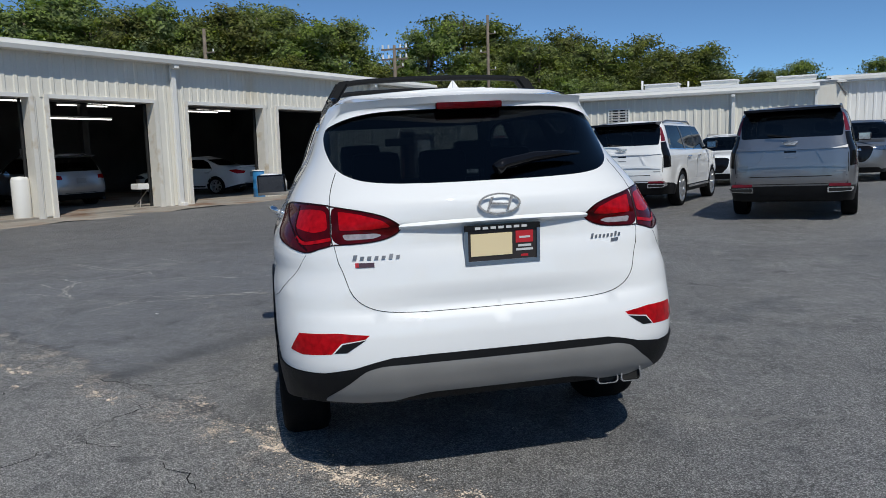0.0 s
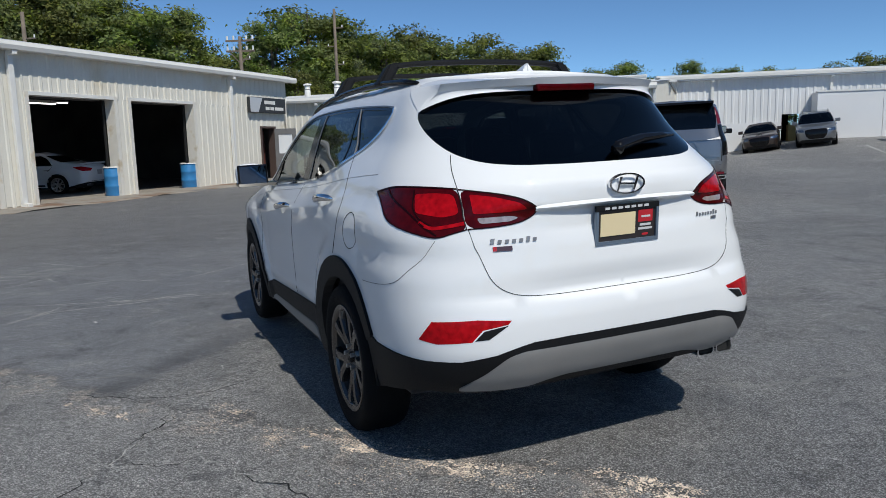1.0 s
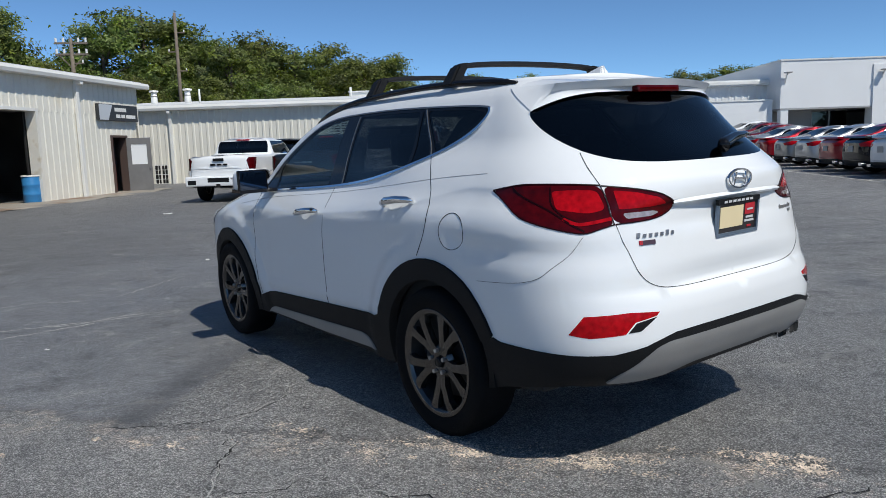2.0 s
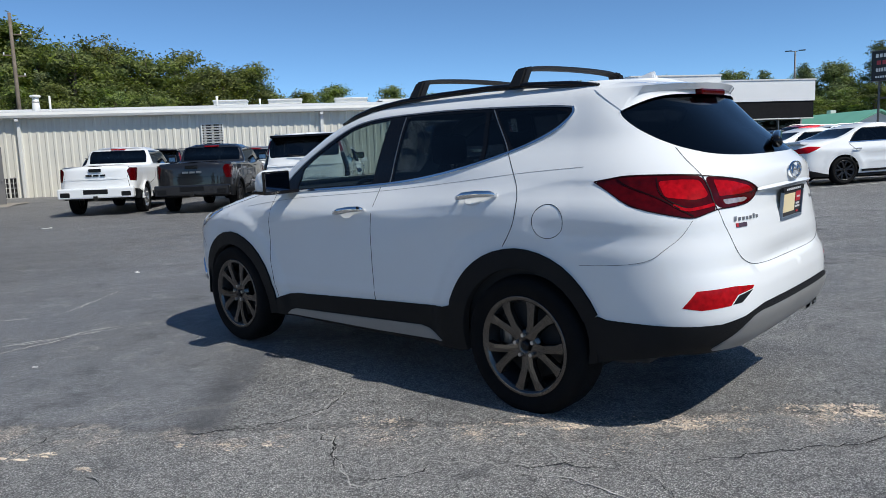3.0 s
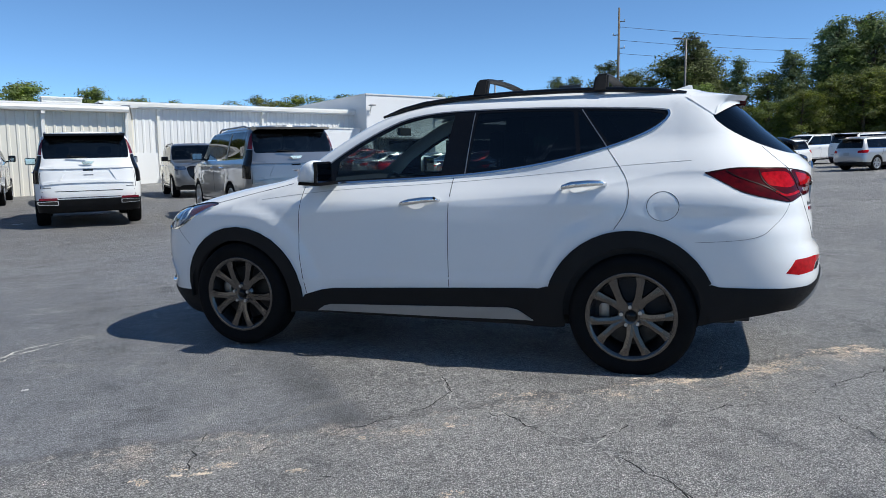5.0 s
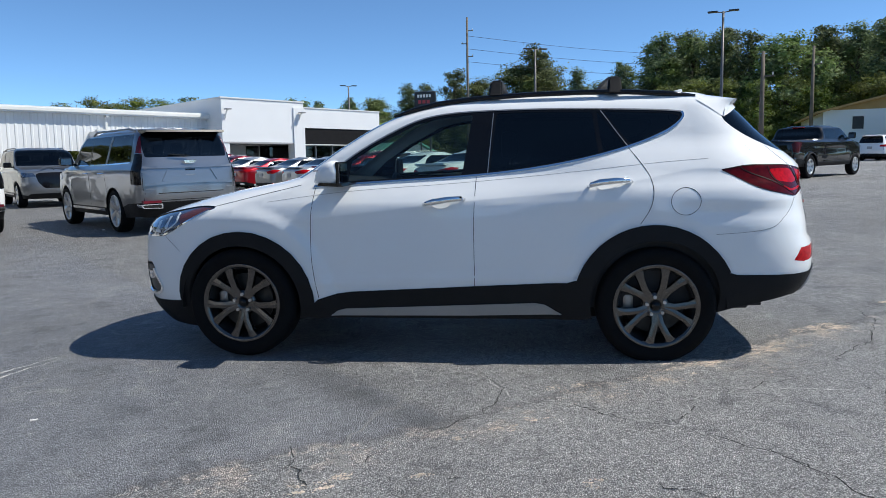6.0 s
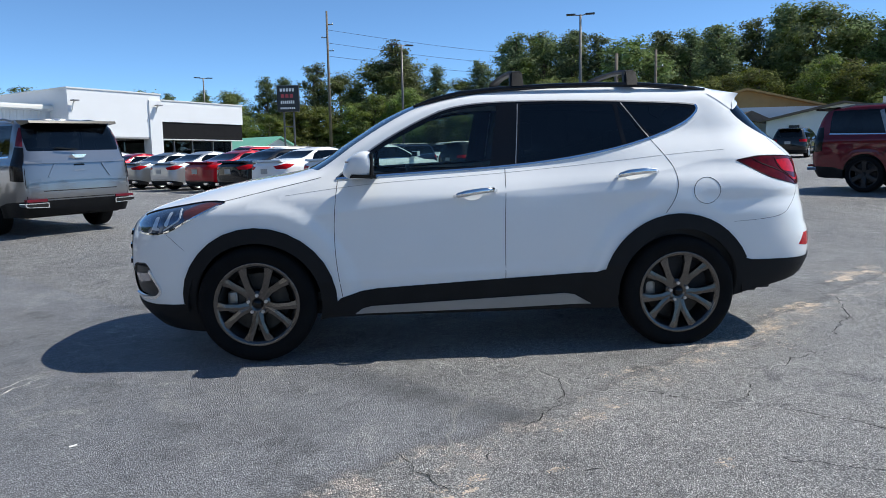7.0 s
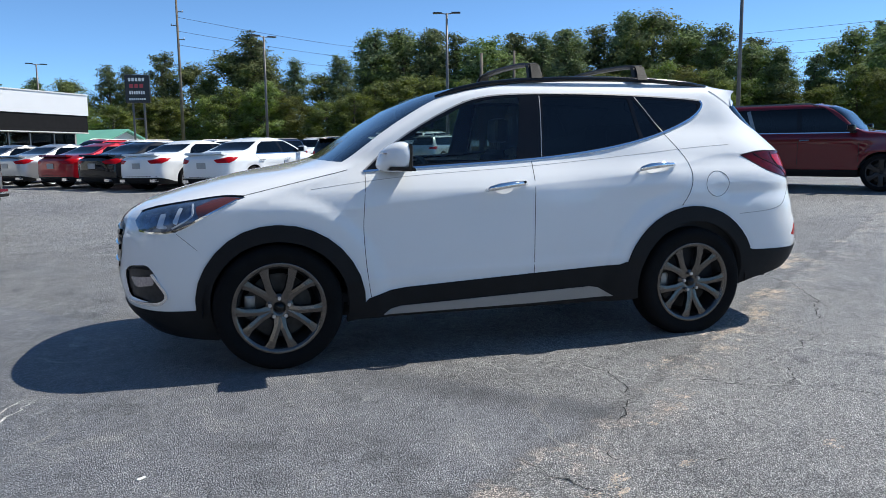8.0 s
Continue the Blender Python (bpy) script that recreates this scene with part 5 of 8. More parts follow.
PALE_FAR = ([(-6.8, 5.2), (-6.27, 5.39), (-5.84, 5.56), (-4.85, 6.06)], [(-7.91, 4.98), (-7.18, 5.07), (-7.54, 5.47), (-7.82, 5.76), (-8.19, 5.84), (-8.64, 5.78)], [(-6.17, 4.61), (-6.14, 4.84), (-6.17, 5.21), (-6.24, 5.34)], [(-9.41, 6.79), (-8.65, 6.6), (-7.96, 6.44), (-7.74, 6.74)], [(-8.6, 7.6), (-7.7, 7.4), (-7.0, 7.7)], [(-7.0, 6.2), (-6.6, 6.6), (-5.9, 6.66)], [(-5.95, 5.5), (-5.57, 5.64), (-5.34, 5.93), (-4.86, 6.09)], [(-6.21, 4.59), (-6.10, 5.09), (-5.83, 5.30), (-5.33, 5.81)], [(-7.43, 5.19), (-6.91, 5.02), (-7.54, 5.37), (-7.76, 5.74), (-7.56, 6.13), (-7.53, 6.61), (-6.98, 6.23)], [(-9.47, 6.84), (-8.21, 6.61), (-7.29, 6.92)], [(-5.95, 6.66), (-5.81, 6.89), (-5.68, 7.58), (-5.56, 8.01)], [(-8.9, 5.3), (-8.1, 5.5), (-7.5, 5.3)])
for i, line in enumerate(DARK_EAST + DARK_WEST):
    crack(line, 0.010, i)
for i, line in enumerate(PALE_NEAR):
    crack(line, 0.010, 40 + i, PALE)
for i, line in enumerate(PALE_FAR):
    crack(line, 0.026, 60 + i, PALE)


def loose_gravel():
    """Pale sandy chips worn out of the asphalt, in ragged patches along the seam."""
    rnd = random.Random(3)
    vs, fs = [], []
    for x, y, spread, count in ((-2.44, 2.79, 0.11, 300), (-2.20, 2.66, 0.12, 360), (-2.72, 2.76, 0.11, 170), (-1.93, 2.58, 0.11, 240), (-1.74, 2.50, 0.10, 420), (-1.5, 2.5, 0.12, 120), (-0.94, 2.41, 0.16, 700), (0.35, 2.27, 0.17, 1300), (0.80, 2.12, 0.18, 1100), (1.2, 2.02, 0.15, 300), (-3.16, 3.04, 0.08, 120), (-1.06, 2.36, 0.08, 160), (-3.93, 2.93, 0.05, 70), (-3.69, 2.90, 0.04, 70), (-4.14, 3.0, 0.03, 45),
                                (-4.93, 3.07, 0.05, 150), (-4.77, 3.07, 0.04, 70), (-5.09, 3.08, 0.04, 60), (-4.54, 2.83, 0.03, 50), (-4.11, 2.26, 0.04, 60), (-3.1, 2.85, 0.15, 110), (-2.1, 2.45, 0.25, 120)):
        heaps = [(rnd.gauss(0, 0.8), rnd.gauss(0, 0.45), rnd.uniform(0.12, 0.5)) for _ in range(7)]
        for _ in range(int(count * 0.9)):
            u, v, wide = heaps[rnd.randrange(7)]
            a, b = u + rnd.gauss(0, wide), v + rnd.gauss(0, wide * 0.6)
            px, py = x + spread * (a - 0.12 * b), y + spread * (b - 0.25 * a)
            s, t = rnd.uniform(0.0025, 0.0085), rnd.uniform(0, math.pi)
            c, d = s * math.cos(t), s * math.sin(t)
            k, z = len(vs), rise(px, py) + 0.003
            vs += [(px + c, py + d, z), (px - d * 0.6, py + c * 0.6, z), (px - c, py - d, z), (px + d * 0.6, py - c * 0.6, z), (px, py, z + 0.4 * s)]
            fs += [(k, k + 1, k + 4), (k + 1, k + 2, k + 4), (k + 2, k + 3, k + 4), (k + 3, k, k + 4)]
    ob = mesh_ob("loose_gravel", vs, fs, mat("sandy_gravel", (0.66, 0.555, 0.45), 0.9, vary=0.35, scale=30), None, "", False)
    tagged(ob, "pale sandy gravel worn loose along the asphalt seam", "gravel", kind="stuff")


loose_gravel()

SCRAP = mat("white_paper", (0.75, 0.74, 0.72), 0.8, vary=0.06, scale=20)
for i, (x, y, long, wide) in enumerate(((-4.76, 18.16, 0.22, 0.06), (-1.06, 15.6, 0.22, 0.05), (-5.72, 9.23, 0.075, 0.045), (-5.42, 4.80, 0.035, 0.018), (-9.33, 16.9, 0.2, 0.1))):
    z = rise(x, y)
    vs = [(a * long / 2, b * wide / 2, 0.004 + 0.012 * abs(a) * wide / 0.08) for a in (-1, -0.3, 0.4, 1) for b in (-1, 1)] + [(a * long / 2, b * wide / 2, 0.002) for a in (-1, -0.3, 0.4, 1) for b in (-1, 1)]
    fs = [(2 * k, 2 * k + 2, 2 * k + 3, 2 * k + 1) for k in range(3)] + [(8 + 2 * k, 9 + 2 * k, 11 + 2 * k, 10 + 2 * k) for k in range(3)] + [(0, 1, 9, 8), (6, 14, 15, 7)] + [(2 * k, 8 + 2 * k, 10 + 2 * k, 2 * k + 2) for k in range(3)] + [(2 * k + 1, 2 * k + 3, 11 + 2 * k, 9 + 2 * k) for k in range(3)]
    scrap = mesh_ob("paper_scrap", vs, fs, SCRAP, None, "", False)
    scrap.matrix_world = pose(x, y, z, 0, 0, 25 + 47 * i)
    tagged(scrap, "small white scrap of paper lying on the asphalt", "litter", "paper scraps")

# ---- buildings ----
SIDING = mat("off_white_metal_siding", (0.73, 0.70, 0.615), 0.45, 0.0, vary=0.05, scale=0.7, grain=0.03, grain_scale=30, tint=(0.64, 0.58, 0.46), tint_at=0.66)
SIDING_WHITE = mat("white_metal_siding", (0.74, 0.745, 0.74), 0.45, 0.0, vary=0.04, scale=0.7, grain=0.03, grain_scale=30)
TRIM = mat("white_metal_trim", (0.74, 0.73, 0.69), 0.4, vary=0.05, scale=1.5)
RUST = mat("stained_jamb", (0.70, 0.67, 0.60), 0.5, vary=0.06, scale=2.5, tint=(0.52, 0.44, 0.32), tint_at=0.62)
ROOF = mat("pale_metal_roof", (0.72, 0.72, 0.70), 0.5, vary=0.08, scale=0.5)
CONCRETE = mat("stained_concrete", (0.30, 0.27, 0.23), 0.85, vary=0.25, scale=0.8, grain=0.2, grain_scale=60, bump=0.3, tint=(0.16, 0.10, 0.065), tint_at=0.56)
# Bay walls, ceiling and shutters: the room's shade is put into this colour.
SHOP_DARK = mat("shaded_shop_lining", (0.10, 0.10, 0.10), 0.85, vary=0.3, scale=0.6)
STUCCO = mat("smooth_white_panel", (0.76, 0.765, 0.765), 0.5, vary=0.03, scale=0.4, grain=0.02, grain_scale=20)
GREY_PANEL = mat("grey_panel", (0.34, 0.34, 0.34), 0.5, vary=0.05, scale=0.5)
DARK_PANEL = mat("black_fascia", (0.008, 0.008, 0.009), 0.75, vary=0.2, spec=0.2)
SHOP_GLASS = glass("shop_glass", (0.30, 0.33, 0.33))
TUBE = bpy.data.materials.new("lamp_tube")
TUBE.use_nodes = True
TUBE.node_tree.nodes["Principled BSDF"].inputs["Emission Color"].default_value = (1, 0.97, 0.9, 1)
TUBE.node_tree.nodes["Principled BSDF"].inputs["Emission Strength"].default_value = 2.2
DARK_METAL = mat("dark_metal", (0.05, 0.05, 0.05), 0.5, 0.6, vary=0.1)


def structure(name, label, category):
    return thing(name, Matrix.Identity(4), label, category, kind="structure")


def ribbed(name, parent, along, z0, z1, material, pitch=0.305, deep=0.035, m=None, thick=0.12):
    """A ribbed metal wall panel from along[0] to along[1] on the local y axis, facing +x, with a flat back."""
    y, y1 = along
    prof = [(0.0, y)]
    while y < y1 - 0.02:
        for o, d in ((0.16 * pitch, 0.0), (0.26 * pitch, deep), (0.50 * pitch, deep), (0.60 * pitch, 0.0)):
            if y + o < y1:
                prof.append((d, y + o))
        y += pitch
    prof.append((0.0, y1))
    vs, fs = [], []
    for z in (z0, z1):
        vs += [(d, q, z) for d, q in prof]
        vs += [(-thick, prof[0][1], z), (-thick, y1, z)]
    n = len(prof)
    w = n + 2
    for i in range(n - 1):
        fs.append((i, i + 1, w + i + 1, w + i))
    fs += [(n + 1, n, w + n, w + n + 1), (n, 0, w, w + n), (n - 1, n + 1, w + n + 1, w + n - 1)]
    vs = [(m @ Vector(v)) for v in vs] if m else vs
    return mesh_ob(name, vs, fs, material, parent, "", False)


def slab(name, parent, lo, hi, material, m=None, bevel=0.0, label=""):
    return part(name, box(lo, hi, bevel, m), material, parent, label)


def downspout(parent, m, y, z0, z1, material):
    """A square rain pipe with an offset under the gutter and a kicked-out foot."""
    bm = box((0.03, y - 0.08, z0 + 0.14), (0.15, y + 0.08, z1 - 0.12), 0.015, m)
    box_into(bm, (0.03, y - 0.08, z0 + 0.03), (0.32, y + 0.08, z0 + 0.15), 0.015, m)
    box_into(bm, (0.05, y - 0.08, z1 - 0.14), (0.34, y + 0.08, z1 - 0.01), 0.015, m)
    part("downspout", bm, material, parent)


# the garage: local y runs along the front, local x towards the lot
GAR = Matrix.Translation((-17.9, 11.7, 0)) @ Matrix.Rotation(-math.atan2(0.14219, 0.98984), 4, "Z")


def garage():
    w = structure("wall_west", "off-white ribbed metal front of a service garage with open bays", "garage wall")
    g = GAR
    top, door = 4.25, 3.10
    siding = functools.partial(ribbed, deep=0.02)
    bays = [(-10.3, -7.2), (-6.5, -3.4), (-2.55, 0.55), (1.04, 4.14), (5.30, 8.34), (9.02, 12.0)]
    siding("siding_panel", w, (-16, 18.0), door, top, SIDING, m=g)
    edges = [-16] + [e for b in bays for e in b]
    for a, b in zip(edges[0::2], edges[1::2]):
        siding("siding_panel", w, (a, b), -0.3, door, SIDING, m=g)
    siding("siding_panel", w, (12.0, 16.05), -0.3, door, SIDING, m=g)
    siding("siding_panel", w, (16.05, 16.97), 2.29, door, SIDING, m=g)
    siding("siding_panel", w, (16.97, 18.0), -0.3, door, SIDING, m=g)
    # jambs and heads of the bays
    for a, b in bays:
        slab("door_head", w, (-0.35, a, door - 0.015), (0.045, b, door + 0.09), TRIM, g)
        for y0, y1 in ((a - 0.11, a + 0.012), (b - 0.012, b + 0.11)):
            slab("door_jamb", w, (-0.35, y0, -0.25), (0.045, y1, door + 0.09), RUST, g)
        # Shutter coloured as dark as the shaded bay behind it.
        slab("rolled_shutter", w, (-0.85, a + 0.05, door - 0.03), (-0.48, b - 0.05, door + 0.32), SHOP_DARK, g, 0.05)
        for y in (a + 0.04, b - 0.04):
            slab("shutter_rail", w, (-0.45, y - 0.03, 0), (-0.39, y + 0.03, door), DARK_METAL, g)
    # eave, soffit and roof
    slab("soffit", w, (0.0, -16, top - 0.01), (0.26, 18.15, top + 0.03), TRIM, g)
    gutter = prism([(0.24, top - 0.03), (0.37, top - 0.01), (0.40, top + 0.10), (0.36, top + 0.20), (0.24, top + 0.22)], "y", -16, 18.35)
    bmesh.ops.transform(gutter, matrix=g, verts=gutter.verts)
    part("gutter", gutter, TRIM, w)
    roof = prism([(0.15, top + 0.2), (0.15, top + 0.26), (-9, top + 0.9), (-18, top + 0.26), (-18, top + 0.2), (-9, top + 0.82)], "y", -16.1, 18.2)
    bmesh.ops.transform(roof, matrix=g, verts=roof.verts)
    part("roof", roof, ROOF, w)
    for y in (4.8, 14.1, -4.6):
        downspout(w, g, y, -0.05, top, TRIM)
    # north end and room
    siding("siding_panel", w, (0, 18), -0.3, top + 0.2, SIDING, m=g @ Matrix.Translation((0, 17.9, 0)) @ Matrix.Rotation(math.pi / 2, 4, "Z"))
    gable = prism([(-18, top), (0, top), (-9, top + 0.8)], "y", 17.85, 17.98)
    bmesh.ops.transform(gable, matrix=g, verts=gable.verts)
    part("gable", gable, SIDING, w)
    room = structure("room", "dim inside of the service garage with a concrete floor", "garage room")
    slab("floor_slab", room, (-13, -16, -0.3), (0.0, 17.8, 0.0), CONCRETE, g @ Matrix.Rotation(radians(0.35), 4, "X"))
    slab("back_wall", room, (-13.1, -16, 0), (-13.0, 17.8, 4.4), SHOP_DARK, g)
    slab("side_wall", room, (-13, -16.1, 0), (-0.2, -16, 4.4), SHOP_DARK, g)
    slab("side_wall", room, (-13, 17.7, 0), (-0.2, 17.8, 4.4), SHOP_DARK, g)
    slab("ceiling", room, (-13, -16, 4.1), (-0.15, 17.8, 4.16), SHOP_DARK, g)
    ap = bmesh.new()
    rows = []
    for i in range(30):
        y = -16 + 34.2 * i / 29
        ring = []
        for x in (-0.3, 1.25 + 0.12 * math.sin(i * 1.7), 1.4 + 0.12 * math.sin(i * 1.7)):
            q = g @ Vector((x, y, 0))
            ring.append(ap.verts.new((q.x, q.y, rise(q.x, q.y) + (0.03 if x < 1.35 else -0.02))))
        rows.append(ring)
    for a, b in zip(rows, rows[1:]):
        for k in range(2):
            ap.faces.new((a[k], a[k + 1], b[k + 1], b[k]))
    bmesh.ops.recalc_face_normals(ap, faces=ap.faces)
    apron = part("pavement", ap, CONCRETE, None)
    tagged(apron, "rust-stained concrete apron along the garage bays", "apron", kind="structure")
    # lamps under the ceiling
    for y0, y1, x, z in ((1.2, 3.4, -4.5, 3.35), (2.6, 4.6, -3.0, 2.75), (4.2, 6.0, -5.5, 3.35), (5.6, 7.4, -6.0, 3.45), (8.2, 9.8, -4.2, 3.2), (-1.6, 0.4, -4.2, 2.9), (10.2, 11.9, -6.0, 3.4)):
        lamp = thing("strip_light", g @ Matrix.Translation((x, 0, z)), "white fluorescent strip light hung under the garage ceiling", "strip light", "garage strip lights")
        part("tube", box((-0.02, y0, -0.02), (0.02, y1, 0.02), 0.008), TUBE, lamp, "glowing white tube")
        part("housing", box((-0.06, y0, 0.02), (0.06, y1, 0.07)), TRIM, lamp)
        for y in (y0 + 0.2, y1 - 0.2):
            part("hanger", tube([(0, y, 0.07), (0, y, 4.1 - z)], 0.006, 5), DARK_METAL, lamp)
    # the open personnel door
    d = thing("door_1", g @ Matrix.Translation((0.02, 16.97, 0.06)) @ Matrix.Rotation(radians(-62), 4, "Z"), "open grey metal door with a square window, hinged on the garage wall", "door", kind="structure")
    leaf = bmesh.new()
    for lo, hi in (((-0.022, 0, 0), (0.022, 0.90, 1.15)), ((-0.022, 0, 1.95), (0.022, 0.90, 2.2)), ((-0.022, 0, 1.15), (0.022, 0.16, 1.95)), ((-0.022, 0.74, 1.15), (0.022, 0.90, 1.95))):
        box_into(leaf, lo, hi)
    part("leaf", leaf, mat("grey_door_paint", (0.16, 0.155, 0.15), 0.5, vary=0.1, scale=3), d)
    part("pane", box((-0.006, 0.16, 1.15), (0.006, 0.74, 1.95)), SIDING_WHITE, d, "pale covered pane")
    part("door_knob", tube([(0.02, 0.83, 1.0), (0.09, 0.83, 1.0)], 0.025, 8), STEEL, d)
    for lo, hi in (((-0.3, 15.98, 0), (0.05, 16.06, 2.36)), ((-0.3, 16.96, 0), (0.05, 17.04, 2.36)), ((-0.3, 16.06, 2.28), (0.05, 16.96, 2.36))):
        slab("door_frame", w, lo, hi, mat("brown_door_frame", (0.09, 0.06, 0.05), 0.6), g)
    slab("inner_door", w, (-0.6, 16.6, 0), (-0.55, 17.0, 2.2), mat("red_brown_door", (0.12, 0.04, 0.03), 0.6), g)
    # sign over the door
    s = thing("wall_sign", g @ Matrix.Translation((0.05, 15.15, 2.9)), "dark wall sign with a silver corner and plain bars", "sign")
    part("sign_box", box((0, 0, 0), (0.14, 2.5, 0.62), 0.015), mat("charcoal_sign", (0.03, 0.032, 0.034), 0.4, vary=0.1), s)
    part("sign_corner", prism([(0.02, 0.02), (0.55, 0.02), (0.85, 0.60), (0.02, 0.60)], "x", 0.14, 0.146), mat("silver_sign", (0.62, 0.63, 0.64), 0.35, 0.3), s)
    for y, wide, z, h in ((0.98, 0.75, 0.36, 0.14), (1.05, 0.26, 0.12, 0.13), (1.38, 0.24, 0.12, 0.13), (1.70, 0.62, 0.12, 0.13)):
        part("lettering_bar", box((0.14, y, z), (0.15, y + wide, z + h)), TRIM, s)
    # barrels, a cabinet, a lift
    blue = mat("blue_plastic", (0.035, 0.20, 0.44), 0.4, vary=0.1, scale=5)
    for y in (8.42, 11.95):
        bar = thing("barrel", g @ Matrix.Translation((-0.35, y, 0.02)), "blue plastic barrel standing at a garage bay", "barrel", "blue barrels")
        bm = lathe([(0.0, 0.0), (0.27, 0.0), (0.29, 0.05), (0.285, 0.3), (0.30, 0.33), (0.285, 0.36), (0.285, 0.62), (0.30, 0.65), (0.285, 0.68), (0.29, 0.9), (0.27, 0.94), (0.25, 0.95)], 24)
        bmesh.ops.rotate(bm, matrix=Matrix.Rotation(math.pi / 2, 3, "X"), verts=bm.verts)
        part("drum", bm, blue, bar, smooth=True)
        part("liner", lathe_up([(0.24, 0.9), (0.30, 0.97), (0.31, 0.93)], 20), TRIM, bar, "pale bin liner")
    tank = thing("water_tank", g @ Matrix.Translation((-0.4, 0.33, -0.07)), "white cylindrical tank standing beside a garage bay", "tank")
    bm = lathe_up([(0.0, 0.0), (0.21, 0.0), (0.22, 0.05), (0.22, 1.05), (0.18, 1.13), (0.0, 1.15)], 24)
    part("body", bm, TRIM, tank, smooth=True)
    tool = thing("tool_stand", g @ Matrix.Translation((-0.55, 3.85, 0.0)), "white tool tray on folding legs beside a bay", "tool stand")
    part("tray", box((-0.2, -0.18, 0.55), (0.2, 0.18, 0.72), 0.02), TRIM, tool)
    for sx in (1, -1):
        part("leg", tube([(-0.18 * sx, -0.15, 0), (0.18 * sx, 0.15, 0.55)], 0.014, 6), STEEL, tool)
    shelf = thing("shop_cabinet", g @ Matrix.Translation((-6.5, 3.9, 0)), "tall pale workshop cabinet inside the garage", "cabinet")
    part("body", box((-0.3, -0.45, 0), (0.3, 0.45, 1.9), 0.02), mat("pale_cabinet", (0.5, 0.5, 0.5), 0.5, vary=0.1), shelf)
    part("door", box((0.302, -0.42, 0.1), (0.322, 0.42, 1.85), 0.008), mat("pale_cabinet_door", (0.45, 0.46, 0.47), 0.45, vary=0.1), shelf)
    part("panel", box((0.324, -0.2, 1.1), (0.334, 0.2, 1.6)), DARK_METAL, shelf)
    for y in (6.4, -1.5):
        for k in (-1.5, 1.5):
            lift = thing("lift_post", g @ Matrix.Translation((-5.2, y + k, 0)), "grey steel post of a vehicle lift", "lift post", "lift posts")
            part("post", box((-0.12, -0.12, 0), (0.12, 0.12, 3.4), 0.02), DARK_METAL, lift)
            part("arm", box((-0.9, -0.05, 0.12), (0.9, 0.05, 0.22), 0.01), DARK_METAL, lift)
    return w


def lathe_up(profile, steps):
    bm = lathe(profile, steps)
    for v in bm.verts:
        v.co = (v.co.x, v.co.z, v.co.y)
    bmesh.ops.recalc_face_normals(bm, faces=bm.faces)
    return bm


garage()


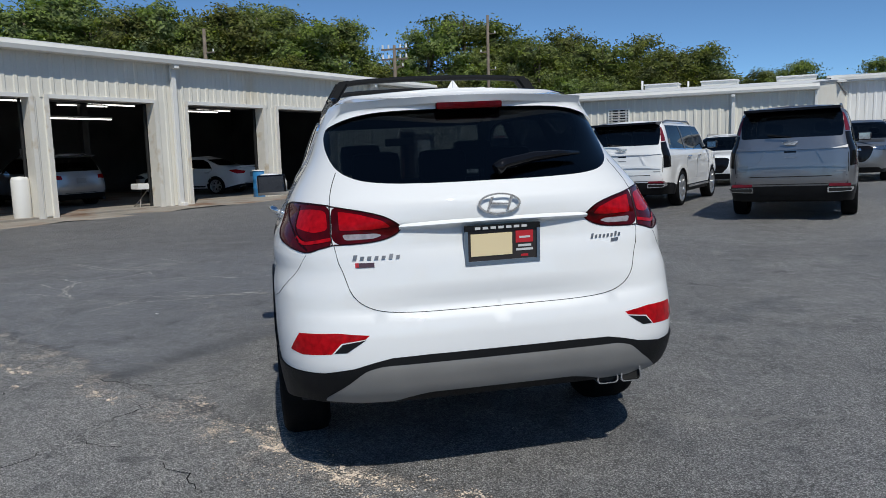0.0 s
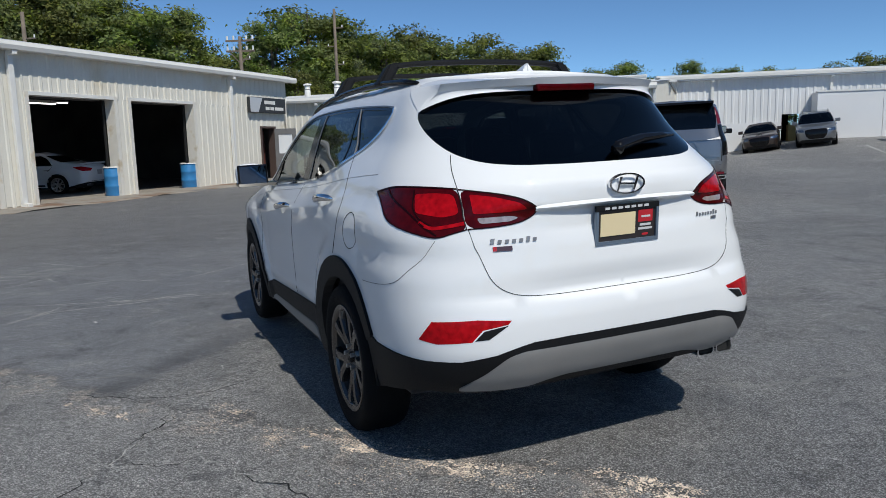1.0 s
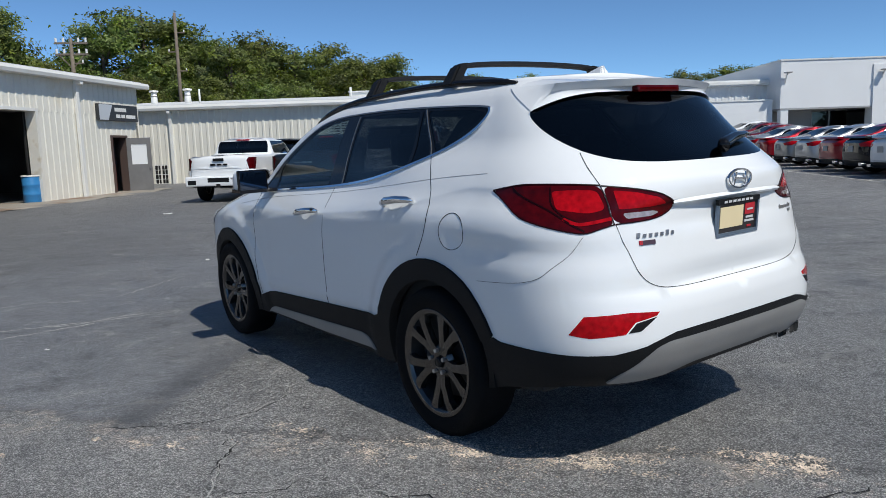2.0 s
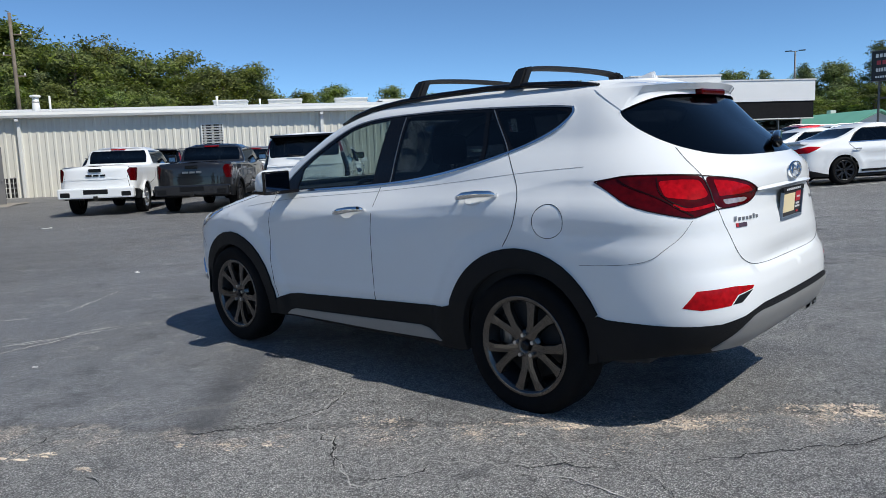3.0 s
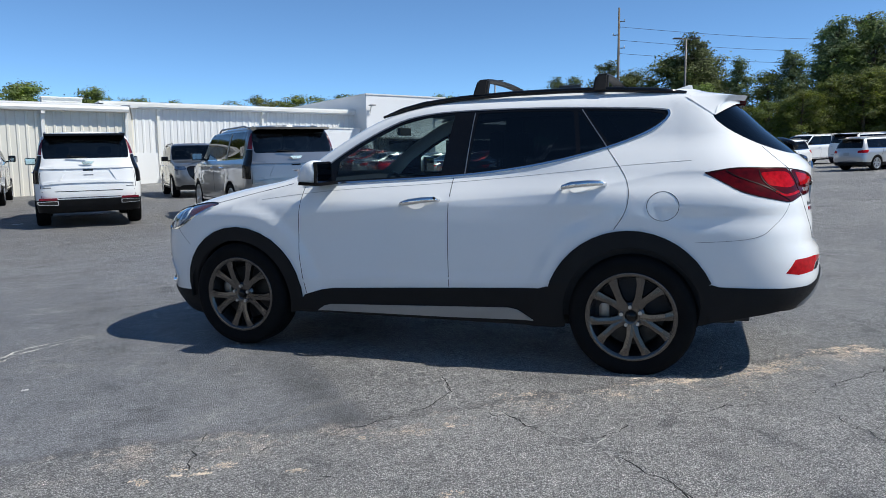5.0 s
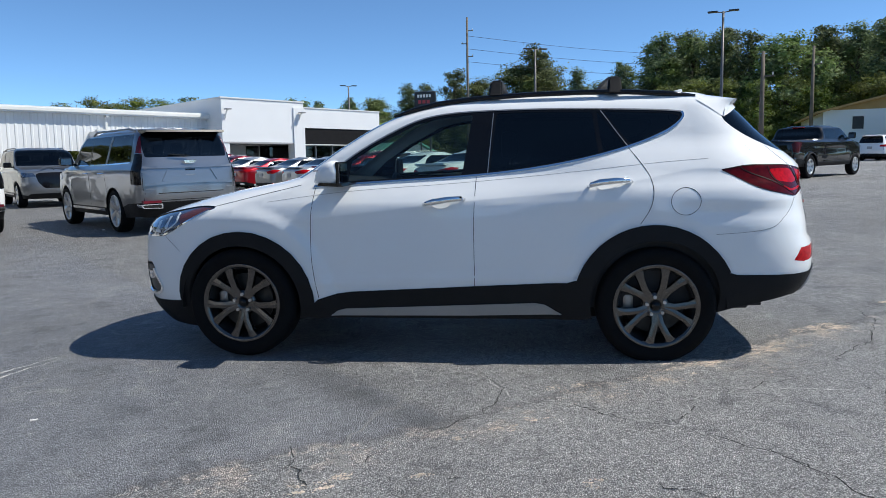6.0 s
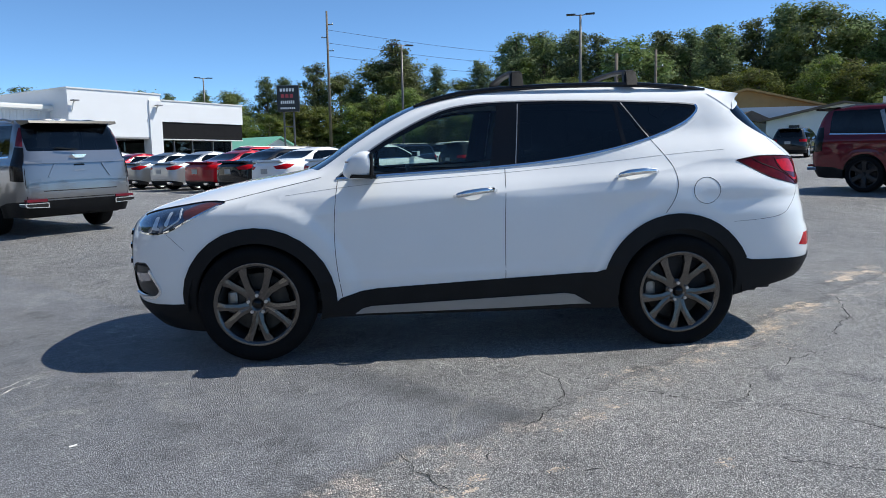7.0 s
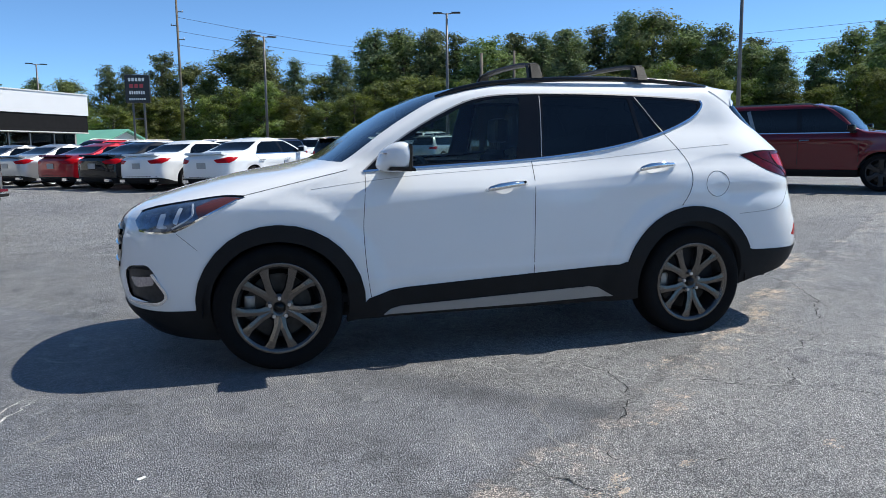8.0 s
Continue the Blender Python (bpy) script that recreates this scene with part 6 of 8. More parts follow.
def workshop():
    """The long ribbed wall north of the trucks, the taller white hall behind it, and the blank wall in front of that."""
    siding = ribbed
    w = structure("wall_north", "off-white ribbed metal wall of a low workshop", "workshop wall")
    m = Matrix.Translation((0, 34.5, 0)) @ Matrix.Rotation(-math.pi / 2, 4, "Z") @ Matrix.Translation((0, -0.25, 0)) @ Matrix.Diagonal((1, 0.94, 0.955, 1))   # local y runs east, local x south
    siding("siding_panel", w, (-24, 0.745), -0.3, 3.85, SIDING, pitch=0.36, deep=0.032, m=m)
    # the plain end wall, set at a slant under a low gable of its own
    end = Matrix.Translation((0.44, 34.52, 0)) @ Matrix.Rotation(math.atan2(5.98, 1.29), 4, "Z")
    long = math.hypot(5.98, 1.29)
    bm = prism([(0.0, -0.3), (long, -0.3), (long, 3.72), (long * 0.6, 4.20), (0.0, 3.90)], "y", 0.0, 0.15)
    bmesh.ops.transform(bm, matrix=end, verts=bm.verts)
    part("end_wall", bm, SIDING, w, "plain smooth end wall")
    for p, q in (((-0.05, 3.90), (long * 0.6, 4.21)), ((long * 0.6, 4.21), (long + 0.1, 3.70))):
        bm = prism([p, q, (q[0], q[1] + 0.07), (p[0], p[1] + 0.07)], "y", -0.06, 0.2)
        bmesh.ops.transform(bm, matrix=end, verts=bm.verts)
        part("rake_trim", bm, STEEL, w, "dark metal edge")
    slab("corner_trim", w, (0.35, 34.36, -0.3), (0.46, 34.50, 3.84), TRIM)
    slab("back_wall", w, (1.62, 40.4, -0.3), (1.78, 50, 3.9), SIDING)
    slab("soffit", w, (0, -24, 3.83), (0.26, 0.76, 3.87), TRIM, m)
    gutter = prism([(0.24, 3.82), (0.36, 3.84), (0.39, 3.95), (0.35, 4.06), (0.24, 4.09)], "y", -24, 0.80)
    bmesh.ops.transform(gutter, matrix=m, verts=gutter.verts)
    part("gutter", gutter, TRIM, w)
    roof = prism([(0.18, 4.04), (0.18, 4.12), (-15, 5.45), (-30, 4.1), (-30, 4.0), (-15, 5.35)], "y", -24, 0.78)
    bmesh.ops.transform(roof, matrix=m, verts=roof.verts)
    part("roof", roof, ROOF, w)
    roof = prism([(-3.6, 4.36), (-3.6, 4.44), (-15, 5.45), (-30, 4.1), (-30, 4.0), (-15, 5.35)], "y", 0.785, 2.0)
    bmesh.ops.transform(roof, matrix=m, verts=roof.verts)
    part("roof", roof, ROOF, w)
    for y in (-16.7, -2.72):
        downspout(w, m, y, 0.02, 3.82, TRIM)
    vent = new("louvre")
    vent.parent = w
    for lo, hi in (((0, -8.56, 2.36), (0.09, -8.50, 3.40)), ((0, -7.56, 2.36), (0.09, -7.50, 3.40)), ((0, -8.50, 3.34), (0.09, -7.56, 3.40)), ((0, -8.50, 2.36), (0.09, -7.56, 2.42))):
        slab("frame", vent, lo, hi, TRIM, m)
    # Black plate gives the shade between the slats.
    slab("backing", vent, (0.005, -8.5, 2.42), (0.02, -7.56, 3.34), UNDER, m)
    for i in range(7):
        part("slat", box((-0.006, -8.5, -0.032), (0.006, -7.56, 0.032), 0, m @ Matrix.Translation((0.06, 0, 2.49 + i * 0.125)) @ Matrix.Rotation(radians(20), 4, "Y")), TRIM, vent)
    grate = new("window_grille")
    grate.parent = w
    # Black slab on the wall, painted for the dark of an opening.
    slab("opening", grate, (0.005, -17.72, 0.2), (0.03, -17.0, 1.15), UNDER, m)
    for i in range(5):
        slab("bar", grate, (0.03, -17.72 + i * 0.17, 0.2), (0.05, -17.70 + i * 0.17, 1.15), TRIM, m)
    for i in range(5):
        slab("bar", grate, (0.03, -17.72, 0.2 + i * 0.23), (0.048, -17.0, 0.22 + i * 0.23), TRIM, m)
    for x0, x1 in ((-10.0, -7.8), (-6.35, -4.1), (-1.8, 0.45)):
        v = thing("roof_vent", Matrix.Translation((0.1, 49.4, 5.16)) @ Matrix.Diagonal((0.95, 1, 1, 1)), "long white ridge vent on the workshop roof", "roof vent", "ridge vents")
        part("body", box((x0, -0.5, 0), (x1, 0.5, 0.24), 0.03), TRIM, v)
        part("cap", box((x0 - 0.05, -0.6, 0.24), (x1 + 0.05, 0.6, 0.32), 0.03), SIDING_WHITE, v)
    for x, y, r, h in ((-18.93, 40.0, 0.15, 0.62), (-16.69, 39.0, 0.15, 0.66), (-15.91, 38.6, 0.05, 0.72), (-8.6, 44.0, 0.07, 0.55), (-6.3, 46.0, 0.06, 0.3)):
        v = thing("flue_pipe", Matrix.Translation((x, y, 4.42 + 0.088 * max(0, y - 39))), "white metal flue pipe with a flat cap on the workshop roof" if r > 0.1 else "thin vent pipe on the workshop roof", "flue", "roof flues")
        part("pipe", tube([(0, 0, -0.35), (0, 0, h * 0.8)], [r * 1.35, r] if r > 0.1 else r, 12), TRIM, v, smooth=True)
        if r > 0.1:
            part("collar", lathe_up([(r, h * 0.45), (r * 1.2, h * 0.46), (r * 1.2, h * 0.52), (r, h * 0.53)], 14), STEEL, v, smooth=True)
            part("cowl", lathe_up([(0.0, h * 0.86), (r * 1.6, h * 0.86), (r * 1.7, h * 0.9), (r * 1.5, h), (0.0, h * 1.04)], 14), TRIM, v)
            for k in range(3):
                part("strut", tube([(r * 0.9 * math.cos(k * 2.1), r * 0.9 * math.sin(k * 2.1), h * 0.78), (r * 0.9 * math.cos(k * 2.1), r * 0.9 * math.sin(k * 2.1), h * 0.88)], 0.012, 5), STEEL, v)
    # the taller hall
    c = structure("wall_hall", "tall white ribbed metal hall behind the workshop", "hall wall")
    mc = Matrix.Translation((0, 46.0, 0)) @ Matrix.Rotation(-math.pi / 2, 4, "Z")
    siding("siding_panel", c, (1.2, 11.05), 2.6, 4.78, SIDING_WHITE, pitch=0.40, deep=0.032, m=mc)
    siding("siding_panel", c, (1.2, 8.05), 0.0, 2.6, SIDING_WHITE, pitch=0.40, deep=0.032, m=mc)
    siding("siding_panel", c, (9.0, 11.05), 0.0, 2.6, SIDING_WHITE, pitch=0.40, deep=0.032, m=mc)
    siding("siding_panel", c, (11.05, 17.2), 0.0, 4.78, SIDING_WHITE, pitch=0.40, deep=0.032, m=mc)
    slab("eave", c, (0, 1.2, 4.72), (0.35, 17.2, 4.86), SIDING_WHITE, mc)
    slab("gutter", c, (0.2, 1.2, 4.80), (0.42, 17.2, 5.0), TRIM, mc, 0.02)
    slab("roof", c, (-16, 1.0, 4.95), (0.35, 17.3, 5.08), ROOF, mc)
    # Doorway recess: its shade is put into the dark panel colours.
    slab("inner", c, (-4, 7.9, 0), (-3.9, 9.2, 2.7), UNDER, mc)
    slab("inner_side", c, (-4, 7.9, 0), (-0.1, 8.0, 2.7), SHOP_DARK, mc)
    slab("inner_stack", c, (-1.2, 8.55, 0), (-0.6, 8.98, 2.0), mat("yellow_boards", (0.45, 0.33, 0.12), 0.7, vary=0.15), mc)
    slab("inner_top", c, (-4, 7.9, 2.62), (-0.1, 9.1, 2.7), UNDER, mc)
    downspout(c, mc, 10.6, 1.0, 4.75, TRIM)
    downspout(c, mc, 4.2, 0.6, 4.75, TRIM)
    b = structure("wall_screen", "plain smooth white screen wall in front of the hall", "screen wall")
    slab("panel", b, (9.6, 44.6, 0.2), (12.9, 44.85, 3.72), STUCCO)
    slab("panel", b, (12.92, 44.6, 0.2), (16.9, 44.85, 3.72), STUCCO)
    slab("return", b, (9.6, 44.85, 0.2), (9.75, 45.95, 3.72), STUCCO)
    slab("coping", b, (9.55, 44.55, 3.72), (16.95, 44.9, 3.80), TRIM)
    for y0, y1 in ((1.2, 7.9), (9.15, 9.6)):
        slab("plinth", c, (0.062, y0, 0), (0.10, y1, 2.15), STUCCO, mc)


workshop()


def showroom():
    s = structure("showroom", "white dealership showroom with a black fascia and glass front", "showroom")
    slab("tower", s, (17.1, 44.0, 3.2), (23.4, 60, 5.98), STUCCO)
    slab("parapet_cap", s, (17.05, 43.95, 5.98), (23.45, 60.05, 6.06), TRIM)
    slab("wing", s, (23.4, 44.0, 4.25), (30.35, 60, 5.62), STUCCO)
    slab("parapet_cap", s, (23.46, 43.95, 5.62), (30.4, 60.05, 5.69), TRIM)
    slab("fascia", s, (23.5, 44.06, 3.12), (30.3, 59.9, 4.25), DARK_PANEL)
    slab("fascia_light", s, (23.42, 44.03, 3.06), (30.33, 44.5, 3.12), TRIM)
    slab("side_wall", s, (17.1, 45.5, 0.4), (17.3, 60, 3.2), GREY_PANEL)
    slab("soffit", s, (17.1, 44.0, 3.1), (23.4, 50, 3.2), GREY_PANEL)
    slab("pillar", s, (22.5, 43.9, 0.4), (23.4, 44.7, 5.6), STUCCO)
    slab("pillar", s, (17.15, 44.02, 0.4), (17.6, 44.5, 3.2), STUCCO)
    slab("floor_inside", s, (17.3, 44.6, 0.6), (30.3, 58, 0.9), CONCRETE)
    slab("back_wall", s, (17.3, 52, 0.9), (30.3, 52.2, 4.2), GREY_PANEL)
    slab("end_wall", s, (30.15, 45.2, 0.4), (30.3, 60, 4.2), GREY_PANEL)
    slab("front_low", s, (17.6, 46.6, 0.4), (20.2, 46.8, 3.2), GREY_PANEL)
    xs = [20.2, 21.3, 22.5]
    for x0, x1 in list(zip(xs, xs[1:])) + [(23.5, 25.0), (25.05, 26.5), (26.55, 28.3), (28.35, 30.1)]:
        y = 46.6 if x0 < 23 else 45.0
        win = new("window")
        win.parent = s
        slab("pane", win, (x0 + 0.06, y + 0.04, 0.95), (x1 - 0.06, y + 0.055, 3.06), SHOP_GLASS)
        slab("mullion", win, (x0 - 0.03, y, 0.9), (x0 + 0.06, y + 0.1, 3.1), STEEL)
        slab("transom", win, (x0 + 0.06, y, 3.04), (x1 - 0.06, y + 0.1, 3.1), STEEL)
    for x in (26.7, 28.0, 24.3):
        slab("display_stand", s, (x, 48, 0.9), (x + 0.8, 48.5, 2.2), STUCCO)
    for x in (17.35, 23.0):
        lamp = thing("wall_lamp", Matrix.Translation((x, 43.95, 5.2)), "white box lamp on a pillar of the showroom", "wall lamp", "showroom wall lamps")
        part("bracket", tube([(0, 0, -0.5), (0, -0.12, -0.1), (0, -0.3, 0.02)], 0.04, 8), TRIM, lamp)
        part("head", box((-0.17, -0.55, 0.02), (0.17, -0.12, 0.10), 0.02), STEEL, lamp)


showroom()

# ---- other vehicles ----
KINDS = {
    # half wheelbase, tail, nose, roof, half width, wheel radius, rim, belt, bonnet, deck (0: none), screen foot, roof front, roof rear, rear glass foot, ground clearance
    "suv": (1.535, -2.775, 2.60, 1.92, 1.015, 0.405, 0.30, 1.24, 1.24, 0, 1.22, 0.50, -2.50, -2.72, 0.30),
    "crossover": (1.43, -2.47, 2.42, 1.68, 0.955, 0.375, 0.27, 1.08, 1.06, 0, 1.10, 0.35, -2.12, -2.40, 0.26),
    "sedan": (1.41, -2.47, 2.38, 1.44, 0.92, 0.335, 0.24, 0.97, 0.92, 1.05, 1.02, 0.28, -0.95, -1.72, 0.20),
    "pickup": (1.95, -3.12, 2.92, 1.89, 1.02, 0.42, 0.27, 1.36, 1.34, 1.36, 1.55, 0.95, -0.82, -0.98, 0.42),
}


def vehicle(kind, coat, x, y, heading, label, category, group="", rim=None, plate=None, name=None, chrome=True, dark_rear=None):
    hw, xr, xf, roof, w, r, q, belt, bonnet, deck, xs, rf, rr, xg, low = KINDS[kind]
    sedan, pick = kind == "sedan", kind == "pickup"
    m = pose(x, y, rise(x, y), 0, 0, heading)
    ahead, left = m.to_3x3() @ Vector((hw, 0, 0)), m.to_3x3() @ Vector((0, 0.8, 0))
    za, zb = rise(x + ahead.x, y + ahead.y), rise(x - ahead.x, y - ahead.y)
    zl, zr = rise(x + left.x, y + left.y), rise(x - left.x, y - left.y)
    m = pose(x, y, (za + zb + zl + zr) / 4, math.degrees(math.atan2(zl - zr, 1.6)), -math.degrees(math.atan2(za - zb, 2 * hw)), heading)
    car = thing(name or {"suv": "large_suv", "crossover": "crossover_car", "sedan": "sedan_car", "pickup": "pickup_truck"}[kind], m, label, category, group)
    rim = rim or RIM_SILVER
    if deck:
        rear = [(low - 0.1, xr + 0.2), (low + 0.15, xr + 0.04), (0.62, xr), (deck - 0.16, xr + 0.02), (deck - 0.05, xr + (0.05 if pick else 0.12)), (deck, xr + (0.09 if pick else 0.3)), (deck + 0.03, xg + (0 if pick else 0.02)), (roof - 0.12, rr - (0.02 if pick else 0.1)), (roof - 0.03, rr + 0.1), (roof, rr + 0.35)]
        back = [(low - 0.1, xr + 0.55), (deck - 0.16, xr + 0.55), (deck - 0.03, xr + (0.45 if pick else 0.8)), (deck + 0.03, xg + 0.22), (roof - 0.12, rr + 0.18), (roof, rr + 0.6)]
    else:
        rear = [(low - 0.1, xr + 0.22), (low + 0.18, xr + 0.05), (0.7, xr), (belt - 0.1, xr + 0.03), (belt + 0.05, xg), (roof - 0.14, rr - 0.06), (roof - 0.04, rr + 0.08), (roof, rr + 0.4)]
        back = [(low - 0.1, xr + 0.6), (belt, xr + 0.6), (roof - 0.12, rr + 0.3), (roof, rr + 0.7)]
    front = [(low - 0.1, xf - 0.25), (low + 0.12, xf - 0.06), (0.62, xf), (bonnet - 0.22, xf - 0.03), (bonnet - 0.10, xf - 0.14), (bonnet - 0.03, xf - 0.45), (bonnet + 0.03, xs + 0.2), (bonnet + 0.06, xs), (roof - 0.12, rf + 0.12), (roof - 0.03, rf - 0.1), (roof, rf - 0.35)]
    side = [(low - 0.1, xf - 0.75), (bonnet - 0.22, xf - 0.75), (bonnet - 0.06, xs + 0.35), (bonnet + 0.04, xs - 0.1), (bonnet + 0.09, xs - 0.22), (roof - 0.12, rf - 0.12), (roof, rf - 0.7)]
    boxy = pick or kind.endswith("suv")
    width = [(low - 0.1, w * 0.92), (0.55, w * 0.985), (0.85, w), (belt - 0.08, w * 0.985), (belt, w * 0.95), (roof - 0.1, w * (0.80 if boxy else 0.72)), (roof - 0.03, w * (0.745 if boxy else 0.66)), (roof, w * 0.62)]
    sh = Shell(rear, front, back, side, width, [(low - 0.1, 5.0), (belt, 5.0 if boxy else 3.4), (roof, 3.2)], [(low - 0.1, 3.2), (bonnet, 3.2), (roof, 2.8)], narrow=(0.012, 0.03), crease=(belt - 0.22, -0.02, 0.012), arches=(-hw, hw), rad=r)
    T, N = sh.tail, sh.nose
    tu, nu = T(0, low)[0] - 0.05, max(N(0, z)[0] for z in (low, bonnet, roof - 0.1)) + 0.05
    arch = r + 0.045

    def disc(cx, rad, a0, a1, n=20):
        return [(cx + rad * math.cos(radians(a0 + (a1 - a0) * i / n)), r + rad * math.sin(radians(a0 + (a1 - a0) * i / n))) for i in range(n + 1)]
    holes = [disc(-hw, arch, -30, 210) + [(-hw - arch, low - 0.3), (-hw + arch, low - 0.3)], disc(hw, arch, -30, 210) + [(hw - arch, low - 0.3), (hw + arch, low - 0.3)]]
    under = [(tu, low - 0.2), (tu, low + 0.05), (-hw - arch, low), (hw + arch, low), (nu, low - 0.02), (nu, low - 0.2)]
    wt, wb = roof - 0.125, belt + 0.045
    s_at = lambda z: float(sh.xb(z))
    b_at = lambda z: float(sh.xa(z))
    pb = -0.12 if not pick else 0.28
    front_pane = [(s_at(wb) - 0.10, wb), (pb + 0.04, wb), (pb + 0.0, wt), (s_at(wt) - 0.05, wt), (s_at((wb + wt) / 2) - 0.06, (wb + wt) / 2)]
    tail_x = rr + 0.12 if pick else (rr + 0.02 if sedan else hw * -1.0 + 0.30)
    low_x = rr + 0.15 if pick else (rr - 0.28 if sedan else hw * -1.0 + 0.48)
    rear_pane = [(pb - 0.06, wb), (low_x, wb + 0.01), (tail_x, wt), (pb - 0.10, wt)]
    regions = [("cut", holes[0]), ("cut", holes[1]), ("cut", under), ("pane_f", soften(front_pane, 0.05)), ("pane_r", soften(rear_pane, 0.05))]
    if not deck:
        end_x = xr + 0.40
    else:
        end_x = low_x - 0.03
    if not deck:
        regions.append(("pane_q", soften([(low_x - 0.10, wb + 0.02), (xr + 0.42, wb + 0.04), (rr + 0.12, wt), (tail_x - 0.10, wt)], 0.05)))
    regions.append(("band", soften([(s_at(wb) - 0.05, wb - 0.02), (end_x, wb - 0.01 + (0.03 if not deck else 0)), ((rr + 0.08 if not deck else tail_x - 0.04), wt + 0.02), (s_at(wt) - 0.03, wt + 0.02), (s_at((wb + wt) / 2) - 0.035, (wb + wt) / 2)], 0.04)))
    g0, g1 = (deck + 0.06, roof - 0.10) if deck else (belt + (0.15 if boxy else 0.08), roof - 0.09)
    gw = [float(sh.half(np.array(sh.xa(z)), np.array(z))) for z in (g0, g1)]
    regions.append(("back", soften([(tu, g0), T(gw[0] - 0.13, g0), T(gw[1] - 0.08, g1), (tu, g1)], 0.04)))
    s0, s1 = bonnet + 0.09, roof - 0.07
    hf = [float(sh.half(np.array(sh.xb(z)), np.array(z))) for z in (s0, s1)]
    regions.append(("shield", soften([(nu, s0), N(hf[0] - 0.05, s0), N(hf[1] - 0.06, s1), (nu, s1)], 0.04)))
    hb = float(sh.half(np.array(sh.xa(1.0)), np.array(1.0)))
    if kind.endswith("suv"):
        hz = lambda z: float(sh.half(np.array(sh.xa(z)), np.array(z)))
        regions += [("lamp", [T(hz(0.90) - 0.105, 0.90), T(hz(0.92) - 0.004, 0.92), T(hz(1.24) - 0.004, 1.24), T(hz(1.46) - 0.012, 1.46), T(hz(1.46) - 0.085, 1.45), T(hz(1.24) - 0.10, 1.24)]),
                    ("lamp_red", [T(hz(1.46) - 0.080, 1.465), T(hz(1.46) - 0.018, 1.475), T(gw[1] - 0.02, g1 - 0.06), T(gw[1] - 0.055, g1 - 0.06)])]
    elif pick:
        regions.append(("lamp_red", [T(hb - 0.115, 0.94), T(hb - 0.005, 0.92), T(hb - 0.005, 1.28), T(hb - 0.12, 1.29)]))
    elif sedan:
        regions += [("lamp_red", [T(hb - 0.42, deck - 0.17), T(hb - 0.30, deck - 0.26), T(hb - 0.02, deck - 0.26), (xr + 0.45, deck - 0.12), T(hb - 0.06, deck - 0.10)])]
    else:
        regions += [("lamp_red", [T(hb - 0.34, belt - 0.16), T(hb - 0.005, belt - 0.18), (xr + 0.42, belt - 0.03), T(hb - 0.05, belt - 0.02), T(hb - 0.34, belt - 0.05)])]
    fb = float(sh.half(np.array(sh.xb(0.8)), np.array(0.8)))
    regions += [("head", soften([N(fb - 0.42, bonnet - 0.24), N(fb - 0.10, bonnet - 0.28), N(fb - 0.01, bonnet - 0.24), N(fb - 0.02, bonnet - 0.13), N(fb - 0.36, bonnet - 0.14)], 0.03)),
                ("grille", soften([(nu, bonnet - 0.12), N(fb - 0.50, bonnet - 0.13), N(fb - 0.46, bonnet - 0.45), N(fb - 0.62, bonnet - 0.62), (nu, bonnet - 0.62)], 0.05)),
                ("intake", soften([(nu, low + 0.16), N(fb - 0.25, low + 0.16), N(fb - 0.12, low + 0.04), (nu, low + 0.02)], 0.04))]
    top_c = low + (0.16 if not sedan else 0.05)
    bum = low + (0.285 if kind.endswith("suv") else 0.30 if pick else 0.2)
    regions.append(("clad", [(tu, low), (tu, bum), T(hb - 0.12, bum), T(hb, bum - 0.03), (-hw - 0.3, top_c), (-hw, top_c), (hw + 0.2, top_c), (nu, low + 0.03), (nu, low - 0.1)]))
    got = cut(sh, regions, low - 0.08, roof, 0.085)

    def P(key, *a, **k):
        return panel(sh, got[key], *a, **k) if key in got else []
    body = P("skin", "body", coat, car)[0]
    for key, nm in (("pane_f", "front_side_window"), ("pane_r", "rear_side_window"), ("pane_q", "quarter_window")):
        P(key, nm, GLASS_DARK, car, sides="pair")
    P("band", "window_surround", BLACK, car, "black window surround", sides="pair", proud=0.002)
    P("back", "rear_window", GLASS_DARK, car)
    P("shield", "windscreen", GLASS_DARK, car)
    P("clad", "lower_trim", CLAD, car)
    P("grille", "grille", BLACK, car)
    P("intake", "lower_grille", CLAD, car)
    P("head", "headlamp", LAMP_HEAD, car, sides="pair", proud=0.006, depth=0.03)
    P("lamp_red", "tail_lamp", LAMP_DARK if pick else LAMP_DULL if boxy else LAMP_RED, car, sides="pair", proud=0.006, depth=0.03)
    P("lamp", "tail_lamp", BLACK, car, sides="pair", proud=0.006, depth=0.03)
    # roof
    us = np.linspace(float(sh.xa(roof)) - sh.k * 1.56, float(sh.xb(roof)) + sh.k * 1.56, 26)
    edge = sh.at(us, np.full(26, roof))
    vs = [(edge[i, 0], edge[i, 1] * (1 - j / 3), roof + 0.02 * (1 - (1 - j / 3) ** 2)) for i in range(26) for j in range(7)]
    mesh_ob("roof_panel", vs, [(7 * i + j, 7 * i + j + 1, 7 * i + j + 8, 7 * i + j + 7) for i in range(25) for j in range(6)], coat, car)
    for line in ([(s_at(wb) - 0.02, low + 0.2), (s_at(wb) - 0.02, belt)], [(pb - 0.02, low + 0.2), (pb - 0.02, belt)], [(low_x - 0.04, belt), (low_x - 0.04, 0.95), (-hw + arch * 0.8, 0.8)]):
        strip(sh, line, 0.012, 0.002, 0.004, "panel_gap", SEAM, car, step=0.15)
    trim = CHROME if chrome else BLACK
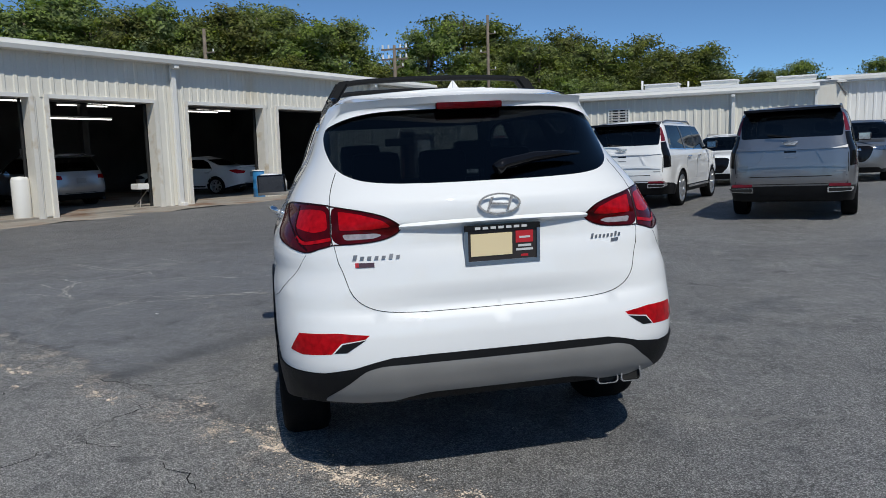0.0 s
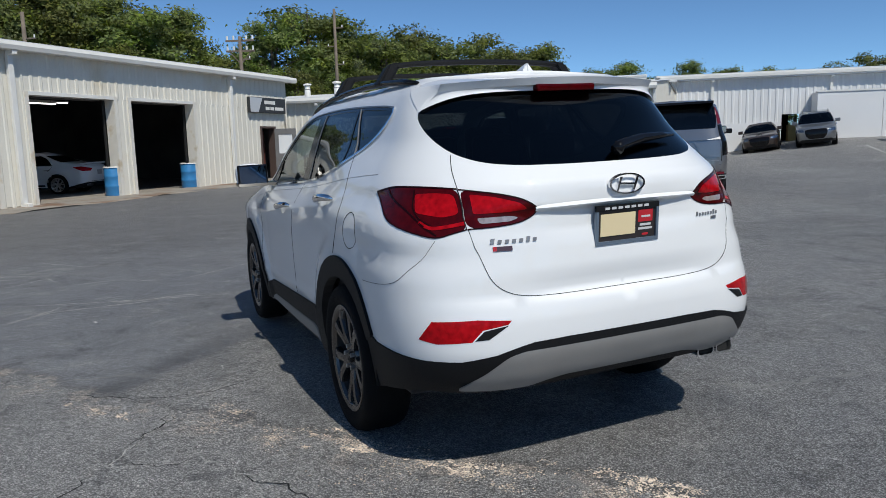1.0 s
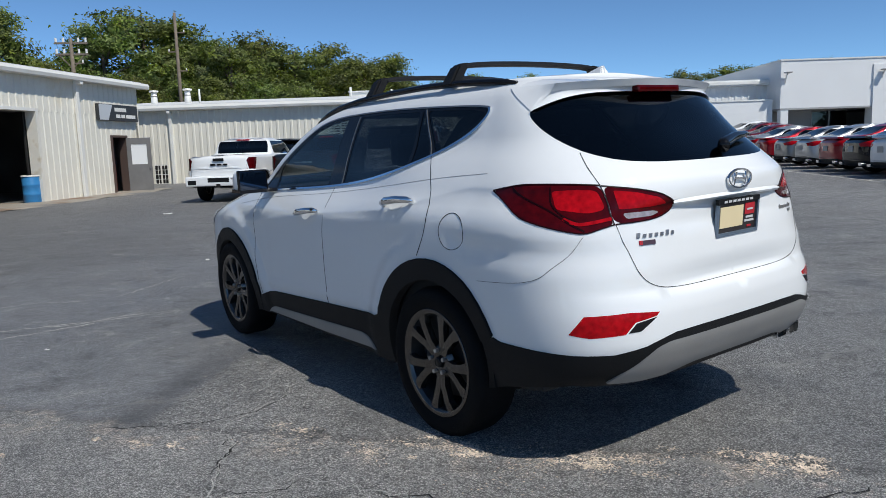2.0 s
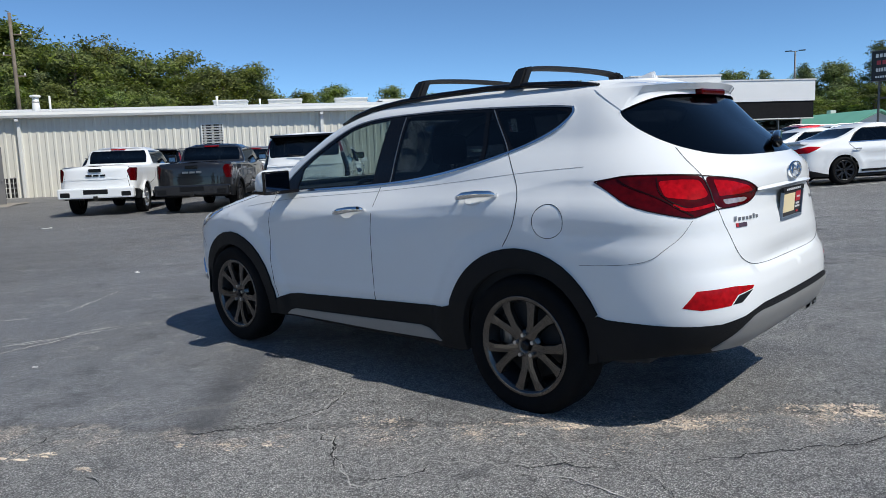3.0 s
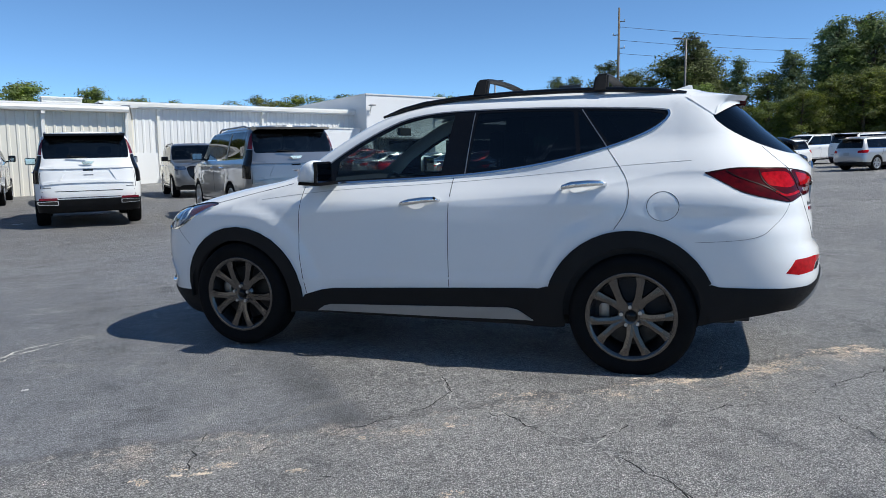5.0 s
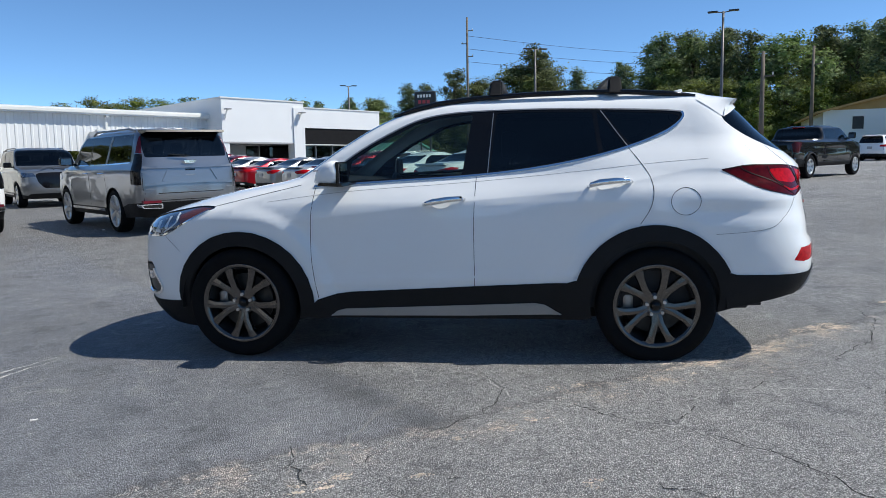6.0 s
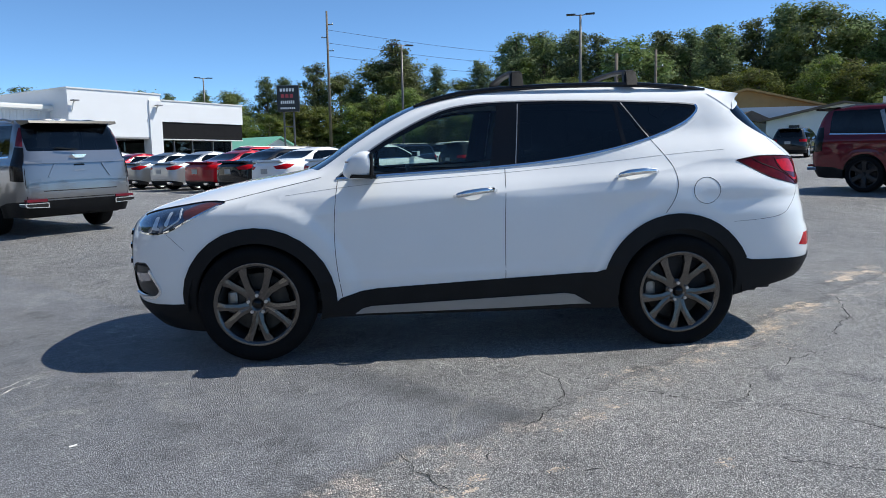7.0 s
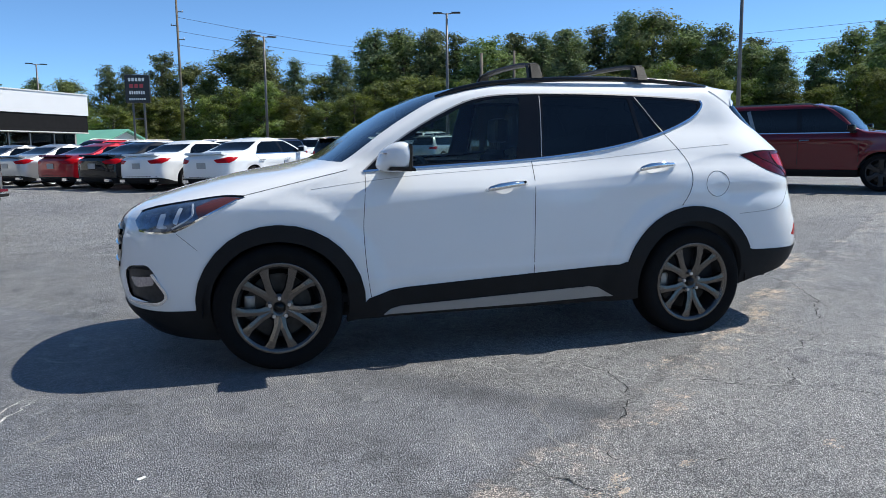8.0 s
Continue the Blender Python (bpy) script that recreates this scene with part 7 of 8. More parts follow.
    strip(sh, [(s_at(wb) - 0.08, wb - 0.015), (low_x - 0.05, wb - 0.012)] + ([] if deck else [(xr + 0.40, wb + 0.02)]), 0.025, 0.006, 0.012, "window_trim", trim, car, step=0.2)
    strip(sh, [(hw - arch - 0.05, low + 0.12), (-hw + arch + 0.05, low + 0.12)], 0.05, 0.03, 0.05, "side_step" if boxy else "sill_trim", trim if boxy and chrome and rim is not RIM_BLACK else CLAD, car, step=0.3)
    zt = (deck if deck else belt) - (0.04 if pick else 0.12)
    strip(sh, [T(hb - 0.14, bum + 0.03), T(0.3, bum + 0.03), (T(0, bum + 0.03)[0], bum + 0.03)], 0.012, 0.002, 0.006, "panel_gap", SEAM, car, "both", step=0.2)
    if not sedan:
        strip(sh, [T(hb - 0.13, bum + 0.03), T(hb - 0.13, zt)], 0.010, 0.002, 0.006, "panel_gap", SEAM, car, step=0.2)
    for hx in (pb + 0.12, low_x + 0.12):
        for s in (1, -1):
            p0, n0 = sh.surface(np.array([hx - 0.1, hx + 0.1]), np.array([belt - 0.13, belt - 0.13]), 0.0, s < 0)
            part("door_handle", tube([p0[0] + n0[0] * 0.005, p0[0] + n0[0] * 0.035, p0[1] + n0[1] * 0.035, p0[1] + n0[1] * 0.005], 0.014, 6), trim if chrome else coat, car)
    for s in (1, -1):
        mx = s_at(wb) - 0.16
        my = float(sh.half(np.array(mx), np.array(belt))) + (0.16 if boxy else 0.11)
        bm = box((mx - 0.06, s * my - 0.12, belt + 0.04), (mx + 0.08, s * my + 0.12, belt + (0.27 if pick else 0.21)), 0.04)
        box_into(bm, (mx - 0.02, min(s * (my - 0.3), s * (my - 0.1)), belt + 0.03), (mx + 0.05, max(s * (my - 0.3), s * (my - 0.1)), belt + 0.08))
        part("door_mirror", bm, BLACK if boxy else coat, car)
        part("mirror_glass", box((mx - 0.066, s * my - 0.10, belt + 0.06), (mx - 0.061, s * my + 0.10, belt + 0.19)), SMALL_MIRROR, car)
    for wx in (hw, -hw):
        for s in (1, -1):
            wheel(car, (wx, s * (w - 0.135), r), s, r, q, 0.26, rim, spokes=6 if boxy else 5, double=not boxy, steps=28, detail=False)
    part("underbody", box((xr + 0.3, -w + 0.22, low), (xf - 0.3, w - 0.22, low + 0.14), 0.02), UNDER, car)
    for wx in (hw, -hw):
        for s in (1, -1):
            bm = bmesh.new()
            box_into(bm, (wx - arch + 0.02, min(s * (w - 0.32), s * 0.3), low + 0.1), (wx + arch - 0.02, max(s * (w - 0.32), s * 0.3), r + arch))
            part("wheel_housing", bm, UNDER, car)
    part("cabin_floor", box((xr + 0.6 if not deck else xg + 0.3, -w + 0.12, 0.5), (xs, w - 0.12, belt - 0.25 if not sedan else 0.55)), CABIN, car)
    part("dashboard", box((xs - 0.55, -w + 0.14, belt - 0.3), (xs - 0.05, w - 0.14, belt + 0.0), 0.05), CABIN, car)
    rest = 0.30 if sedan else 0.42
    for sx in ((0.55, -0.35) if pick else (0.05, -0.62) if sedan else (0.05, -0.95)):
        for sy in (0.42, -0.42):
            bm = prism([(sx - 0.10, belt - 0.45), (sx + 0.02, belt - 0.45), (sx - 0.12, belt + rest - 0.20), (sx - 0.22, belt + rest - 0.20)], "y", sy - 0.24, sy + 0.24)
            prism_into(bm, [(sx - 0.26, belt + rest - 0.17), (sx - 0.16, belt + rest - 0.17), (sx - 0.17, belt + rest), (sx - 0.25, belt + rest)], "y", sy - 0.12, sy + 0.12)
            bmesh.ops.bevel(bm, geom=bm.edges[:], offset=0.03, segments=2, affect="EDGES")
            part("seat", bm, SEAT, car)
    pz = (belt - 0.22) if not deck else (deck - 0.32)
    pp, pn = sh.surface(*[np.array([k]) for k in T(0.0, pz)], 0.0)
    if pick:
        pz = bum - 0.12
        pp, pn = sh.surface(*[np.array([k]) for k in T(0.0, pz)], 0.0)
    if pick or not boxy:
        part("number_plate", box((pp[0][0] - 0.015, -0.155, pz - 0.08), (pp[0][0] - 0.004, 0.155, pz + 0.08)), plate or mat_plate(), car, "blank plate")
    # kind by kind
    if kind.endswith("suv"):
        part("roof_spoiler", prism([(rr + 0.25, roof - 0.02), (rr - 0.20, roof - 0.04), (rr - 0.22, roof - 0.08), (rr + 0.1, roof - 0.11)], "y", -w * 0.72, w * 0.72), BLACK, car)
        for s in (1, -1):
            part("roof_rail", tube([(rf - 0.3, s * w * 0.71, roof - 0.05), (rf - 0.5, s * w * 0.71, roof + 0.006), (rr + 0.65, s * w * 0.71, roof + 0.006), (rr + 0.35, s * w * 0.71, roof - 0.04)], 0.02, 6), STEEL if chrome else BLACK, car)
            tip = prism(soften([(s * (hb - 0.42), low + 0.17), (s * (hb - 0.06), low + 0.19), (s * (hb - 0.03), low + 0.26), (s * (hb - 0.42), low + 0.26)], 0.02), "x", xr - 0.01, xr + 0.2)
            part("exhaust_tip", tip, CHROME, car, "chrome")
            tip = prism(soften([(s * (hb - 0.40), low + 0.185), (s * (hb - 0.08), low + 0.20), (s * (hb - 0.06), low + 0.245), (s * (hb - 0.40), low + 0.245)], 0.02), "x", xr - 0.014, xr - 0.01)
            # Flat black plate, put in for the dark inside of the tip.
            part("exhaust_mouth", tip, UNDER, car)
            part("bumper_reflector", box((xr - 0.004, min(s * (hb - 0.40), s * (hb - 0.08)), low + 0.275), (xr + 0.1, max(s * (hb - 0.40), s * (hb - 0.08)), low + 0.318)), LAMP_DULL, car, "red strip")
        mid = lambda z: (T(0, z)[0], z)
        strip(sh, [T(hb - 0.15, belt - 0.03), T(0.4, belt - 0.03), mid(belt - 0.03)], 0.05, 0.024, 0.03, "tailgate_ledge", coat, car, "both", step=0.15)
        strip(sh, [T(hb - 0.16, 0.90), T(0.5, 0.93), mid(0.93)], 0.05, 0.020, 0.03, "tailgate_ledge", coat, car, "both", step=0.15)
        strip(sh, [T(0.40, belt - 0.07), T(0.52, 0.96)], 0.035, 0.014, 0.02, "pocket_edge", coat, car, "both", step=0.1)
        strip(sh, [T(hb - 0.14, 0.745), T(0.4, 0.742), mid(0.742)], 0.014, 0.002, 0.006, "panel_gap", SEAM, car, "both", step=0.2)
        strip(sh, [T(0.09, belt - 0.085), mid(belt - 0.085)], 0.030, 0.004, 0.01, "tailgate_handle", BLACK, car, "both", "black grip", step=0.1)
        strip(sh, [T(0.09, belt - 0.18), mid(belt - 0.18)], 0.018, 0.004, 0.008, "lettering_bar", STEEL, car, "both", "plain pale bar", step=0.1)
        strip(sh, [T(hb - 0.16, 0.82), T(hb - 0.30, 0.82)], 0.020, 0.004, 0.008, "lettering_bar", STEEL, car, "both", "plain pale bar", step=0.1)
        strip(sh, [(low_x - 0.045, wb), (tail_x - 0.05, wt)], 0.085, 0.006, 0.012, "window_pillar", STEEL if chrome else BLACK, car, step=0.1)
        em = bmesh.new()
        prism_into(em, soften([(-0.13, belt + 0.085), (0.13, belt + 0.085), (0.07, belt + 0.030), (-0.07, belt + 0.030)], 0.015), "x", xr + 0.02, xr - 0.005)
        part("emblem", em, CHROME, car, "chrome shield-like plain shape")
        part("rear_wiper", tube([(xg - 0.03, 0.0, g0 + 0.02), (xg - 0.02, 0.35, g0 + 0.05)], 0.012, 5), BLACK, car)
    if pick:
        part("rear_bumper", box((xr - 0.10, -w + 0.03, low + 0.06), (xr + 0.12, w - 0.03, low + 0.34), 0.04), dark_rear or coat, car)
        strip(sh, [T(hb - 0.16, deck - 0.36), T(0.4, deck - 0.36), (T(0, deck - 0.36)[0], deck - 0.36)], 0.04, 0.012, 0.02, "tailgate_crease", coat, car, "both", step=0.2)
        for s in (1, -1):
            part("bumper_recess", box((xr - 0.104, min(s * (w - 0.36), s * (w - 0.10)), low + 0.10), (xr - 0.02, max(s * (w - 0.36), s * (w - 0.10)), low + 0.24), 0.02), CLAD, car, "dark bumper end")
        part("bumper_step", box((xr - 0.105, -0.32, low + 0.17), (xr - 0.02, 0.32, low + 0.30), 0.01), CLAD, car)
        part("hitch", box((xr - 0.16, -0.05, low + 0.02), (xr + 0.1, 0.05, low + 0.12)), UNDER, car)
        part("tailgate_handle", box((xr - 0.022, -0.16, deck - 0.17), (xr + 0.02, 0.16, deck - 0.08), 0.015), BLACK, car)
        em = bmesh.new()
        for a, b in ((0.09, 0.24), (-0.09, 0.05), (-0.26, -0.13)):
            box_into(em, (xr - 0.02, a, deck - 0.29), (xr + 0.02, b, deck - 0.24))
        part("emblem", em, BLACK if chrome else STEEL, car, "plain bars in place of lettering")
        for s in (1, -1):
            bm = tube([(-hw + arch * math.cos(a) * 1.03, s * (w + 0.012), r + arch * math.sin(a) * 1.03) for a in np.linspace(0.0, math.pi, 14)], 0.03, 6)
            part("wheel_arch_trim", bm, coat if chrome else CLAD, car)
        part("brake_light", box((rr - 0.02, -0.2, roof - 0.075), (rr + 0.2, 0.2, roof - 0.045)), LAMP_RED, car)
    if sedan:
        part("boot_lip", prism([(xr + 0.42, deck - 0.01), (xr + 0.10, deck + 0.03), (xr + 0.08, deck - 0.02), (xr + 0.2, deck - 0.05)], "y", -w * 0.72, w * 0.72), coat, car)
        for s in (1, -1):
            part("exhaust_tip", prism(soften([(s * (hb - 0.34), low + 0.07), (s * (hb - 0.12), low + 0.07), (s * (hb - 0.12), low + 0.15), (s * (hb - 0.34), low + 0.15)], 0.03), "x", xr + 0.0, xr + 0.2), CHROME, car)
    if kind == "crossover":
        part("roof_spoiler", prism([(rr + 0.2, roof - 0.02), (rr - 0.22, roof - 0.05), (rr + 0.05, roof - 0.10)], "y", -w * 0.62, w * 0.62), coat, car)
        for s in (1, -1):
            part("roof_rail", tube([(rf - 0.3, s * w * 0.64, roof - 0.02), (rf - 0.45, s * w * 0.64, roof + 0.03), (rr + 0.5, s * w * 0.64, roof + 0.03), (rr + 0.35, s * w * 0.64, roof - 0.02)], 0.018, 6), STEEL, car)
    return car


PLATES = []


SMALL_MIRROR = mat("bright_mirror_glass", (0.55, 0.57, 0.60), 0.05, 1.0)


def mat_plate():
    if not PLATES:
        PLATES.append(mat("blank_plate", (0.34, 0.35, 0.35), 0.4, vary=0.06))
    return PLATES[0]


LAMP_DULL = mat("dull_red_lens", (0.14, 0.012, 0.022), 0.25, vary=0.2, scale=20, spec=0.2, coat=0.2)
SILVER_GREY = paint("silver_grey_paint", (0.25, 0.255, 0.265), 0.75, 0.28)
DARK_GREY = paint("dark_grey_paint", (0.017, 0.018, 0.021), 0.15, 0.35)
JET = paint("black_paint", (0.004, 0.004, 0.005), 0.0, 0.3)
NAVY = paint("navy_paint", (0.005, 0.010, 0.032), 0.15, 0.3)
RED = paint("bright_red_paint", (0.30, 0.009, 0.018), 0.3, 0.3)
MAROON = paint("dark_red_paint", (0.12, 0.006, 0.014), 0.2, 0.3)
PEWTER = paint("pewter_paint", (0.25, 0.26, 0.27), 0.7, 0.32)
LIGHT = paint("light_silver_paint", (0.48, 0.49, 0.50), 0.6, 0.35)
BROWN = paint("dark_brown_paint", (0.06, 0.045, 0.04), 0.5, 0.35)

LOT = "vehicles on the lot"


def beside(kind, coat, rear_x, rear_y, heading, *a, **k):
    """A vehicle by the middle of its rear axle."""
    hw = KINDS[kind][0]
    return vehicle(kind, coat, rear_x + hw * math.cos(radians(heading)), rear_y + hw * math.sin(radians(heading)), heading, *a, **k)


vehicle("suv", SILVER_GREY, -0.03, 16.29, 87, "silver-grey large SUV with dark glass and chrome exhausts", "suv", LOT)
vehicle("suv", WHITE, -3.27, 18.86, 84.2, "white large SUV with black lower bumper and dark glass", "suv", LOT)
vehicle("pickup", DARK_GREY, -6.22, 22.93, 83.1, "dark grey crew-cab pickup with red tail lamps", "pickup", LOT, rim=RIM_BLACK, chrome=False, dark_rear=DARK_GREY)
vehicle("pickup", WHITE, -9.11, 23.73, 87.8, "white crew-cab pickup with bright wheels", "pickup", LOT)
vehicle("pickup", LIGHT, -5.42, 29.4, 84.3, "light silver pickup parked behind the dark one", "pickup", LOT)
vehicle("suv", JET, -9.2, 31.0, 92, "black large SUV parked against the workshop wall", "suv", LOT)
vehicle("crossover", DARK_GREY, -11.3, 31.2, 92, "dark grey crossover parked against the workshop wall", "car", LOT)
vehicle("crossover", WHITE, -2.4, 27.3, 265, "white crossover with a black grille facing the lot", "car", LOT)
vehicle("suv", PEWTER, 1.65, 28.3, 263, "grey large SUV with a chrome grille facing the lot", "suv", LOT)
ROW = "parked row of sedans"
ROW_CARS = ((15.04, WHITE, "white sedan with black wheels in the parked row"), (17.73, WHITE, "white sedan with wide red tail lamps"), (19.82, JET, "black sedan in the parked row"), (21.95, RED, "bright red sedan in the parked row"), (24.56, LIGHT, "light silver sedan in the parked row"),
            (27.39, PEWTER, "pewter grey sedan with bright wheels"), (30.5, RED, "bright red sedan near the showroom"), (33.0, LIGHT, "silver sedan near the showroom"), (35.3, MAROON, "dark red sedan near the showroom"), (38.0, MAROON, "dark red sedan by the screen wall"), (40.6, WHITE, "white sedan by the screen wall"))
for y, coat, text in ROW_CARS:
    vehicle("sedan", coat, 8.6 + 0.165 * (y - 17.7) + 2.485, y + 0.636, -5, text, "sedan", ROW, rim=RIM_BLACK if y < 16 else None)
vehicle("crossover", JET, 25.0, 20.3, -13.8, "black crossover with chrome window trim on the far lot", "car", LOT)
vehicle("crossover", NAVY, 25.5, 26.0, 174, "navy blue crossover with a paper in its window", "car", LOT)
vehicle("pickup", JET, 23.2, 10.5, -5.6, "black crew-cab pickup on the far lot", "pickup", LOT, chrome=False, dark_rear=JET)
for x, y, h, coat, kind, text in ((32.0, 24.0, 176, WHITE, "crossover", "white crossover in the far row"), (32.6, 27.6, 176, WHITE, "crossover", "white crossover in the far row"), (31.4, 31.2, 175, RED, "crossover", "red crossover in the far row"),
                                  (31.6, 34.8, 175, LIGHT, "crossover", "silver crossover in the far row"), (20.5, 25.0, 175, WHITE, "sedan", "white sedan facing the parked row"), (20.9, 28.0, 175, DARK_GREY, "sedan", "dark grey sedan facing the parked row"),
                                  (21.3, 31.0, 175, WHITE, "crossover", "white crossover facing the parked row"), (21.7, 34.0, 175, RED, "crossover", "red crossover facing the parked row"), (34.5, 19.5, -10, LIGHT, "crossover", "silver crossover in the far row"), (39.0, 22.0, -10, WHITE, "suv", "white large SUV in the far row"), (40.5, 27.0, 170, WHITE, "suv", "white large SUV in the far row")):
    vehicle(kind, coat, x, y, h, text, "car" if kind != "suv" else "suv", "far row of cars")
vehicle("suv", MAROON, 11.89, 0.97, -107, "dark red large SUV with black wheels", "suv", LOT, rim=RIM_BLACK)
vehicle("crossover", WHITE, 49.6, 14.3, -5.2, "white SUV parked by the grass below the house", "car", LOT)
vehicle("crossover", JET, 40.6, 7.9, -4.1, "black SUV parked below the house", "car", LOT)
vehicle("sedan", BROWN, 6.6, 43.3, 258, "dark sedan parked at the hall door", "sedan", LOT)
vehicle("crossover", PEWTER, 9.1, 42.3, 257, "grey SUV with a dark grille parked at the hall", "car", LOT)
q = GAR @ Vector((-5.4, 3.4, 0))
vehicle("crossover", LIGHT, q.x, q.y, 180 - 8.2, "light silver hatchback standing inside the garage", "car", "cars in the garage")
q = GAR @ Vector((-5.0, 9.2, 0))
vehicle("sedan", WHITE, q.x, q.y, 180 + 12, "white sedan under repair inside the garage", "car", "cars in the garage")
q = GAR @ Vector((-6.0, -1.2, 0))
vehicle("crossover", DARK_GREY, q.x, q.y, 180 - 8, "dark car standing inside the garage", "car", "cars in the garage")

# ---- painted bay lines ----
LINE = mat("worn_white_line", (0.5, 0.5, 0.48), 0.7, vary=0.2, scale=3, tint=(0.2, 0.2, 0.2), tint_at=0.6)
for y, _, _ in ROW_CARS:
    y0 = y - 0.38
    x0 = 8.0 + 0.14 * (y0 - 17.7)
    vs, fs = [], []
    for i in range(13):
        x = x0 + i * 0.42
        for d in (-0.05, 0.05):
            yy = y0 - 0.09 * (x - x0) + d
            vs.append((x, yy, rise(x, yy) + 0.006))
    fs = [(2 * i, 2 * i + 2, 2 * i + 3, 2 * i + 1) for i in range(12)]
    tagged(mesh_ob("bay_line", vs, fs, LINE), "worn white painted line between parking bays", "line", "bay lines", "structure")
vs = [(7.55 + 0.1235 * (y - 15) + d, y, rise(7.55 + 0.1235 * (y - 15) + d, y) + 0.006) for y in np.linspace(13.5, 39, 60) for d in (-0.04, 0.04)]
tagged(mesh_ob("bay_line", vs, [(2 * i, 2 * i + 1, 2 * i + 3, 2 * i + 2) for i in range(59)], LINE), "long worn white line along the ends of the bays", "line", "bay lines", "structure")

# ---- trees ----


def leaf_material(name, dark, bright):
    m = bpy.data.materials.new(name)
    m.use_nodes = True
    n, l = m.node_tree.nodes, m.node_tree.links
    b = n["Principled BSDF"]
    b.inputs["Roughness"].default_value, b.inputs["Specular IOR Level"].default_value = 0.7, 0.15
    geo, mix, info = n.new("ShaderNodeNewGeometry"), n.new("ShaderNodeMix"), n.new("ShaderNodeObjectInfo")
    mix.data_type = "RGBA"
    mix.inputs["A"].default_value, mix.inputs["B"].default_value = (*dark, 1), (*bright, 1)
    l.new(geo.outputs["Random Per Island"], mix.inputs["Factor"])
    hsv = n.new("ShaderNodeHueSaturation")
    shift = n.new("ShaderNodeMapRange")
    shift.inputs["To Min"].default_value, shift.inputs["To Max"].default_value = 0.475, 0.52
    l.new(info.outputs["Random"], shift.inputs["Value"])
    l.new(shift.outputs[0], hsv.inputs["Hue"])
    val = n.new("ShaderNodeMapRange")
    val.inputs["To Min"].default_value, val.inputs["To Max"].default_value = 0.75, 1.25
    l.new(info.outputs["Random"], val.inputs["Value"])
    l.new(val.outputs[0], hsv.inputs["Value"])
    place, clump, tone = n.new("ShaderNodeTexCoord"), n.new("ShaderNodeTexNoise"), n.new("ShaderNodeMath")
    clump.inputs["Scale"].default_value = 0.9
    l.new(place.outputs["Object"], clump.inputs["Vector"])
    tone.operation = "MULTIPLY_ADD"
    tone.inputs[1].default_value, tone.inputs[2].default_value = 1.3, 0.35
    l.new(clump.outputs["Fac"], tone.inputs[0])
    l.new(tone.outputs[0], hsv.inputs["Saturation"])
    l.new(mix.outputs["Result"], hsv.inputs["Color"])
    l.new(hsv.outputs[0], b.inputs["Base Color"])
    through_leaf, both = n.new("ShaderNodeBsdfTranslucent"), n.new("ShaderNodeMixShader")
    both.inputs[0].default_value = 0.38
    l.new(hsv.outputs[0], through_leaf.inputs["Color"])
    l.new(b.outputs[0], both.inputs[1])
    l.new(through_leaf.outputs[0], both.inputs[2])
    l.new(both.outputs[0], n["Material Output"].inputs[0])
    return m


LEAF = leaf_material("broad_leaves", (0.075, 0.105, 0.026), (0.245, 0.285, 0.085))
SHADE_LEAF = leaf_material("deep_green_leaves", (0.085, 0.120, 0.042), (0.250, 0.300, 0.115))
NEEDLE = leaf_material("dark_leaves", (0.078, 0.108, 0.050), (0.215, 0.260, 0.120))
BARK = mat("bark", (0.10, 0.08, 0.06), 0.9, vary=0.3, scale=3, grain=0.3, grain_scale=20)


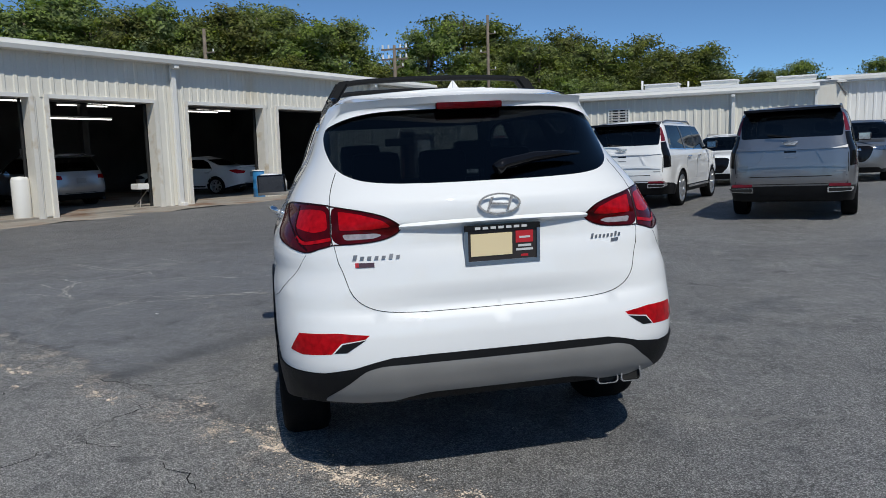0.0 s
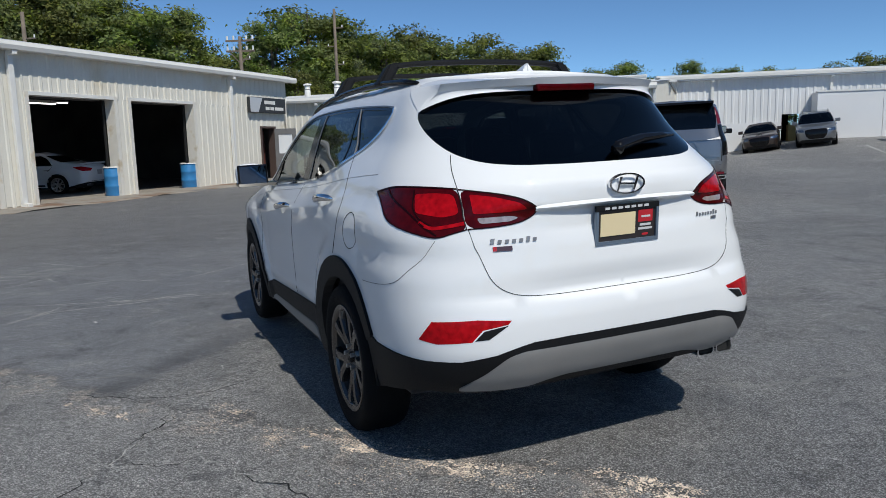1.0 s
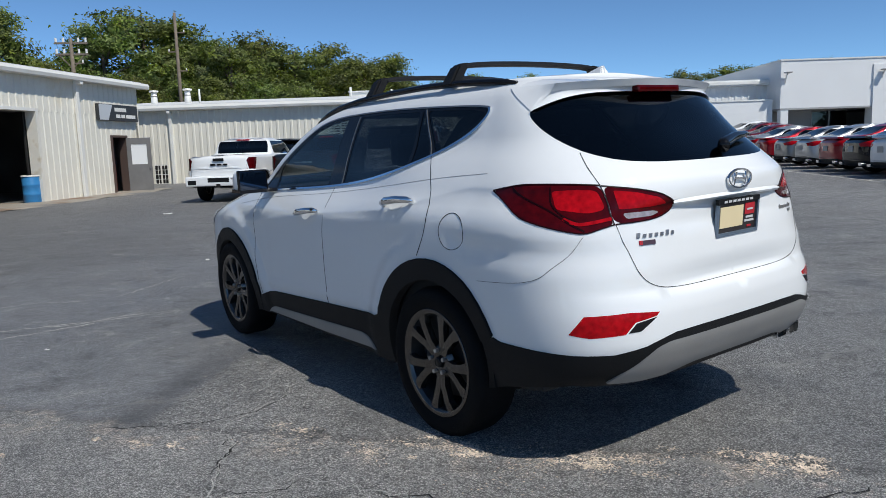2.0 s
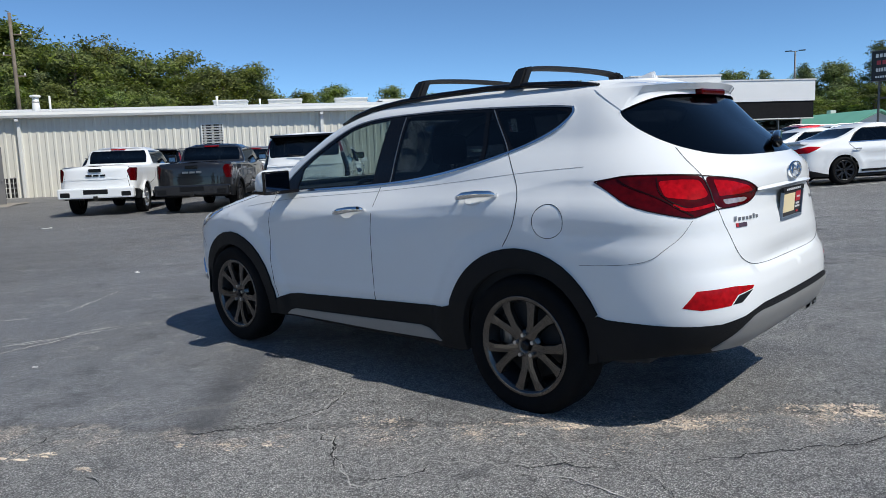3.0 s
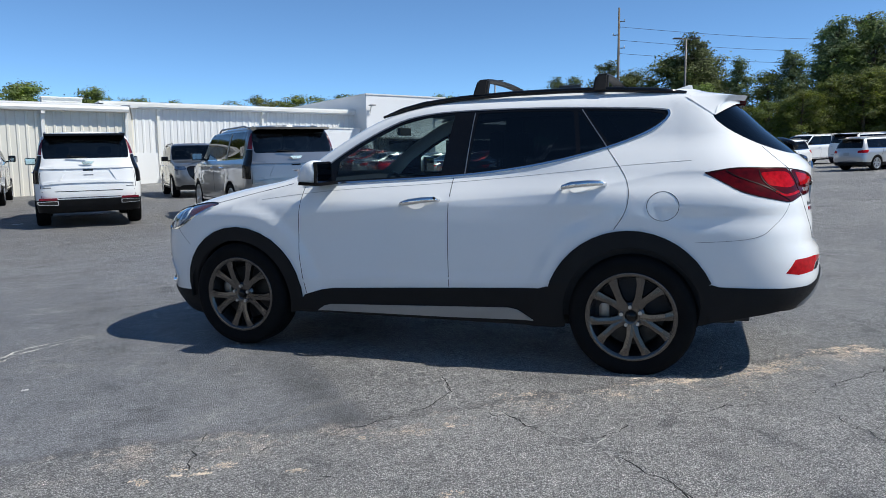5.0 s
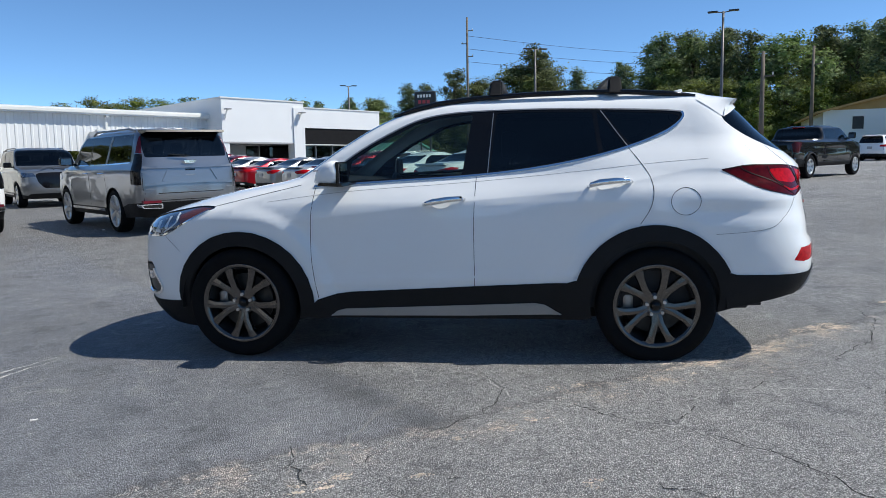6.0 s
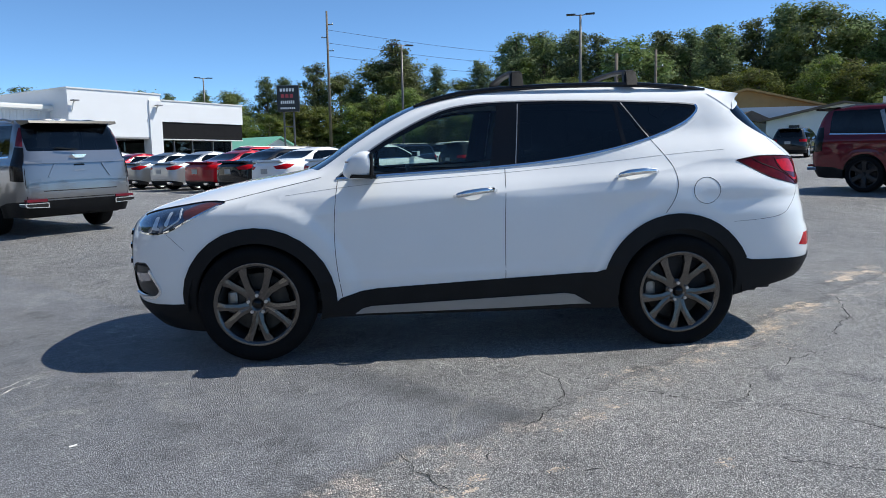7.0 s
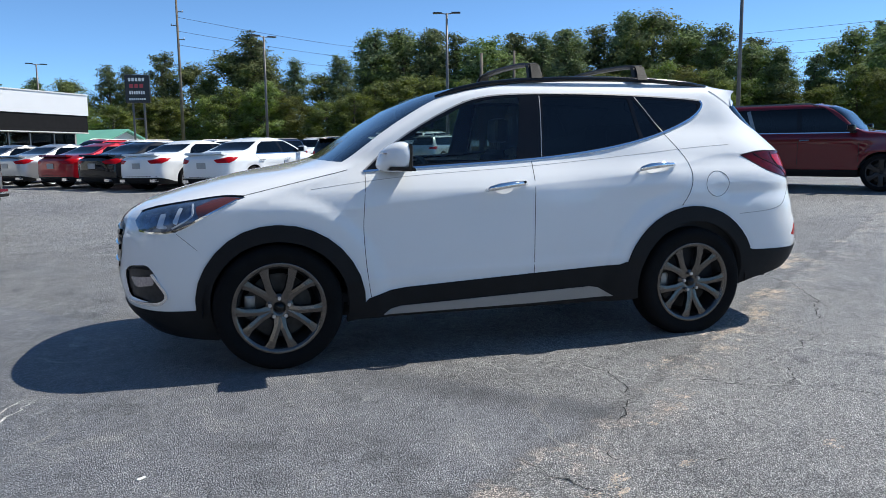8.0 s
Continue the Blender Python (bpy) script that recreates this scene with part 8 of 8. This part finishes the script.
def tree(seed, pine, place, foliage):
    """One tree twelve metres high: a tapered trunk with limbs, and a crown of many leaf sprays on uneven lobes."""
    rnd = random.Random(seed)
    ob = thing("tree", place, "tall green broadleaf tree at the edge of the lot" if not pine else "tall dark green pine behind the lot", "tree", "trees round the lot")
    bm = bmesh.new()
    lean = rnd.uniform(-0.3, 0.3)
    spine = [(lean * (z / 10) ** 2, 0.2 * math.sin(z * 0.4 + seed), z) for z in (0, 1.5, 3.5, 6, 8.5, 10.5)]
    tube_into(bm, spine, [0.26, 0.21, 0.18, 0.14, 0.09, 0.04], 7)
    lobes = []
    count = 26 if pine else 20
    for i in range(count):
        f = (i + rnd.random()) / count
        if pine:
            z, reach, size = 2.4 + 9.0 * f, (2.7 - 2.3 * f) * rnd.uniform(0.3, 1.0), (1.35 - 0.80 * f) * rnd.uniform(0.75, 1.15)
        else:
            z, reach, size = 1.6 + 8.7 * f, 3.0 * math.sin(math.pi * (0.22 + 0.70 * f)) * rnd.uniform(0.35, 1.0), rnd.uniform(1.1, 1.8) * (1.05 - 0.35 * f)
        a = i * 2.4 + rnd.uniform(-0.5, 0.5)
        c = Vector((lean * (z / 10) ** 2 + reach * math.cos(a), reach * math.sin(a), z))
        lobes.append((c, size))
        tube_into(bm, [(lean * (z / 10) ** 2, 0, max(1.0, z - 1.2)), (c.x * 0.5, c.y * 0.5, z - 0.5), tuple(c)], [0.07, 0.05, 0.02], 5)
    part("trunk", bm, BARK, ob, smooth=True)
    vs, fs = [], []
    for c, size in lobes:
        for _ in range(int(13 * size) + 3):
            d = Vector((rnd.gauss(0, 1), rnd.gauss(0, 1), rnd.gauss(0.1, 0.9))).normalized()
            r = size * rnd.uniform(0.45, 1.05)
            spray = c + Vector((d.x * r, d.y * r, d.z * r * 0.85))
            spread = rnd.uniform(0.20, 0.36) * size ** 0.5
            for _ in range(int(125 * spread)):
                p = spray + Vector((rnd.gauss(0, spread), rnd.gauss(0, spread), rnd.gauss(0, spread * 0.6)))
                nrm = (d * 0.9 + Vector((rnd.uniform(-0.7, 0.7), rnd.uniform(-0.7, 0.7), rnd.uniform(-0.2, 0.9)))).normalized()
                t = Matrix.Rotation(rnd.uniform(0, math.tau), 3, nrm) @ nrm.orthogonal().normalized()
                u = nrm.cross(t)
                s = rnd.uniform(0.08, 0.15) if pine else rnd.uniform(0.09, 0.17)
                k = len(vs)
                vs += [p + t * s, p + u * s * 0.75 + nrm * 0.03, p - t * s * 0.8 - u * s * 0.45]
                fs.append((k, k + 1, k + 2))
    for c, size in lobes:
        core = bmesh.new()
        bmesh.ops.create_icosphere(core, subdivisions=1, radius=size * 0.5)
        o = len(vs)
        for v in core.verts:
            k = rnd.uniform(0.6, 1.1)
            vs.append(c + Vector((v.co.x * k, v.co.y * k, v.co.z * k * 0.8)))
        fs += [tuple(o + v.index for v in f.verts) for f in core.faces]
        core.free()
    mesh_ob("crown", vs, fs, foliage, ob, "uneven leafy crown", False)
    return ob


SKYLINE = spline([(-200, 6), (-20, 7.5), (-12, 8.5), (-8, 9.0), (-4.4, 6.8), (-0.8, 7.8), (2.7, 9.0), (6.3, 10.7), (8.4, 10.2), (12.4, 9.6), (20, 9.3), (25, 9.7), (29.5, 8.6), (32, 6.8), (34, 7.2), (38, 9.0), (42, 7.5), (46.8, 6.6), (49, 5.9), (54, 5.4), (65.8, 5.3), (78.6, 4.6), (81.3, 5.6), (85.8, 4.6), (88, 5.6), (90.4, 5.1), (93.5, 7.3), (97.8, 6.6), (99.3, 8.3), (107.6, 8.8), (111.5, 10.2), (114.7, 9.7), (117.3, 6.4), (119.8, 7.5), (121.8, 9.9), (123.3, 9.4), (125.6, 11.3), (131.3, 10.8), (136, 10.6), (141, 11.0), (150, 10), (200, 9)])
CENTRE = Vector((-4.5, 1.5, 0))


def woods():
    rnd = random.Random(5)
    broad = [tree(i, False, Matrix.Identity(4), LEAF) for i in range(5)]
    deep = [tree(10 + i, False, Matrix.Identity(4), SHADE_LEAF) for i in range(3)]
    pines = [tree(20 + i, True, Matrix.Identity(4), NEEDLE) for i in range(4)]
    places = {t.name: [] for t in broad + deep + pines}
    az = -20.0
    while az < 152:
        east = az < 56
        gap = 56 <= az < 84
        for layer, (dist, share) in enumerate(((100 if east else 74, 1.0), (112 if east else 84, 0.97), (92 if east else 66, 0.66))):
            if (gap and layer != 1) or (layer == 1 and not gap and rnd.random() < 0.4):
                continue
            a = az + rnd.uniform(-0.5, 0.5)
            d = dist + rnd.uniform(-4, 4)
            x, y = CENTRE.x + d * math.cos(radians(a)), CENTRE.y + d * math.sin(radians(a))
            g = rise(x, min(y, 46)) - 0.1
            high = (1.35 + d * math.tan(radians(float(SKYLINE(a)))) - g) * share * rnd.uniform(0.92, 1.02)
            s = max(high, 2.5) / (11.0 if east else 10.2)
            kind = (pines if layer < 2 and rnd.random() < 0.55 else deep if layer < 2 else broad) if east else broad
            wide = max(s, 0.75) * rnd.uniform(0.95, 1.2) * 1.15
            places[kind[rnd.randrange(len(kind))].name].append(pose(x, y, g, 0, 0, rnd.uniform(0, 360)) @ Matrix.Diagonal((wide, wide, s, 1)))
        az += 2.2 if east else 2.3
    # Unseen trees behind the camera, added only to show in reflections.
    for a in range(155, 340, 12):
        d = 70 + rnd.uniform(-6, 6)
        x, y = CENTRE.x + d * math.cos(radians(a)), CENTRE.y + d * math.sin(radians(a))
        s = rnd.uniform(0.75, 1.05)
        places[broad[rnd.randrange(len(broad))].name].append(pose(x, y, rise(x, min(y, 46)) - 0.1, 0, 0, rnd.uniform(0, 360)) @ Matrix.Diagonal((s * 1.25, s * 1.25, s, 1)))
    for source in broad + deep + pines:
        rest = places[source.name]
        for m in rest[1:]:
            copy_thing(source, m)
        source.matrix_world = rest[0]


woods()

# ---- poles, signs, houses and grass ----
WOODEN = mat("weathered_pole_wood", (0.16, 0.13, 0.10), 0.9, vary=0.25, scale=2)
GALV = mat("galvanised_pole", (0.14, 0.135, 0.13), 0.5, 0.5, vary=0.1)


def spot(az, d, eye=(-7.2, 2.0)):
    x, y = eye[0] + d * math.cos(radians(az)), eye[1] + d * math.sin(radians(az))
    return x, y, rise(x, min(y, 46))


def light_pole(x, y, top, turn=0):
    z = rise(x, min(y, 46))
    p = thing("street_lamp", pose(x, y, z, 0, 0, turn), "tall lot lamp with two flat heads on a galvanised pole", "street lamp", "lot lamps")
    part("pole", tube([(0, 0, 0), (0, 0, top - z)], [0.12, 0.07], 8), GALV, p, smooth=True)
    part("base", lathe_up([(0.0, 0.0), (0.3, 0.0), (0.3, 0.6), (0.26, 0.65), (0.0, 0.65)], 12), CONCRETE, p)
    for s in (1, -1):
        part("arm", tube([(0, 0, top - z - 0.06), (0, s * 0.5, top - z)], 0.035, 6), GALV, p)
        part("lamp_head", box((-0.17, min(s * 0.32, s * 0.92), top - z - 0.02), (0.17, max(s * 0.32, s * 0.92), top - z + 0.06), 0.02), DARK_METAL, p)
    return p


def utility_pole(x, y, top, arms=3, turn=0):
    z = rise(x, min(y, 46))
    p = thing("utility_pole", pose(x, y, z, 0, 0, turn), "weathered wooden utility pole with short cross arms", "utility pole", "utility poles")
    h = top - z
    part("pole", tube([(0, 0, 0), (0, 0, h)], [0.19, 0.11], 8), WOODEN, p, smooth=True)
    for i in range(arms):
        s = 1 if i % 2 else -1
        part("cross_arm", box((-0.05, min(0, s * 0.7), h - 1.6 - 1.5 * i), (0.05, max(0, s * 0.7), h - 1.51 - 1.5 * i)), WOODEN, p)
        part("insulator", tube([(0, s * 0.62, h - 1.51 - 1.5 * i), (0, s * 0.62, h - 1.33 - 1.5 * i)], 0.05, 6), TRIM, p)
    return p


def transformers(p, h):
    """Two grey transformer cans hung on a pole."""
    for s in (1, -1):
        part("transformer", lathe_up([(0.0, h - 1.9), (0.24, h - 1.9), (0.25, h - 1.85), (0.25, h - 1.05), (0.20, h - 0.95), (0.0, h - 0.92)], 14), TRIM, p, "pale grey can", True).location = (0.0, 0.42 * s, 0.0)
        part("bracket", box((-0.04, min(0, s * 0.3), h - 1.5), (0.04, max(0, s * 0.3), h - 1.42)), DARK_METAL, p)


light_pole(38.98, 20.91, 10.70, 20)
light_pole(38.02, 34.84, 10.03, 60)
light_pole(44.24, 65.40, 10.48, 60)
light_pole(34.79, 2.66, 12.5, 0)
utility_pole(58.68, 60.79, 19.05, turn=40)
utility_pole(103.76, 47.40, 21.0, turn=0)
utility_pole(41.24, 19.25, 8.3, arms=1, turn=0)
utility_pole(60.49, 22.51, 11.1, arms=1, turn=0)
x, y, z = spot(112.6, 64, (0, 0))
utility_pole(x, y, 1.43 + 64 * math.tan(radians(10.2)), turn=100)
x, y, z = spot(133.8, 52, (0, 0))
utility_pole(x, y, 1.43 + 52 * math.tan(radians(9.3)), arms=1, turn=100)
x, y, z = spot(119.8, 54, (0, 0))
pole = utility_pole(x, y, 1.43 + 54 * math.tan(radians(8.2)), arms=2, turn=100)
high = 1.43 + 54 * math.tan(radians(8.2)) - z
for k in range(2):
    part("cross_arm", box((-0.06, -1.0, high - 0.35 - 0.7 * k), (0.06, 1.0, high - 0.23 - 0.7 * k)), WOODEN, pole)
    for q in (-0.9, -0.45, 0.45, 0.9):
        part("insulator", tube([(0, q, high - 0.23 - 0.7 * k), (0, q, high + 0.05 - 0.7 * k)], 0.07, 6), TRIM, pole)
for q in (1, -1):
    part("brace", tube([(0, 0, high - 1.9), (0, q * 0.8, high - 1.0)], 0.04, 5), WOODEN, pole)
transformers(utility_pole(-29.6, 85.9, 9.9, arms=1, turn=20), 10.4 - rise(-29.6, 46))
for k in range(3):
    z0 = 12.0 + 1.5 * k
    a, b = (103.76, 47.4, 2.4), (96.0, -24.0, 2.4)
    c = (58.68, 60.79, 1.9)
    pts = [Vector(c).lerp(Vector(a), i / 8) for i in range(9)] + [Vector(a).lerp(Vector(b), i / 8) for i in range(1, 9)]
    wire = tube([(p.x, p.y, p.z + z0 - 0.6 * math.sin(math.pi * (i % 8) / 8)) for i, p in enumerate(pts)], 0.02, 4)
    o = part("overhead_wire", wire, SEAM, None)
    tagged(o, "thin black overhead wire between the utility poles", "wire", "overhead wires")

# the pylon sign
x, y = 40.24, 49.09
z = rise(x, 46)
sign = thing("pylon_sign", pose(x, y, z, 0, 0, 45.4 + 180 - 18), "black pylon sign with plain bars on two grey posts", "sign")
w2, zb, zt = 0.98, 5.94 - z, 8.20 - z
for s in (1, -1):
    part("post", tube([(0, s * 0.45, 0), (0, s * 0.45, zb)], 0.09, 8), GALV, sign)
part("brace", box((-0.05, -0.45, zb * 0.72), (0.05, 0.45, zb * 0.72 + 0.1)), GALV, sign)
part("sign_box", box((-0.2, -w2, zb), (0.2, w2, zt), 0.03), mat("black_sign_face", (0.015, 0.015, 0.016), 0.35, vary=0.1), sign)
part("sign_frame", box((-0.15, -w2 - 0.06, zt), (0.15, w2 + 0.06, zt + 0.05)), GALV, sign)
red_bar = mat("red_sign_bar", (0.45, 0.05, 0.06), 0.5)
h = zt - zb
for f0, f1, wide, n, m in ((0.78, 0.90, 0.70, 5, TRIM), (0.54, 0.68, 0.62, 3, red_bar), (0.31, 0.43, 0.66, 7, TRIM), (0.10, 0.17, 0.70, 8, TRIM)):
    for i in range(n):
        y0 = -w2 * wide + 2 * w2 * wide * i / n
        part("lettering_bar", box((0.2, y0, zb + h * f0), (0.215, y0 + 1.4 * w2 * wide / n, zb + h * f1)), m, sign)

GRASS = mat("dry_grass", (0.10, 0.13, 0.035), 0.9, vary=0.3, scale=0.5, grain=0.4, grain_scale=25, bump=0.6, tint=(0.22, 0.18, 0.07), tint_at=0.55)


def lawn(x0, x1, y0, y1, name, lift=0.03, step=2.0):
    nx, ny = int((x1 - x0) / step) + 1, int((y1 - y0) / step) + 1
    vs = [(x0 + (x1 - x0) * i / (nx - 1), y0 + (y1 - y0) * j / (ny - 1), rise(x0 + (x1 - x0) * i / (nx - 1), min(y0 + (y1 - y0) * j / (ny - 1), 46)) + lift) for i in range(nx) for j in range(ny)]
    fs = [(i * ny + j, (i + 1) * ny + j, (i + 1) * ny + j + 1, i * ny + j + 1) for i in range(nx - 1) for j in range(ny - 1)]
    return tagged(mesh_ob(name, vs, fs, GRASS), "dry green grass beyond the lot", "grass", kind="stuff")


lawn(52, 140, -60, 90, "grass_verge", 0.25, 6)
lawn(-120, -38, -60, 140, "grass_verge", 0.05, 6)
lawn(-37.9, 51.9, 62, 140, "grass_verge", 0.15, 6)

TAN = mat("tan_gable_boards", (0.42, 0.26, 0.10), 0.7, vary=0.1, scale=1)
SHINGLE = mat("brown_shingles", (0.14, 0.11, 0.09), 0.85, vary=0.2, scale=2, grain=0.2, grain_scale=15)
GREEN_ROOF = mat("green_metal_roof", (0.16, 0.42, 0.30), 0.5, vary=0.08, scale=0.5)


def house(az, d, wide, deep, eaves, ridge, roof, gable, turn, label, lift=0.0, porch=False):
    x, y, z = spot(az, d)
    h = thing("house", pose(x, y, z + lift, 0, 0, az + 180 + turn), label, "house")
    part("wall", box((-deep, -wide / 2, -1.5), (0, wide / 2, eaves)), STUCCO, h)
    part("gable", prism([(-wide / 2, eaves), (wide / 2, eaves), (0, ridge)], "x", -deep, 0.0), gable, h)
    for s in (1, -1):
        part("roof", prism([(0, ridge + 0.02), (0, ridge + 0.2), (s * (wide / 2 + 0.6), eaves - 0.12), (s * (wide / 2 + 0.6), eaves - 0.28)], "x", -deep - 0.4, 0.6), roof, h)
    for k in range(3):
        yy = -wide / 2 + wide * (k + 0.6) / 3.2
        win = new("window")
        win.parent = h
        part("frame", box((0.0, yy - 0.5, eaves - 1.7), (0.06, yy + 0.5, eaves - 0.5)), TRIM, win)
        part("pane", box((0.06, yy - 0.42, eaves - 1.62), (0.07, yy + 0.42, eaves - 0.58)), DARK_METAL, win)
    part("chimney", box((-deep / 2, wide * 0.18, ridge - 1.2), (-deep / 2 + 0.6, wide * 0.18 + 0.6, ridge + 0.6)), TRIM, h)
    if porch:
        part("porch_roof", prism([(-1.9, 2.1), (1.9, 2.1), (0, 3.0)], "x", 0.0, 2.2), SHINGLE, h)
        for s in (1, -1):
            part("porch_post", tube([(2.0, s * 1.6, -1.5), (2.0, s * 1.6, 2.1)], 0.09, 6), TRIM, h)
    return h


house(10.6, 72, 14.0, 16, 3.4, 4.9, TAN, TAN, 14, "white house with a tan gable on the rise behind the lot", 0.5, True)
house(4.3, 68, 12.0, 8, 2.6, 3.6, SHINGLE, STUCCO, -10, "low white outbuilding beside the house", 0.2)
house(45.8, 78, 6.6, 17, 3.25, 4.6, GREEN_ROOF, STUCCO, 42, "long low building with a green metal roof beyond the lot", -1.95)
house(45.4, 108, 4.5, 6, 4.6, 5.9, SHINGLE, GREY_PANEL, 0, "grey house among the trees", -1.6, False)
